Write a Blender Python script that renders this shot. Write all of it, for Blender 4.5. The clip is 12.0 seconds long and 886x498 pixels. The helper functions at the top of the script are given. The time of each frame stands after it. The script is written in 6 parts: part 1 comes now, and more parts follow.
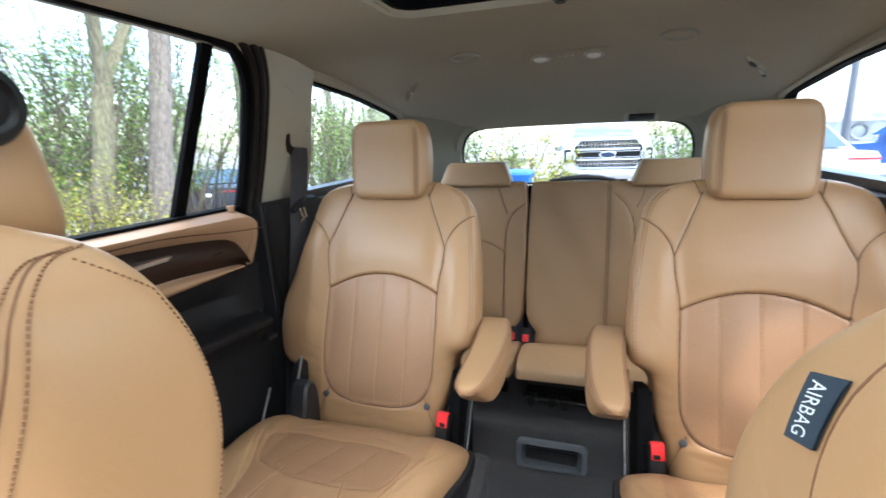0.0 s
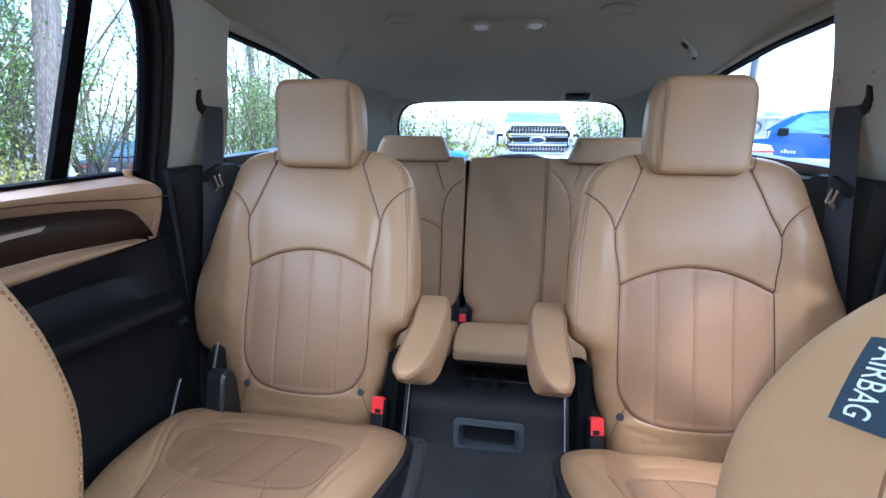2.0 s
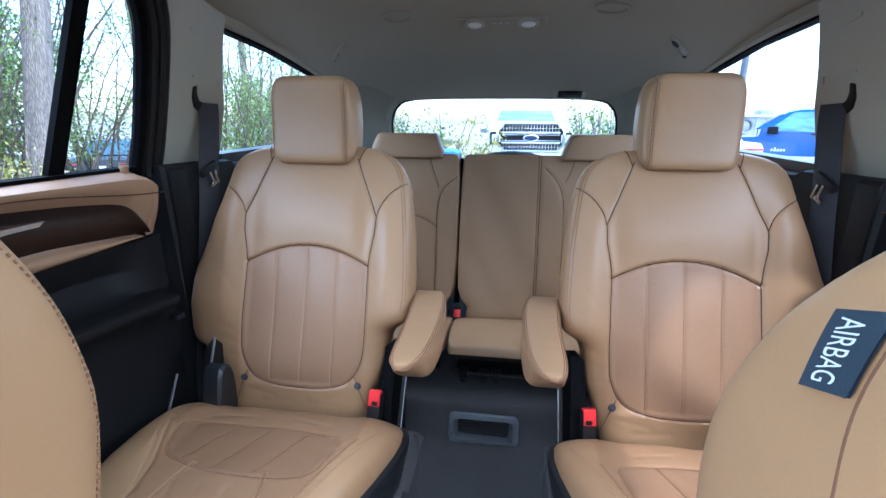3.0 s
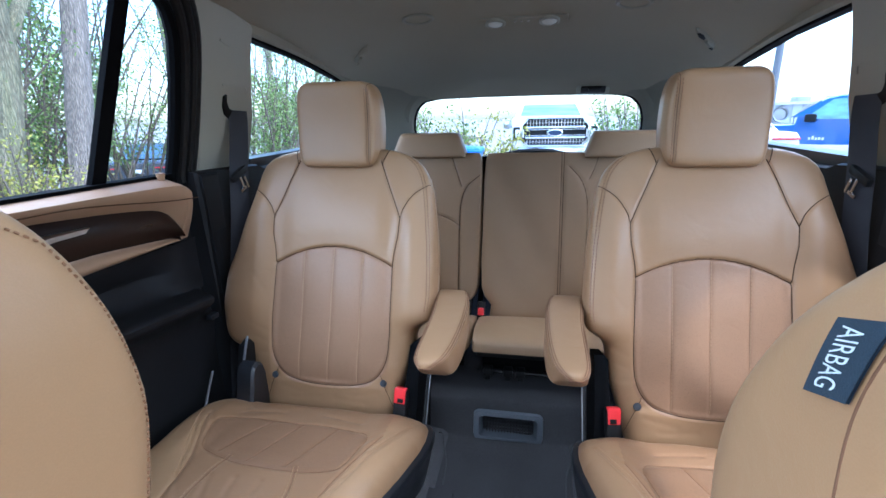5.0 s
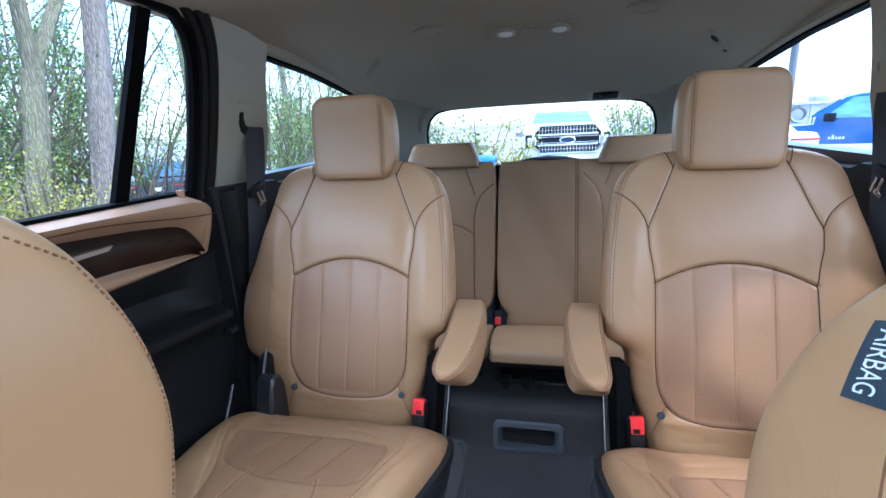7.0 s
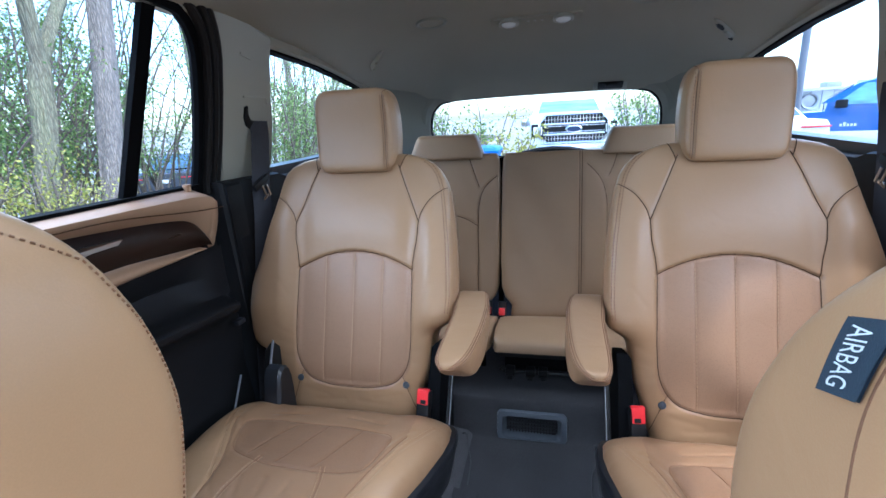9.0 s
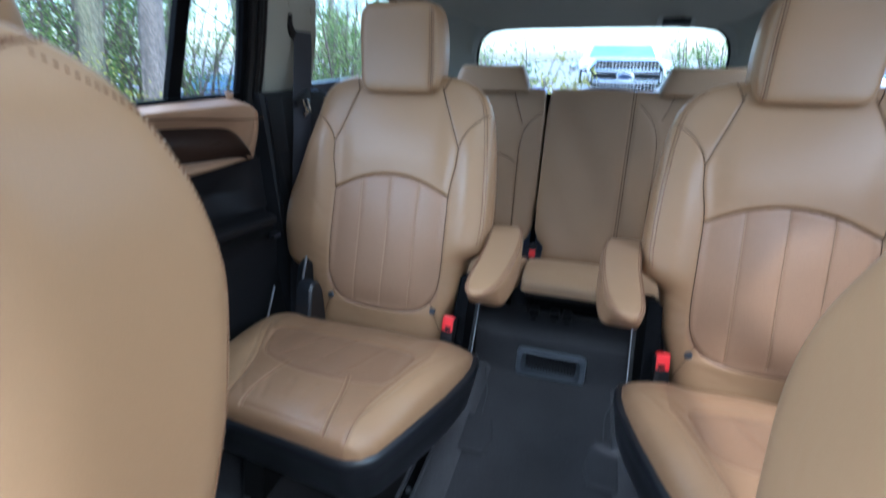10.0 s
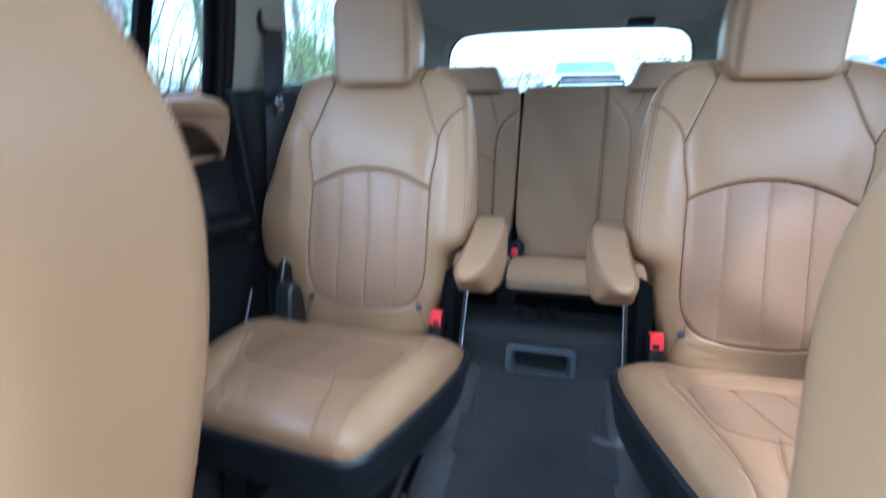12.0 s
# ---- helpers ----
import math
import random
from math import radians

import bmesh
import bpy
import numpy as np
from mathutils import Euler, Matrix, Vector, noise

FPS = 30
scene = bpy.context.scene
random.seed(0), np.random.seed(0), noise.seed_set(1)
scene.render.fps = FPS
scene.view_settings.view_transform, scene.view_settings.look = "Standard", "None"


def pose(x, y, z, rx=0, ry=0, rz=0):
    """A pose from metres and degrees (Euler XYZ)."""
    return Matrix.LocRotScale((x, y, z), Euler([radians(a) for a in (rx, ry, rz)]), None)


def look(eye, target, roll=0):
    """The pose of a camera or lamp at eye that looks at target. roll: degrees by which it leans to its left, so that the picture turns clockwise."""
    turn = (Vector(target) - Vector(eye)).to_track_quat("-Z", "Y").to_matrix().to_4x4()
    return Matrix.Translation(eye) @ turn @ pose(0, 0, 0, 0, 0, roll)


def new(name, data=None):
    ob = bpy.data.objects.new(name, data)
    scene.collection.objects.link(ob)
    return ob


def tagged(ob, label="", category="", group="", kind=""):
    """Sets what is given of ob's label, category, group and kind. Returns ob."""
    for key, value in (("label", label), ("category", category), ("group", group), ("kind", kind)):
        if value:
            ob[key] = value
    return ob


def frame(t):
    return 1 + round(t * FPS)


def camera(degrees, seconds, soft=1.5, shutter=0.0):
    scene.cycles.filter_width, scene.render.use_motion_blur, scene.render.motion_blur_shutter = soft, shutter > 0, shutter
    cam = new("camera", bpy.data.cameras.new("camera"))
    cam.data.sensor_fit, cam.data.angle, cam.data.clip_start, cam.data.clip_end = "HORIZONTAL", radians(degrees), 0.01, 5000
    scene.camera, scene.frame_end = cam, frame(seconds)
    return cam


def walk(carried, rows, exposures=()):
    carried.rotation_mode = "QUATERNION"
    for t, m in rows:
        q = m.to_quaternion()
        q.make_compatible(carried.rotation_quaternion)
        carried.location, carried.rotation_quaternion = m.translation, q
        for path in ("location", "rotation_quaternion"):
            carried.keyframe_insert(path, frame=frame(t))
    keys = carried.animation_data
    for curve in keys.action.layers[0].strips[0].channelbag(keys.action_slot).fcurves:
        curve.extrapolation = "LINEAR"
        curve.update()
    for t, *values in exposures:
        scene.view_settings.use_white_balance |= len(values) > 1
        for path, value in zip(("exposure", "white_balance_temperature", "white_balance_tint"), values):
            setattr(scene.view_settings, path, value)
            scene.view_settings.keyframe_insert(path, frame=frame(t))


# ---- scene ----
cam = camera(88.25, 12.0, shutter=0.5)
# seconds, eye x y z, yaw, pitch, roll
PATH = [
    (0, 0.0677, 0.2414, 0.9441, 17.43, -13.17, -2.13),
    (0.5, 0.0520, 0.2568, 0.9274, 11.35, -13.40, 0.88),
    (1, 0.0389, 0.2810, 0.9023, 9.79, -13.86, 2.36),
    (1.5, 0.0369, 0.2855, 0.9006, 9.66, -15.06, 2.62),
    (2, 0.0394, 0.3022, 0.9081, 8.73, -15.44, 0.27),
    (2.5, 0.0379, 0.2935, 0.9050, 7.87, -15.56, 0.36),
    (4.3, 0.0402, 0.2811, 0.9080, 8.65, -16.22, -0.09),
    (4.5, 0.0415, 0.2801, 0.9145, 9.50, -16.29, -0.42),
    (5, 0.0442, 0.2749, 0.9163, 11.09, -16.04, -1.19),
    (5.5, 0.0437, 0.2736, 0.9176, 12.12, -15.59, -2.13),
    (6, 0.0426, 0.2737, 0.9159, 12.61, -15.14, -2.54),
    (6.5, 0.0423, 0.2733, 0.9165, 12.84, -14.91, -2.78),
    (7, 0.0416, 0.2751, 0.9160, 12.92, -14.74, -2.90),
    (9, 0.0500, 0.2687, 0.9223, 13.77, -15.90, -3.38),
    (9.5, 0.0665, 0.2243, 0.9173, 21.32, -15.56, -2.07),
    (9.7, 0.0656, 0.2251, 0.9226, 22.56, -16.17, -2.03),
    (10, 0.0344, 0.2657, 0.8863, 17.69, -22.76, 0.42),
    (10.5, 0.0122, 0.2610, 0.8011, 16.19, -30.03, -3.46),
    (11, 0.0159, 0.2288, 0.7510, 15.29, -30.25, 5.22),
    (11.5, 0.0202, 0.2180, 0.7417, 15.49, -29.96, 9.96),
    (12, 0.0158, 0.2639, 0.8184, 14.52, -20.32, -1.10),
]
# seconds, stops, kelvin, tint
LIGHTING = [(0.0, 3.22, 6250, 6), (0.5, 2.74, 5600, 9), (1.0, 2.85, 5350, 8), (2.0, 3.04, 5080, 7.5), (4.5, 2.95, 5080, 7.5), (9.0, 2.90, 5080, 7.5), (9.5, 2.70, 4950, 6), (10.0, 2.74, 4950, 4), (10.5, 2.98, 4850, 3.5), (11.0, 3.20, 4600, 3), (11.5, 3.18, 4600, 1.5), (12.0, 3.08, 4650, 1.5)]
walk(cam, [(t, pose(x, y, z, 90 + pitch, 0, yaw) @ pose(0, 0, 0, 0, 0, roll)) for t, x, y, z, yaw, pitch, roll in PATH], LIGHTING)

# ---- light: bright hazy day; a veiled sun high on the driver side ----
SUN_TO = Vector((1.0, -0.42, 2.1)).normalized()
world = bpy.data.worlds.new("sky")
scene.world = world
world.use_nodes = True
wn = world.node_tree
sky = wn.nodes.new("ShaderNodeTexSky")
sky.sky_type = "NISHITA"
sky.sun_disc = False
sky.sun_elevation = math.asin(SUN_TO.z)
sky.sun_rotation = math.atan2(SUN_TO.x, SUN_TO.y)
sky.air_density, sky.dust_density, sky.ozone_density = 1.0, 2.0, 1.0
wn.nodes["Background"].inputs["Strength"].default_value = 0.12
wn.links.new(sky.outputs[0], wn.nodes["Background"].inputs["Color"])
sun = new("sun", bpy.data.lights.new("sun", "SUN"))
sun.data.energy, sun.data.angle, sun.data.color = 0.62, radians(3.0), (1.0, 0.97, 0.93)
sun.matrix_basis = look((0, 0, 20), Vector((0, 0, 20)) - SUN_TO)


def window_lamp(name, eye, target, wide, high, watts, color=(1.0, 0.985, 0.96), spread=95):
    lamp = new(name, bpy.data.lights.new(name, "AREA"))
    lamp.data.shape, lamp.data.size, lamp.data.size_y, lamp.data.energy, lamp.data.color = "RECTANGLE", wide, high, watts, color
    lamp.data.spread = radians(spread)
    lamp.matrix_basis = look(eye, target)
    return lamp


# the sky stands high behind each opening, so its light falls steeply
window_lamp("windscreen_daylight", (0, -0.50, 1.10), (0, 0.45, 0.15), 1.25, 0.45, 2.15, spread=72)
window_lamp("roof_glass_daylight", (0, 0.62, 1.30), (0, 0.72, 0), 0.62, 1.2, 3.4, spread=140)
window_lamp("front_side_daylight", (-0.80, 0.05, 1.04), (0.10, 0.75, 0.05), 0.7, 0.32, 1.6, (0.90, 0.95, 1.0), 78)
window_lamp("front_side_daylight", (0.80, 0.05, 1.04), (-0.15, 0.78, 0.05), 0.7, 0.32, 0.62, (1.0, 0.95, 0.87), 70)
window_lamp("rear_side_daylight", (-0.84, 0.8, 1.0), (0.2, 0.95, 0.3), 0.7, 0.3, 0.36, (0.94, 0.97, 1.0), 150)
window_lamp("rear_side_daylight", (0.84, 0.8, 1.0), (-0.3, 0.95, 0.3), 0.7, 0.3, 0.46, (1.0, 0.97, 0.90), 150)
for side_x in (-0.74, 0.74):
    window_lamp("quarter_daylight", (side_x, 1.70, 1.02), (side_x * 0.08, 1.60, 0.32), 0.55, 0.2, 0.17, (1.0, 0.98, 0.92), 88)

# ---- materials ----
def material(name, color, rough=0.5, metal=0.0, vary=0.12, scale=8.0, grain=60.0, grain_amount=0.08, bump=0.15, bump_dist=0.002,
             spec=0.5, coat=0.0, tint=None, voronoi=False, stretch=(1, 1, 1), random_tone=0.0):
    """Principled paint with blotches at one scale, grain and relief at another."""
    m = bpy.data.materials.new(name)
    m.use_nodes = True
    nt, lk = m.node_tree, m.node_tree.links
    b = nt.nodes["Principled BSDF"]
    co = nt.nodes.new("ShaderNodeTexCoord")
    mp = nt.nodes.new("ShaderNodeMapping")
    mp.inputs["Scale"].default_value = stretch
    lk.new(co.outputs["Object"], mp.inputs["Vector"])
    big = nt.nodes.new("ShaderNodeTexNoise")
    big.inputs["Scale"].default_value, big.inputs["Detail"].default_value = scale, 4
    small = nt.nodes.new("ShaderNodeTexVoronoi" if voronoi else "ShaderNodeTexNoise")
    small.inputs["Scale"].default_value = grain
    if voronoi == "edge":
        small.feature = "DISTANCE_TO_EDGE"
    lk.new(mp.outputs[0], big.inputs["Vector"])
    lk.new(mp.outputs[0], small.inputs["Vector"])
    fine = small.outputs["Distance"] if voronoi else small.outputs["Fac"]
    if voronoi == "edge":
        crack = nt.nodes.new("ShaderNodeMapRange")
        crack.inputs["From Max"].default_value, crack.inputs["To Min"].default_value = 0.30, 0.2
        lk.new(fine, crack.inputs["Value"])
        fine = crack.outputs[0]
    ramp = nt.nodes.new("ShaderNodeMix")
    ramp.data_type = "RGBA"
    c = Vector(color)
    c2 = Vector(tint) if tint else c * (1 - vary)
    ramp.inputs["A"].default_value = (*(c * (1 + vary * 0.5)), 1)
    ramp.inputs["B"].default_value = (*c2, 1)
    lk.new(big.outputs["Fac"], ramp.inputs["Factor"])
    g = nt.nodes.new("ShaderNodeMix")
    g.data_type, g.blend_type = "RGBA", "MULTIPLY"
    g.inputs["Factor"].default_value = grain_amount
    lk.new(ramp.outputs["Result"], g.inputs["A"])
    lk.new(fine, g.inputs["B"])
    out = g.outputs["Result"]
    if random_tone:
        info = nt.nodes.new("ShaderNodeObjectInfo")
        hsv = nt.nodes.new("ShaderNodeHueSaturation")
        mr = nt.nodes.new("ShaderNodeMapRange")
        mr.inputs["To Min"].default_value, mr.inputs["To Max"].default_value = 1 - random_tone, 1 + random_tone
        lk.new(info.outputs["Random"], mr.inputs["Value"])
        lk.new(mr.outputs[0], hsv.inputs["Value"])
        lk.new(out, hsv.inputs["Color"])
        out = hsv.outputs["Color"]
    lk.new(out, b.inputs["Base Color"])
    rr = nt.nodes.new("ShaderNodeMapRange")
    rr.inputs["To Min"].default_value, rr.inputs["To Max"].default_value = max(rough - 0.07, 0.02), min(rough + 0.07, 1)
    lk.new(big.outputs["Fac"], rr.inputs["Value"])
    lk.new(rr.outputs[0], b.inputs["Roughness"])
    b.inputs["Metallic"].default_value = metal
    b.inputs["Specular IOR Level"].default_value = spec
    b.inputs["Coat Weight"].default_value = coat
    b.inputs["Coat Roughness"].default_value = 0.06
    if bump:
        bp = nt.nodes.new("ShaderNodeBump")
        bp.inputs["Strength"].default_value, bp.inputs["Distance"].default_value = bump, bump_dist
        lk.new(fine, bp.inputs["Height"])
        lk.new(bp.outputs[0], b.inputs["Normal"])
    return m


def leather(name, color, rough=0.40, holes=False):
    """Grained hide: fine pebble relief, soft creases and slow changes of tone."""
    m = material(name, color, rough, vary=0.14, scale=5, grain=850, grain_amount=0.05, bump=0.10, bump_dist=0.0005, spec=0.36, voronoi=True)
    nt, lk = m.node_tree, m.node_tree.links
    old = [n for n in nt.nodes if n.type == "BUMP"][0]
    crease = nt.nodes.new("ShaderNodeTexNoise")
    crease.inputs["Scale"].default_value, crease.inputs["Detail"].default_value, crease.inputs["Distortion"].default_value = 16, 5, 0.8
    co = [n for n in nt.nodes if n.type == "TEX_COORD"][0]
    lk.new(co.outputs["Object"], crease.inputs["Vector"])
    b2 = nt.nodes.new("ShaderNodeBump")
    b2.inputs["Strength"].default_value, b2.inputs["Distance"].default_value = 0.20, 0.006
    lk.new(crease.outputs["Fac"], b2.inputs["Height"])
    lk.new(b2.outputs[0], old.inputs["Normal"])
    if holes:
        dots = nt.nodes.new("ShaderNodeTexVoronoi")
        dots.inputs["Scale"].default_value, dots.inputs["Randomness"].default_value = 420, 1.0
        lk.new(co.outputs["Object"], dots.inputs["Vector"])
        lim = nt.nodes.new("ShaderNodeMapRange")
        lim.inputs["From Min"].default_value, lim.inputs["From Max"].default_value = 0.20, 0.34
        lim.inputs["To Min"].default_value, lim.inputs["To Max"].default_value = 0.80, 1.0
        lk.new(dots.outputs["Distance"], lim.inputs["Value"])
        b = nt.nodes["Principled BSDF"]
        base = b.inputs["Base Color"].links[0].from_socket
        mul = nt.nodes.new("ShaderNodeMix")
        mul.data_type, mul.blend_type = "RGBA", "MULTIPLY"
        mul.inputs["Factor"].default_value = 1.0
        lk.new(base, mul.inputs["A"])
        lk.new(lim.outputs[0], mul.inputs["B"])
        lk.new(mul.outputs["Result"], b.inputs["Base Color"])
    return m


def glass(name, tint, rough=0.0, gloss=0.08):
    """Clear pane: lets the view through, mirrors a little more at a slant."""
    m = bpy.data.materials.new(name)
    m.use_nodes = True
    nt, lk = m.node_tree, m.node_tree.links
    nt.nodes.remove(nt.nodes["Principled BSDF"])
    t, g, f, mx = (nt.nodes.new(k) for k in ("ShaderNodeBsdfTransparent", "ShaderNodeBsdfGlossy", "ShaderNodeLayerWeight", "ShaderNodeMixShader"))
    t.inputs["Color"].default_value = (*tint, 1)
    g.inputs["Roughness"].default_value = rough
    pw, ml = nt.nodes.new("ShaderNodeMath"), nt.nodes.new("ShaderNodeMath")
    pw.operation, ml.operation = "POWER", "MULTIPLY_ADD"
    pw.inputs[1].default_value, ml.inputs[1].default_value, ml.inputs[2].default_value = 5.0, 0.25, gloss * 0.3
    f.inputs["Blend"].default_value = 0.5
    lk.new(f.outputs["Facing"], pw.inputs[0])
    lk.new(pw.outputs[0], ml.inputs[0])
    lk.new(ml.outputs[0], mx.inputs[0])
    lk.new(t.outputs[0], mx.inputs[1])
    lk.new(g.outputs[0], mx.inputs[2])
    lk.new(mx.outputs[0], nt.nodes["Material Output"].inputs["Surface"])
    return m


def leaf_material(name, a, b):
    """Leaves that differ from one to the next, and let some light through."""
    m = bpy.data.materials.new(name)
    m.use_nodes = True
    nt, lk = m.node_tree, m.node_tree.links
    p = nt.nodes["Principled BSDF"]
    geo, mix = nt.nodes.new("ShaderNodeNewGeometry"), nt.nodes.new("ShaderNodeMix")
    mix.data_type = "RGBA"
    mix.inputs["A"].default_value, mix.inputs["B"].default_value = (*a, 1), (*b, 1)
    lk.new(geo.outputs["Random Per Island"], mix.inputs["Factor"])
    lk.new(mix.outputs["Result"], p.inputs["Base Color"])
    p.inputs["Roughness"].default_value = 0.5
    tr, ad = nt.nodes.new("ShaderNodeBsdfTranslucent"), nt.nodes.new("ShaderNodeMixShader")
    lk.new(mix.outputs["Result"], tr.inputs["Color"])
    ad.inputs[0].default_value = 0.4
    lk.new(p.outputs[0], ad.inputs[1])
    lk.new(tr.outputs[0], ad.inputs[2])
    lk.new(ad.outputs[0], nt.nodes["Material Output"].inputs["Surface"])
    return m


TAN = leather("tan_leather", (0.330, 0.189, 0.095))
TAN_INSERT = leather("tan_perforated_leather", (0.308, 0.173, 0.097), 0.42, True)
# Cushion middle darker than the bolsters: wear, with shade put into the colour.
TAN_SEAT = leather("tan_worn_shaded_seat_leather", (0.226, 0.121, 0.063), 0.40, True)
TAN_WORN_SHADED = leather("tan_worn_shaded_smooth_leather", (0.268, 0.147, 0.075), 0.36)
TAN_REAR = leather("tan_leather_rear", (0.305, 0.192, 0.106), 0.44)
DOOR_TAN = leather("tan_door_leather", (0.35, 0.205, 0.118), 0.58)
THREAD = material("tan_thread", (0.40, 0.235, 0.125), 0.7, bump=0.0)
THREAD_MID = material("mid_brown_thread", (0.20, 0.095, 0.045), 0.8, bump=0.0)
THREAD_BROWN = material("brown_thread", (0.135, 0.060, 0.028), 0.8, bump=0.0)
SEAM = material("seam_shadow_leather", (0.07, 0.035, 0.017), 0.8, bump=0.0, spec=0.2)
BLACK = material("black_plastic", (0.0085, 0.0080, 0.0084), 0.5, grain=900, bump=0.2, bump_dist=0.0005, vary=0.25, spec=0.25)
CHARCOAL = material("charcoal_plastic", (0.0115, 0.0106, 0.0112), 0.58, grain=900, bump=0.25, bump_dist=0.0005, vary=0.25, spec=0.2)
PAN_GREY = material("charcoal_seat_pan", (0.013, 0.0133, 0.016), 0.34, grain=900, bump=0.2, bump_dist=0.0005, vary=0.25, spec=0.55)
VENT_GREY = material("blue_grey_vent_plastic", (0.080, 0.090, 0.108), 0.4, grain=700, bump=0.1, bump_dist=0.0004)
SATIN = material("grey_satin_plastic", (0.042, 0.046, 0.055), 0.34, grain=700, bump=0.1, bump_dist=0.0004)
RUBBER = material("black_rubber", (0.003, 0.003, 0.0036), 0.8, grain=300, bump=0.1, spec=0.06)
CARPET = material("charcoal_carpet", (0.064, 0.062, 0.067), 0.95, vary=0.35, scale=7, grain=420, grain_amount=0.7, bump=0.8, bump_dist=0.003, spec=0.15)
MAT_GREY = material("worn_grey_carpet", (0.090, 0.087, 0.092), 0.95, vary=0.3, scale=9, grain=420, grain_amount=0.6, bump=0.7, bump_dist=0.003, spec=0.15)
# Grey of the foot panels, lighter than the floor carpet.
FOOT_GREY = material("foot_panel_grey_carpet", (0.085, 0.084, 0.090), 0.95, vary=0.35, scale=7, grain=420, grain_amount=0.6, bump=0.7, bump_dist=0.003, spec=0.15)
RAIL_GREY = material("worn_grey_rail_plastic", (0.062, 0.062, 0.068), 0.55, vary=0.3, scale=12, grain=500, grain_amount=0.3, bump=0.3, bump_dist=0.001, spec=0.3)
HEADLINER = material("grey_headliner_cloth", (0.33, 0.302, 0.238), 0.95, vary=0.06, scale=5, grain=700, grain_amount=0.15, bump=0.3, bump_dist=0.0008, spec=0.1)
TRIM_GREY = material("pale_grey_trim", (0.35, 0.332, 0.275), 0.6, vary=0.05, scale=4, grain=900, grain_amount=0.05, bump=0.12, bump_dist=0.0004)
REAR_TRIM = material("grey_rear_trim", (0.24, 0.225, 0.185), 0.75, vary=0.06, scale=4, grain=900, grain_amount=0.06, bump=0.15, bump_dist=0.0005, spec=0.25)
WOOD = material("dark_wood_veneer", (0.013, 0.0042, 0.003), 0.3, vary=0.6, scale=9, grain=40, grain_amount=0.3, bump=0.0, spec=0.3, coat=0.25, stretch=(1, 0.25, 3))
CHROME = material("chrome", (0.75, 0.75, 0.76), 0.12, metal=1.0, vary=0.03, bump=0.0)
SATIN_CHROME = material("satin_chrome", (0.5, 0.5, 0.51), 0.3, metal=1.0, vary=0.05, bump=0.0)
STEEL = material("dull_steel", (0.35, 0.36, 0.38), 0.35, metal=0.9, vary=0.2, bump=0.05)
RED = material("red_plastic", (0.72, 0.025, 0.03), 0.35, vary=0.08, bump=0.05)
BELT = material("grey_belt_webbing", (0.032, 0.028, 0.033), 0.75, vary=0.12, scale=30, grain=800, grain_amount=0.4, bump=0.5, bump_dist=0.0008)
TAG_CLOTH = material("slate_blue_woven_tag", (0.018, 0.034, 0.055), 0.85, grain=1400, grain_amount=0.5, bump=0.5, bump_dist=0.0006)
TAG_TEXT = material("white_woven_thread", (0.62, 0.66, 0.68), 0.85, grain=1400, bump=0.3, bump_dist=0.0004)
LENS = material("lamp_lens", (0.75, 0.74, 0.70), 0.25, bump=0.05)
BLUE_GREY = material("blue_grey_satin_metal", (0.10, 0.165, 0.23), 0.3, metal=0.5)
GLASS_DARK = glass("tinted_window_glass", (0.97, 0.98, 0.98), 0.0, 0.06)
GLASS_FRONT = glass("front_window_glass", (0.66, 0.72, 0.72), 0.0, 0.08)
GLASS_ROOF = glass("dark_tinted_roof_glass", (0.29, 0.32, 0.33), 0.0, 0.08)
GLASS_CAR = material("dark_car_glass", (0.05, 0.10, 0.15), 0.05, vary=0.3, bump=0.0, coat=0.5)
# The sky's blue, streaky reflection is put into the base colour.
GLASS_SKY = material("sky_reflection_car_glass", (0.22, 0.45, 0.62), 0.04, vary=0.9, scale=2.5, stretch=(0.5, 1, 4), bump=0.0, coat=0.8)
GRASS = material("leaf_litter_grass", (0.13, 0.13, 0.06), 0.95, vary=0.5, scale=1.2, grain=25, grain_amount=0.7, bump=0.6, bump_dist=0.05, tint=(0.10, 0.075, 0.05))
ASPHALT = material("pale_concrete", (0.36, 0.355, 0.34), 0.9, vary=0.25, scale=0.8, grain=60, grain_amount=0.5, bump=0.5, bump_dist=0.01)
BARK = material("grey_bark", (0.30, 0.255, 0.215), 0.95, vary=0.5, scale=7, grain=62, grain_amount=0.62, bump=0.7, bump_dist=0.012, stretch=(1, 1, 0.09), voronoi="edge")
MOSS_BARK = material("mossy_bark", (0.21, 0.21, 0.105), 0.95, vary=0.6, scale=9, grain=58, grain_amount=0.62, bump=0.7, bump_dist=0.012, tint=(0.18, 0.15, 0.12), stretch=(1, 1, 0.09), voronoi="edge")
BEZEL = material("pale_speaker_bezel", (0.26, 0.25, 0.20), 0.6, vary=0.05, scale=5, grain=700, bump=0.1, bump_dist=0.0005)
TWIG = material("grey_brown_twig", (0.15, 0.12, 0.095), 0.9, vary=0.3, bump=0.0)
LEAF_GREEN = leaf_material("fresh_green_leaves", (0.05, 0.115, 0.022), (0.27, 0.37, 0.10))
LEAF_YELLOW = leaf_material("yellow_green_leaves", (0.19, 0.23, 0.04), (0.46, 0.42, 0.09))
PAINT_WHITE = material("white_car_paint", (0.78, 0.79, 0.80), 0.25, vary=0.03, bump=0.0, coat=0.6)
PAINT_BLUE = material("blue_car_paint", (0.012, 0.10, 0.38), 0.25, vary=0.08, bump=0.0, coat=0.7)
BADGE_NAVY = material("navy_enamel", (0.008, 0.025, 0.075), 0.3, vary=0.1, bump=0.0)
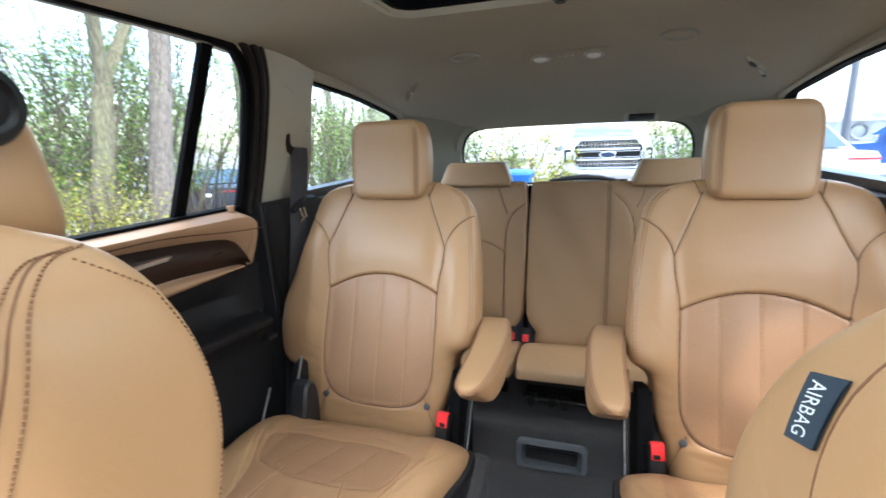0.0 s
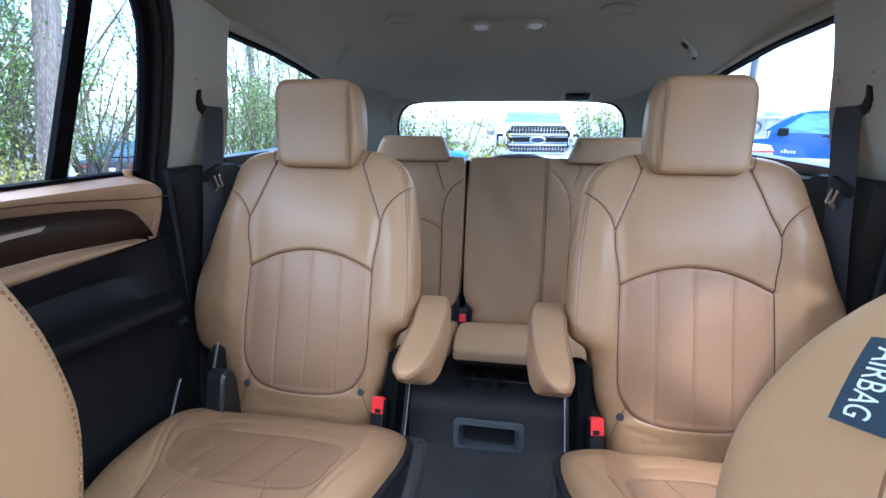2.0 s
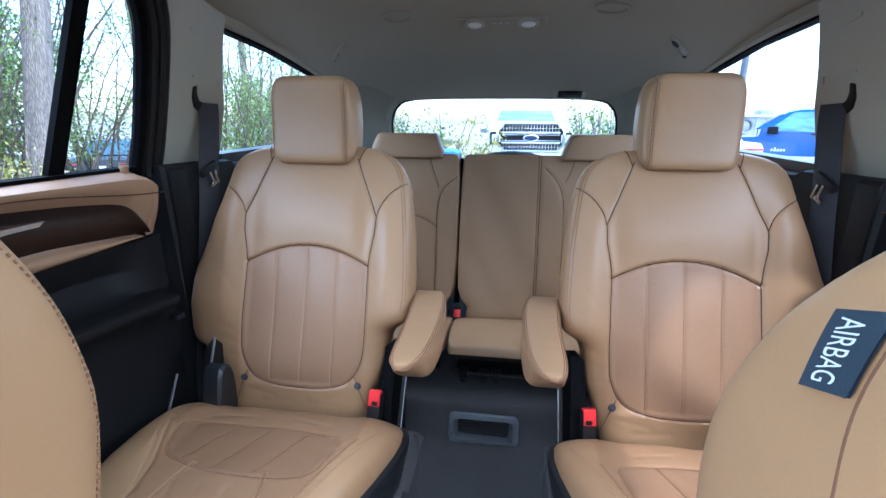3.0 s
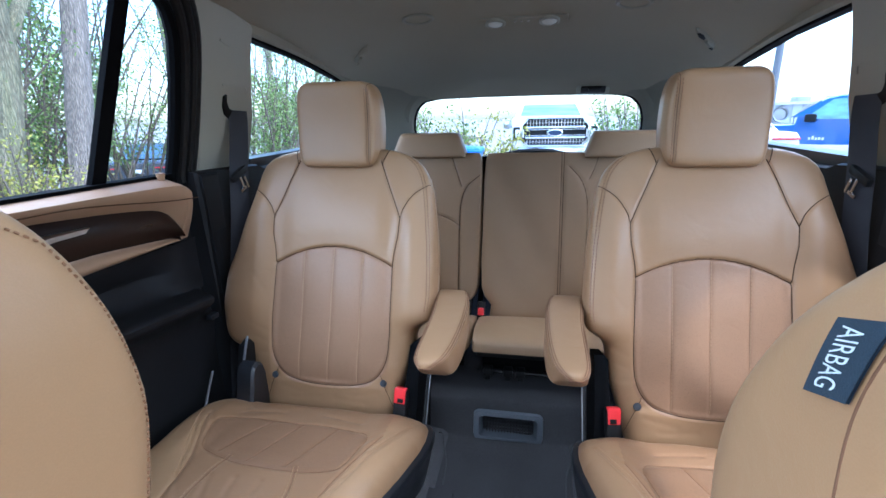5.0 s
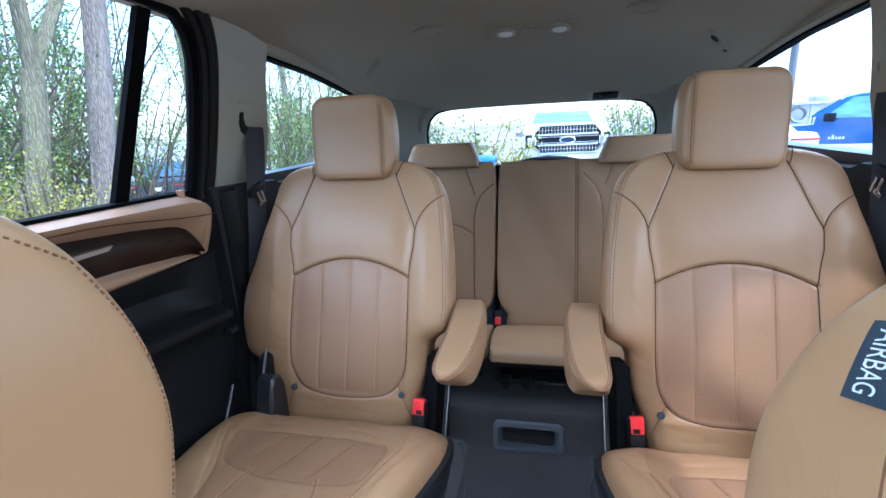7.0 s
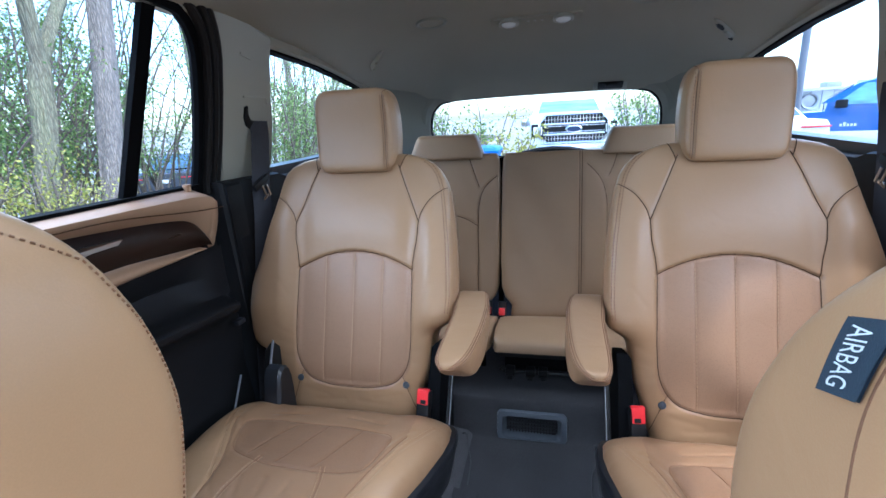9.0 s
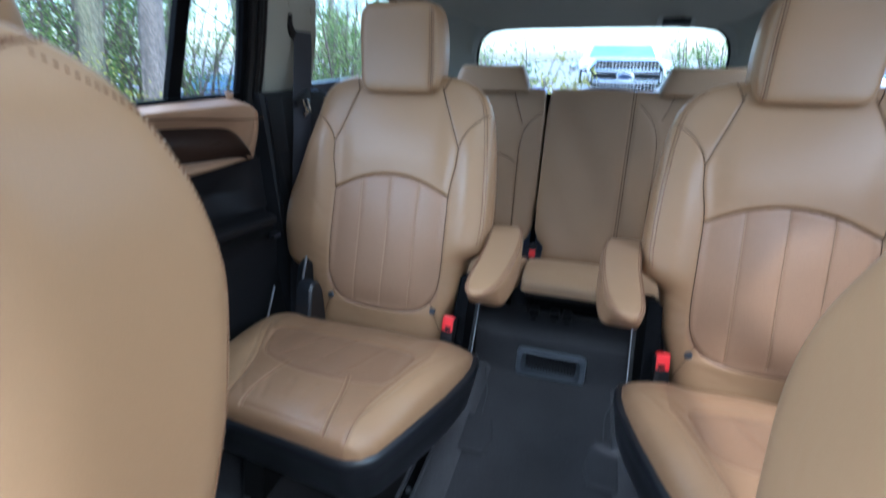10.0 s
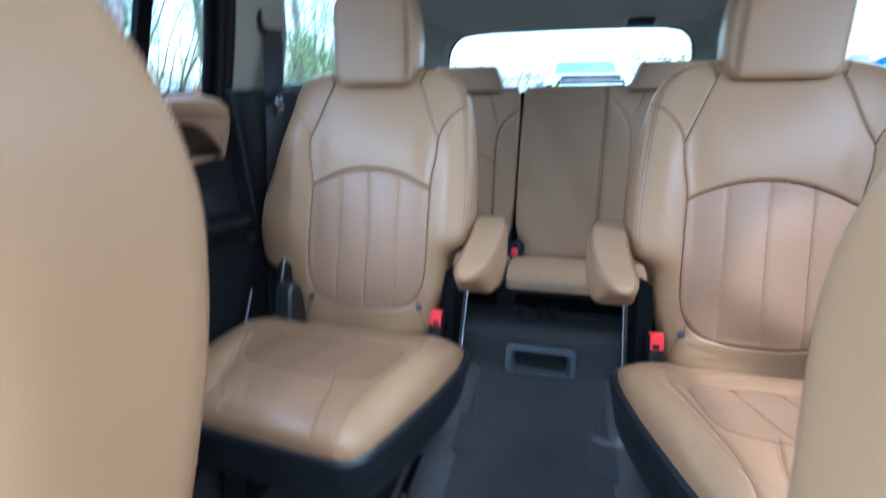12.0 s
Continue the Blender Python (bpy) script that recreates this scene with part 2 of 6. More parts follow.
PAINT_DARK = material("dark_grey_car_paint", (0.03, 0.035, 0.045), 0.25, vary=0.08, bump=0.0, coat=0.7)
BIN_BLUE = material("blue_bin_plastic", (0.01, 0.12, 0.42), 0.45, vary=0.1, bump=0.1)
METAL_WALL = material("pale_grey_metal_cladding", (0.55, 0.57, 0.60), 0.5, vary=0.08, scale=0.5, bump=0.0)
POLE_METAL = material("galvanised_pole", (0.16, 0.165, 0.18), 0.6, metal=0.2, vary=0.2)
TYRE = material("tyre_rubber", (0.02, 0.02, 0.021), 0.8, bump=0.1)
TAIL_RED = material("red_tail_lamp", (0.55, 0.01, 0.015), 0.15, bump=0.0, coat=0.6)
TEXT_WHITE = material("white_lettering_vinyl", (0.75, 0.77, 0.8), 0.4, bump=0.0)

# ---- mesh tools ----
class Shape:
    """Collects vertices and faces of one mesh."""

    def __init__(self):
        self.v, self.f = [], []

    def add(self, verts, faces):
        n = len(self.v)
        self.v += [tuple(p) for p in verts]
        self.f += [tuple(i + n for i in f) for f in faces]
        return self

    def box(self, c, size, bevel=0.0, m=None, seg=2):
        bm = bmesh.new()
        bmesh.ops.create_cube(bm, size=1.0)
        for p in bm.verts:
            p.co = Vector((p.co.x * size[0], p.co.y * size[1], p.co.z * size[2]))
        if bevel:
            bmesh.ops.bevel(bm, geom=bm.edges[:], offset=bevel, segments=seg, profile=0.6, affect="EDGES")
        bm.verts.index_update()
        t = Matrix.Translation(c) @ (m or Matrix())
        self.add([t @ p.co for p in bm.verts], [[p.index for p in f.verts] for f in bm.faces])
        bm.free()
        return self

    def grid(self, P, close_u=False, close_v=False, flip=False):
        """P: array (nv, nu, 3)."""
        nv, nu = P.shape[:2]
        fs = []
        for j in range(nv if close_v else nv - 1):
            for i in range(nu if close_u else nu - 1):
                a, b, c, d = j * nu + i, j * nu + (i + 1) % nu, ((j + 1) % nv) * nu + (i + 1) % nu, ((j + 1) % nv) * nu + i
                fs.append((a, d, c, b) if flip else (a, b, c, d))
        return self.add(P.reshape(-1, 3).tolist(), fs)

    def tube(self, pts, r, n=8, caps=True, flat=None):
        """Sweep of a circle (or of a flat band: flat=(wide, thick, up)) along pts; r may be a list."""
        pts = [Vector(p) for p in pts]
        rs = r if isinstance(r, (list, tuple)) else [r] * len(pts)
        rings, up = [], None
        for i, p in enumerate(pts):
            d = (pts[min(i + 1, len(pts) - 1)] - pts[max(i - 1, 0)]).normalized()
            if up is None:
                up = Vector((0, 0, 1)) if abs(d.z) < 0.9 else Vector((1, 0, 0))
            up = (up - d * up.dot(d)).normalized()
            side = d.cross(up)
            if flat:
                w, t, hint = flat
                side = d.cross(Vector(hint)).normalized()
                u2 = side.cross(d)
                rings.append([p + side * (w / 2 * a) + u2 * (t / 2 * b) for a, b in ((-1, -1), (1, -1), (1, 1), (-1, 1))])
            else:
                rings.append([p + (side * math.cos(k * math.tau / n) + up * math.sin(k * math.tau / n)) * rs[i] for k in range(n)])
        k = len(rings[0])
        v = [p for ring in rings for p in ring]
        f = [(j * k + i, j * k + (i + 1) % k, (j + 1) * k + (i + 1) % k, (j + 1) * k + i) for j in range(len(rings) - 1) for i in range(k)]
        if caps:
            f += [tuple(range(k - 1, -1, -1)), tuple((len(rings) - 1) * k + i for i in range(k))]
        return self.add(v, f)

    def lathe(self, prof, m, n=28):
        """prof: (radius, height) turned round z, then moved by m."""
        v = [m @ Vector((r * math.cos(k * math.tau / n), r * math.sin(k * math.tau / n), h)) for r, h in prof for k in range(n)]
        f = [(j * n + i, j * n + (i + 1) % n, (j + 1) * n + (i + 1) % n, (j + 1) * n + i) for j in range(len(prof) - 1) for i in range(n)]
        f += [tuple(range(n - 1, -1, -1)), tuple((len(prof) - 1) * n + i for i in range(n))]
        return self.add(v, f)

    def prism(self, poly, place, t, bevel=0.0):
        """A polygon of the plane, mapped by place(a, b, depth), with thickness t and a softened front edge."""
        n = len(poly)
        cx, cy = sum(p[0] for p in poly) / n, sum(p[1] for p in poly) / n
        rings = [(1.0, 0.0), (1.0, t - bevel)]
        if bevel:
            rings.append((None, t))
        v = []
        for s, d in rings:
            for a, b in poly:
                if s is None:
                    l = math.hypot(a - cx, b - cy) or 1
                    a, b = a - (a - cx) / l * bevel, b - (b - cy) / l * bevel
                v.append(place(a, b, d))
        f = [(j * n + i, j * n + (i + 1) % n, (j + 1) * n + (i + 1) % n, (j + 1) * n + i) for j in range(len(rings) - 1) for i in range(n)]
        f += [tuple(range(n - 1, -1, -1)), tuple((len(rings) - 1) * n + i for i in range(n))]
        return self.add(v, f)

    def strip(self, outer, inner):
        """A closed band between two rings of equal length."""
        n = len(outer)
        return self.add(list(outer) + list(inner), [(i, (i + 1) % n, n + (i + 1) % n, n + i) for i in range(n)])

    def loft(self, rings, caps=True):
        n = len(rings[0])
        v = [p for ring in rings for p in ring]
        f = [(j * n + i, j * n + (i + 1) % n, (j + 1) * n + (i + 1) % n, (j + 1) * n + i) for j in range(len(rings) - 1) for i in range(n)]
        if caps:
            f += [tuple(range(n - 1, -1, -1)), tuple((len(rings) - 1) * n + i for i in range(n))]
        return self.add(v, f)


def part(name, shape, mat, parent=None, label="", smooth=True, angle=40):
    me = bpy.data.meshes.new(name)
    me.from_pydata(shape.v, [], shape.f)
    bm = bmesh.new()
    bm.from_mesh(me)
    bmesh.ops.recalc_face_normals(bm, faces=bm.faces[:])
    bm.to_mesh(me)
    bm.free()
    me.materials.append(mat)
    if smooth:
        me.shade_smooth()
        me.set_sharp_from_angle(angle=radians(angle))
    ob = new(name, me)
    ob.parent = parent
    if label:
        ob["label"] = label
    return ob


def thing(name, label, category, group="", at=(0, 0, 0), kind=""):
    return tagged(new(name), label, category, group, kind) if at == (0, 0, 0) else place_at(tagged(new(name), label, category, group, kind), at)


def place_at(ob, at):
    ob.location = at
    return ob


def curve_through(keys, n):
    """Points on a smooth curve through the keys (Catmull-Rom)."""
    k = [np.array(p, float) for p in keys]
    k = [2 * k[0] - k[1]] + k + [2 * k[-1] - k[-2]]
    out = []
    segs = len(k) - 3
    for i in range(n):
        t = i / (n - 1) * segs
        j = min(int(t), segs - 1)
        t -= j
        a, b, c, d = k[j:j + 4]
        out.append(0.5 * (2 * b + (c - a) * t + (2 * a - 5 * b + 4 * c - d) * t * t + (3 * b - a - 3 * c + d) * t ** 3))
    return out


def line_distance(U, V, pts):
    """Distance of the grid points from a polyline."""
    best = np.full(U.shape, 9.0)
    for (ax, ay), (bx, by) in zip(pts[:-1], pts[1:]):
        dx, dy = bx - ax, by - ay
        t = np.clip(((U - ax) * dx + (V - ay) * dy) / (dx * dx + dy * dy + 1e-12), 0, 1)
        best = np.minimum(best, np.hypot(U - ax - t * dx, V - ay - t * dy))
    return best


def smooth_step(x, a, b):
    t = np.clip((x - a) / (b - a), 0, 1)
    return t * t * (3 - 2 * t)


class Pad:
    """An upholstered cushion: an outline half-width w(v), a rounded crown of thickness T, and relief(u, v) sewn into it."""

    def __init__(self, w_keys, thick, power, end_power, relief, place, ends=(True, True), other=None):
        self.wk = np.array(w_keys, float)
        self.ok = np.array(other if other else w_keys, float)
        self.T, self.p, self.q, self.relief, self.place, self.ends = thick, power, end_power, relief, place, ends
        self.v0, self.v1 = self.wk[0, 0], self.wk[-1, 0]

    def w(self, v, u=1.0):
        """Half-width at v; the side of negative u may have an outline of its own."""
        return np.where(np.asarray(u) < 0, np.interp(v, self.ok[:, 0], self.ok[:, 1]), np.interp(v, self.wk[:, 0], self.wk[:, 1]))

    def depth(self, u, v):
        s = np.clip(np.abs(u) / np.maximum(self.w(v, u), 1e-6), 0, 1)
        crown = (1 - s ** self.p) ** (1 / self.p)
        m = 2 * (v - self.v0) / (self.v1 - self.v0) - 1
        if not self.ends[0]:
            m = np.maximum(m, 0)
        if not self.ends[1]:
            m = np.minimum(m, 0)
        e = (1 - np.clip(np.abs(m), 0, 1) ** self.q) ** (1 / self.q)
        c = crown * e
        return self.T * c + self.relief(u, v) * smooth_step(c, 0.05, 0.6)

    def mesh(self, nu, nv):
        a = np.linspace(-1, 1, nu)
        s = np.sin(a * math.pi / 2) * 0.55 + a * 0.45
        b = np.linspace(-1, 1, nv)
        vv = self.v0 + (self.v1 - self.v0) * ((np.sin(b * math.pi / 2) * 0.5 + b * 0.5) + 1) / 2
        V, Sg = np.meshgrid(vv, s, indexing="ij")
        U = Sg * self.w(V, Sg)
        D = self.depth(U, V)
        P = np.stack(self.place(U, V, D), -1)
        self.mid_u = ((U[:-1, :-1] + U[1:, 1:]) / 2).ravel()
        self.mid_v = ((V[:-1, :-1] + V[1:, 1:]) / 2).ravel()
        return Shape().grid(P)

    def inlay(self, ob, mat, inside):
        """Gives the faces inside a sewn panel their own hide."""
        ob.data.materials.append(mat)
        ob.data.polygons.foreach_set("material_index", inside(self.mid_u, self.mid_v).astype(np.int32))

    def at(self, u, v, off=0.0):
        u, v = np.array(float(u)), np.array(float(v))
        return Vector([float(c) for c in self.place(u, v, self.depth(u, v) + off)])

    def seam(self, pts, shape, r=0.0010, off=0.0007, step=0.004):
        """A thin dark thread line lying in a sewn groove."""
        out = []
        for a, b in zip(pts[:-1], pts[1:]):
            a, b = np.array(a, float), np.array(b, float)
            n = max(1, int(np.hypot(*(b - a)) / step))
            out += [self.at(*(a + (b - a) * k / n), off) for k in range(n)]
        out.append(self.at(*pts[-1], off))
        return shape.tube(out, r, 5)

    def stitches(self, pts, shape, shift=0.0, step=0.0075, gap=0.0025, r=0.0007):
        """Small threads along a polyline of (u, v), shifted sideways."""
        pts = [np.array(p, float) for p in pts]
        L = [0.0]
        for a, b in zip(pts[:-1], pts[1:]):
            L.append(L[-1] + float(np.hypot(*(b - a))))

        def along(l):
            l = min(max(l, 0), L[-1] - 1e-9)
            i = max(k for k in range(len(L) - 1) if L[k] <= l)
            t = (l - L[i]) / max(L[i + 1] - L[i], 1e-9)
            d = pts[i + 1] - pts[i]
            d = d / (np.hypot(*d) or 1)
            return pts[i] + (pts[i + 1] - pts[i]) * t + np.array((-d[1], d[0])) * shift
        l = 0.0
        while l + step - gap < L[-1]:
            a, b = along(l), along(l + step - gap)
            shape.tube([self.at(*a, 0.0006), self.at(*((a + b) / 2), 0.0012), self.at(*b, 0.0006)], r, 4)
            l += step
        return shape

# ---- the setting: ground, cabin shell ----
GROUND = -0.48
LOT = GROUND - 0.65
g = Shape()
g.grid(np.array([[(x, y, z) for x, z in ((-400, LOT), (-40, LOT), (-10.0, LOT), (-9.2, LOT + 0.08), (-8.0, GROUND - 0.06), (-7.4, GROUND), (0, GROUND), (40, GROUND), (400, GROUND))] for y in (-400, -40, 0, 40, 400)]))
tagged(part("ground", g, ASPHALT), "pale worn concrete car park reaching to the horizon", "ground", kind="structure")
verge = Shape()
edge_line = [(-3.4 + 0.25 * math.sin(k * 0.9), -12 + k * 1.0) for k in range(46)]
P = np.array([[(x - d, y, GROUND + 0.03 + (0.10 * min(d, 1) + 0.05 * math.sin(y * 1.7 + d)) * (d > 0)) for d in (0, 0.3, 1, 2, 3, 3.7)] for x, y in edge_line])
verge.grid(P)
tagged(part("grass_verge", verge, GRASS), "rough ground with dead leaves and thin grass under the trees", "verge", kind="structure")


def wall_x(z):
    """Half-width of the cabin's inner side at a height."""
    return 0.775 - max(z - 0.80, 0) * 0.34 - max(0.35 - z, 0) * 0.10


# floor: one bent sheet with thickness, stepping up under the third row
prof = [(y, float(0.098 * smooth_step(np.array(y), 1.424, 1.482))) for y in np.concatenate([np.linspace(-0.95, 1.40, 70), np.linspace(1.41, 1.50, 24), np.linspace(1.52, 2.62, 20)])]
fl = Shape()
xs = np.array(sorted([*np.linspace(-0.78, 0.78, 40), -0.081, -0.080, 0.080, 0.081]))
P = np.array([[(x, y + (0.05 if abs(x) < 0.0805 and 0.012 < z < 0.064 else 0.0), z + 0.0025 * math.sin(x * 9 + y * 4) * math.sin(y * 5)) for x in xs] for y, z in prof])
fl.grid(P)
P2 = P.copy()
P2[:, :, 2] -= 0.05
fl.grid(P2)
floor = tagged(part("floor", fl, CARPET), "charcoal carpeted car floor stepping up under the rear bench", "floor", kind="structure")

# headliner with the opening of the roof glass
SUNROOF = (0.34, 0.05, 1.27)


def roof_z(x, y):
    mid = np.interp(y, [-0.9, -0.5, 0.0, 1.55, 1.75, 1.95, 2.15, 2.30, 2.42], [0.98, 1.13, 1.215, 1.222, 1.205, 1.168, 1.115, 1.060, 1.000])
    side = np.interp(y, [-0.9, -0.5, 0.0, 1.2, 1.5, 2.06, 2.30, 2.42], [0.93, 1.07, 1.14, 1.142, 1.122, 1.058, 1.005, 0.96])
    a = min(abs(x) / 0.70, 1.0)
    return mid - (mid - side) * a ** 3.2


def roof_half(y):
    return np.interp(y, [-0.9, -0.4, 1.2, 1.9, 2.2, 2.42], [0.62, 0.66, 0.662, 0.672, 0.66, 0.56])


ys = sorted(set(np.round(np.concatenate([np.linspace(-0.9, 2.42, 84), [SUNROOF[1], SUNROOF[2]]]), 4)))
ax = sorted(set(np.round(np.concatenate([np.linspace(-1, 1, 57)]), 4)))
hl = Shape()
for side_up in (0.0, 0.035):
    base = len(hl.v)
    pts = []
    for y in ys:
        for a in ax:
            x = a * roof_half(y)
            pts.append((x, y, roof_z(x, y) + side_up))
    fs = []
    n = len(ax)
    for j in range(len(ys) - 1):
        for i in range(n - 1):
            xm, ym = (ax[i] + ax[i + 1]) / 2 * roof_half(ys[j]), (ys[j] + ys[j + 1]) / 2
            if abs(xm) < SUNROOF[0] and SUNROOF[1] < ym < SUNROOF[2]:
                continue
            fs.append((j * n + i, j * n + i + 1, (j + 1) * n + i + 1, (j + 1) * n + i))
    hl.add(pts, fs)
ceiling = tagged(part("ceiling", hl, HEADLINER), "warm grey cloth headliner curving down to the tailgate", "ceiling", kind="structure")


def round_rect(hw, y0, y1, r, n=8):
    out = []
    for cx, cy, a0 in ((hw - r, y1 - r, 0), (-hw + r, y1 - r, 90), (-hw + r, y0 + r, 180), (hw - r, y0 + r, 270)):
        for k in range(n + 1):
            a = radians(a0 + 90 * k / n)
            out.append((cx + r * math.cos(a), cy + r * math.sin(a)))
    return out


# roof glass: rubber-edged frame, rolled headliner lip, pane
roof_glass = thing("roof_window", "fixed glass roof panel in a black frame set in the headliner", "roof window", kind="structure")
o, i1, i2 = (round_rect(SUNROOF[0] + d, SUNROOF[1] - d, SUNROOF[2] + d, 0.07 + d) for d in (0.03, 0.0, -0.012))
sh = Shape()
sh.strip([(x, y, roof_z(x, y) - 0.002) for x, y in o], [(x, y, roof_z(x, y) - 0.006) for x, y in i1])
sh.strip([(x, y, roof_z(x, y) - 0.006) for x, y in i1], [(x, y, roof_z(x, y) + 0.006) for x, y in i2])
part("lip", sh, HEADLINER, roof_glass, "rolled cloth lip")
sh = Shape()
i3 = round_rect(SUNROOF[0] - 0.012, SUNROOF[1] + 0.012, SUNROOF[2] - 0.012, 0.058)
i4 = round_rect(SUNROOF[0] - 0.05, SUNROOF[1] + 0.05, SUNROOF[2] - 0.05, 0.03)
sh.strip([(x, y, 1.226) for x, y in i3], [(x, y, 1.262) for x, y in i3])
sh.strip([(x, y, 1.255) for x, y in i3], [(x, y, 1.255) for x, y in i4])
part("frame", sh, RUBBER, roof_glass, "black frame")
sh = Shape()
sh.box((0, 0.66, 1.268), (0.70, 1.22, 0.005))
part("pane", sh, GLASS_ROOF, roof_glass)
sh = Shape()
sh.lathe([(0.0, 0.0), (0.010, 0.0), (0.012, 0.004), (0.012, 0.012), (0, 0.012)], Matrix.Translation((0.01, 1.265, 1.205)), 14)
sh.box((0.01, 1.25, 1.212), (0.03, 0.02, 0.008), 0.003)
part("latch", sh, BLACK, roof_glass, "small black catch")

# front of the cabin: plain walls that close it, with the openings of windscreen and front windows
sh = Shape()
sh.box((0, -0.93, 0.36), (1.5, 0.05, 0.78), 0.01)
sh.prism([(-0.93, 0.75), (-0.45, 0.70), (-0.40, 0.62), (-0.52, 0.45), (-0.93, 0.42)], lambda a, b, d: (-0.75 + d, a, b), 1.5)
tagged(part("wall_front", sh, BLACK), "plain black dash and bulkhead at the front of the cabin", "wall", kind="structure")
screen = Shape()
screen.grid(np.array([[(x * (0.70 - 0.10 * t), -0.915 + 0.40 * t - 0.05 * (1 - (x / 1.0) ** 2), 0.73 + 0.40 * t) for x in np.linspace(-1, 1, 13)] for t in np.linspace(0, 1, 9)]))
tagged(part("windscreen", screen, GLASS_FRONT), "clear tinted curved windscreen above the dash", "windscreen", kind="structure")
for s in (-1, 1):
    w = "left" if s < 0 else "right"

    def side(a, b, d, s=s):
        """a along the car, b up, d inwards from the side's line."""
        return (s * (wall_x(b) - d), a, b)
    sh = Shape()
    sh.prism([(-0.95, -0.05), (0.36, -0.05), (0.36, 0.80), (-0.95, 0.80)], lambda a, b, d: side(a, b, d - 0.04), 0.06, 0.006)
    sh.prism([(0.22, 0.80), (0.36, 0.80), (0.38, 1.16), (0.28, 1.16)], lambda a, b, d: side(a, b, d - 0.04), 0.05, 0.004)
    sh.prism([(-0.95, 0.80), (-0.85, 0.80), (-0.45, 1.10), (-0.55, 1.10)], lambda a, b, d: side(a, b, d - 0.04), 0.05, 0.004)
    tagged(part("wall_front_" + w, sh, CHARCOAL), "plain dark front door and pillar closing the cabin", "wall", kind="structure")

    pane = Shape()
    pane.prism([(-0.86, 0.79), (0.24, 0.79), (0.30, 1.15), (-0.44, 1.11)], lambda a, b, d: side(a, b, d - 0.045), 0.004)
    tagged(part("front_side_window_" + w, pane, GLASS_FRONT), "clear front door window glass", "window", kind="structure")

    # dark lower trim of the luggage side, behind the rear door
    sh = Shape()
    sh.prism([(1.225, 0.0), (2.6, 0.02), (2.6, 0.70), (2.25, 0.784), (1.5, 0.788), (1.47, 0.800), (1.225, 0.805)], lambda a, b, d: side(a, b, d - 0.03 + 0.012 * math.sin(max(a - 1.3, 0) * 2)), 0.075, 0.008)
    quarter = tagged(part("quarter_panel_trim_" + w, sh, CHARCOAL), "charcoal moulded plastic side trim beside the rear bench", "trim", kind="structure")
    sh = Shape()
    sh.prism([(1.47, 0.775), (2.24, 0.775), (2.24, 0.826), (1.47, 0.814)], lambda a, b, d: side(a, b, d - 0.035), 0.055, 0.01)
    part("window_ledge", sh, SATIN, quarter, "grey moulded ledge under the window")
    sh = Shape()
    sh.prism([(1.215, 0.02), (1.30, 0.02), (1.30, 0.45), (1.295, 0.80), (1.235, 0.80)], lambda a, b, d: side(a, b, d + 0.03), 0.022, 0.008)
    part("pillar_foot", sh, BLACK, quarter, "black lower pillar cover")

    # pale pillar trim between door and quarter window
    sh = Shape()
    out = [(1.266, 0.795), (1.252, 0.86), (1.229, 0.95), (1.202, 1.06), (1.176, 1.174), (1.30, 1.166), (1.398, 1.146), (1.402, 1.115), (1.412, 1.08), (1.432, 1.02), (1.463, 0.93), (1.478, 0.82), (1.477, 0.795)]
    sh.prism(out, lambda a, b, d: side(a, b, d - 0.03), 0.05, 0.010)
    pillar = tagged(part("pillar_trim_" + w, sh, TRIM_GREY), "pale grey plastic pillar trim with a belt slot", "pillar trim", kind="structure")
    sh = Shape()
    sh.prism([(1.310, 1.000), (1.405, 1.000), (1.410, 0.985), (1.416, 0.985), (1.410, 1.006), (1.310, 1.004)], lambda a, b, d: side(a, b, d + 0.019), 0.004, 0.001)
    sh.prism([(1.28, 1.098), (1.315, 1.094), (1.325, 1.086), (1.32, 1.084), (1.28, 1.092)], lambda a, b, d: side(a, b, d + 0.019), 0.003, 0.001)
    part("parting_line", sh, TRIM_GREY, pillar)
    # belt slot: curved black mouth
    sh = Shape()
    arc = [(1.292, 0.975), (1.296, 0.958), (1.306, 0.944), (1.325, 0.936), (1.345, 0.934), (1.362, 0.938), (1.362, 0.928), (1.34, 0.918), (1.318, 0.918), (1.298, 0.928), (1.286, 0.948), (1.284, 0.972)]
    sh.prism([(a + 0.034, b + 0.006) for a, b in arc], lambda a, b, d: side(a, b, d + 0.019), 0.006, 0.002)
    part("belt_slot", sh, BLACK, pillar, "black belt slot")

    # quarter window: seal and pane
    win = thing("quarter_window_" + w, "fixed tinted quarter window with a black seal", "window", kind="structure")
    outer = [(1.472, 0.797), (1.455, 0.93), (1.425, 1.02), (1.385, 1.10), (1.36, 1.135), (1.70, 1.112), (2.05, 1.068), (2.12, 1.04), (2.20, 0.93), (2.245, 0.802), (1.9, 0.794)]
    cx, cy = 1.8, 0.96
    inner = [(a + (cx - a) * 0.03, b + (cy - b) * 0.075) for a, b in outer]
    sh = Shape()
    sh.loft([[side(a, b, -0.03) for a, b in outer], [side(a, b, -0.004) for a, b in outer], [side(a, b, -0.004) for a, b in inner], [side(a, b, -0.03) for a, b in inner]], caps=False)
    part("seal", sh, RUBBER, win, "black rubber seal")
    sh = Shape()
    sh.prism(inner, lambda a, b, d: side(a, b, d - 0.032), 0.004)
    p = part("pane", sh, GLASS_DARK, win)
    p.visible_shadow = False
    # rolled headliner edge above the windows
    sh = Shape()
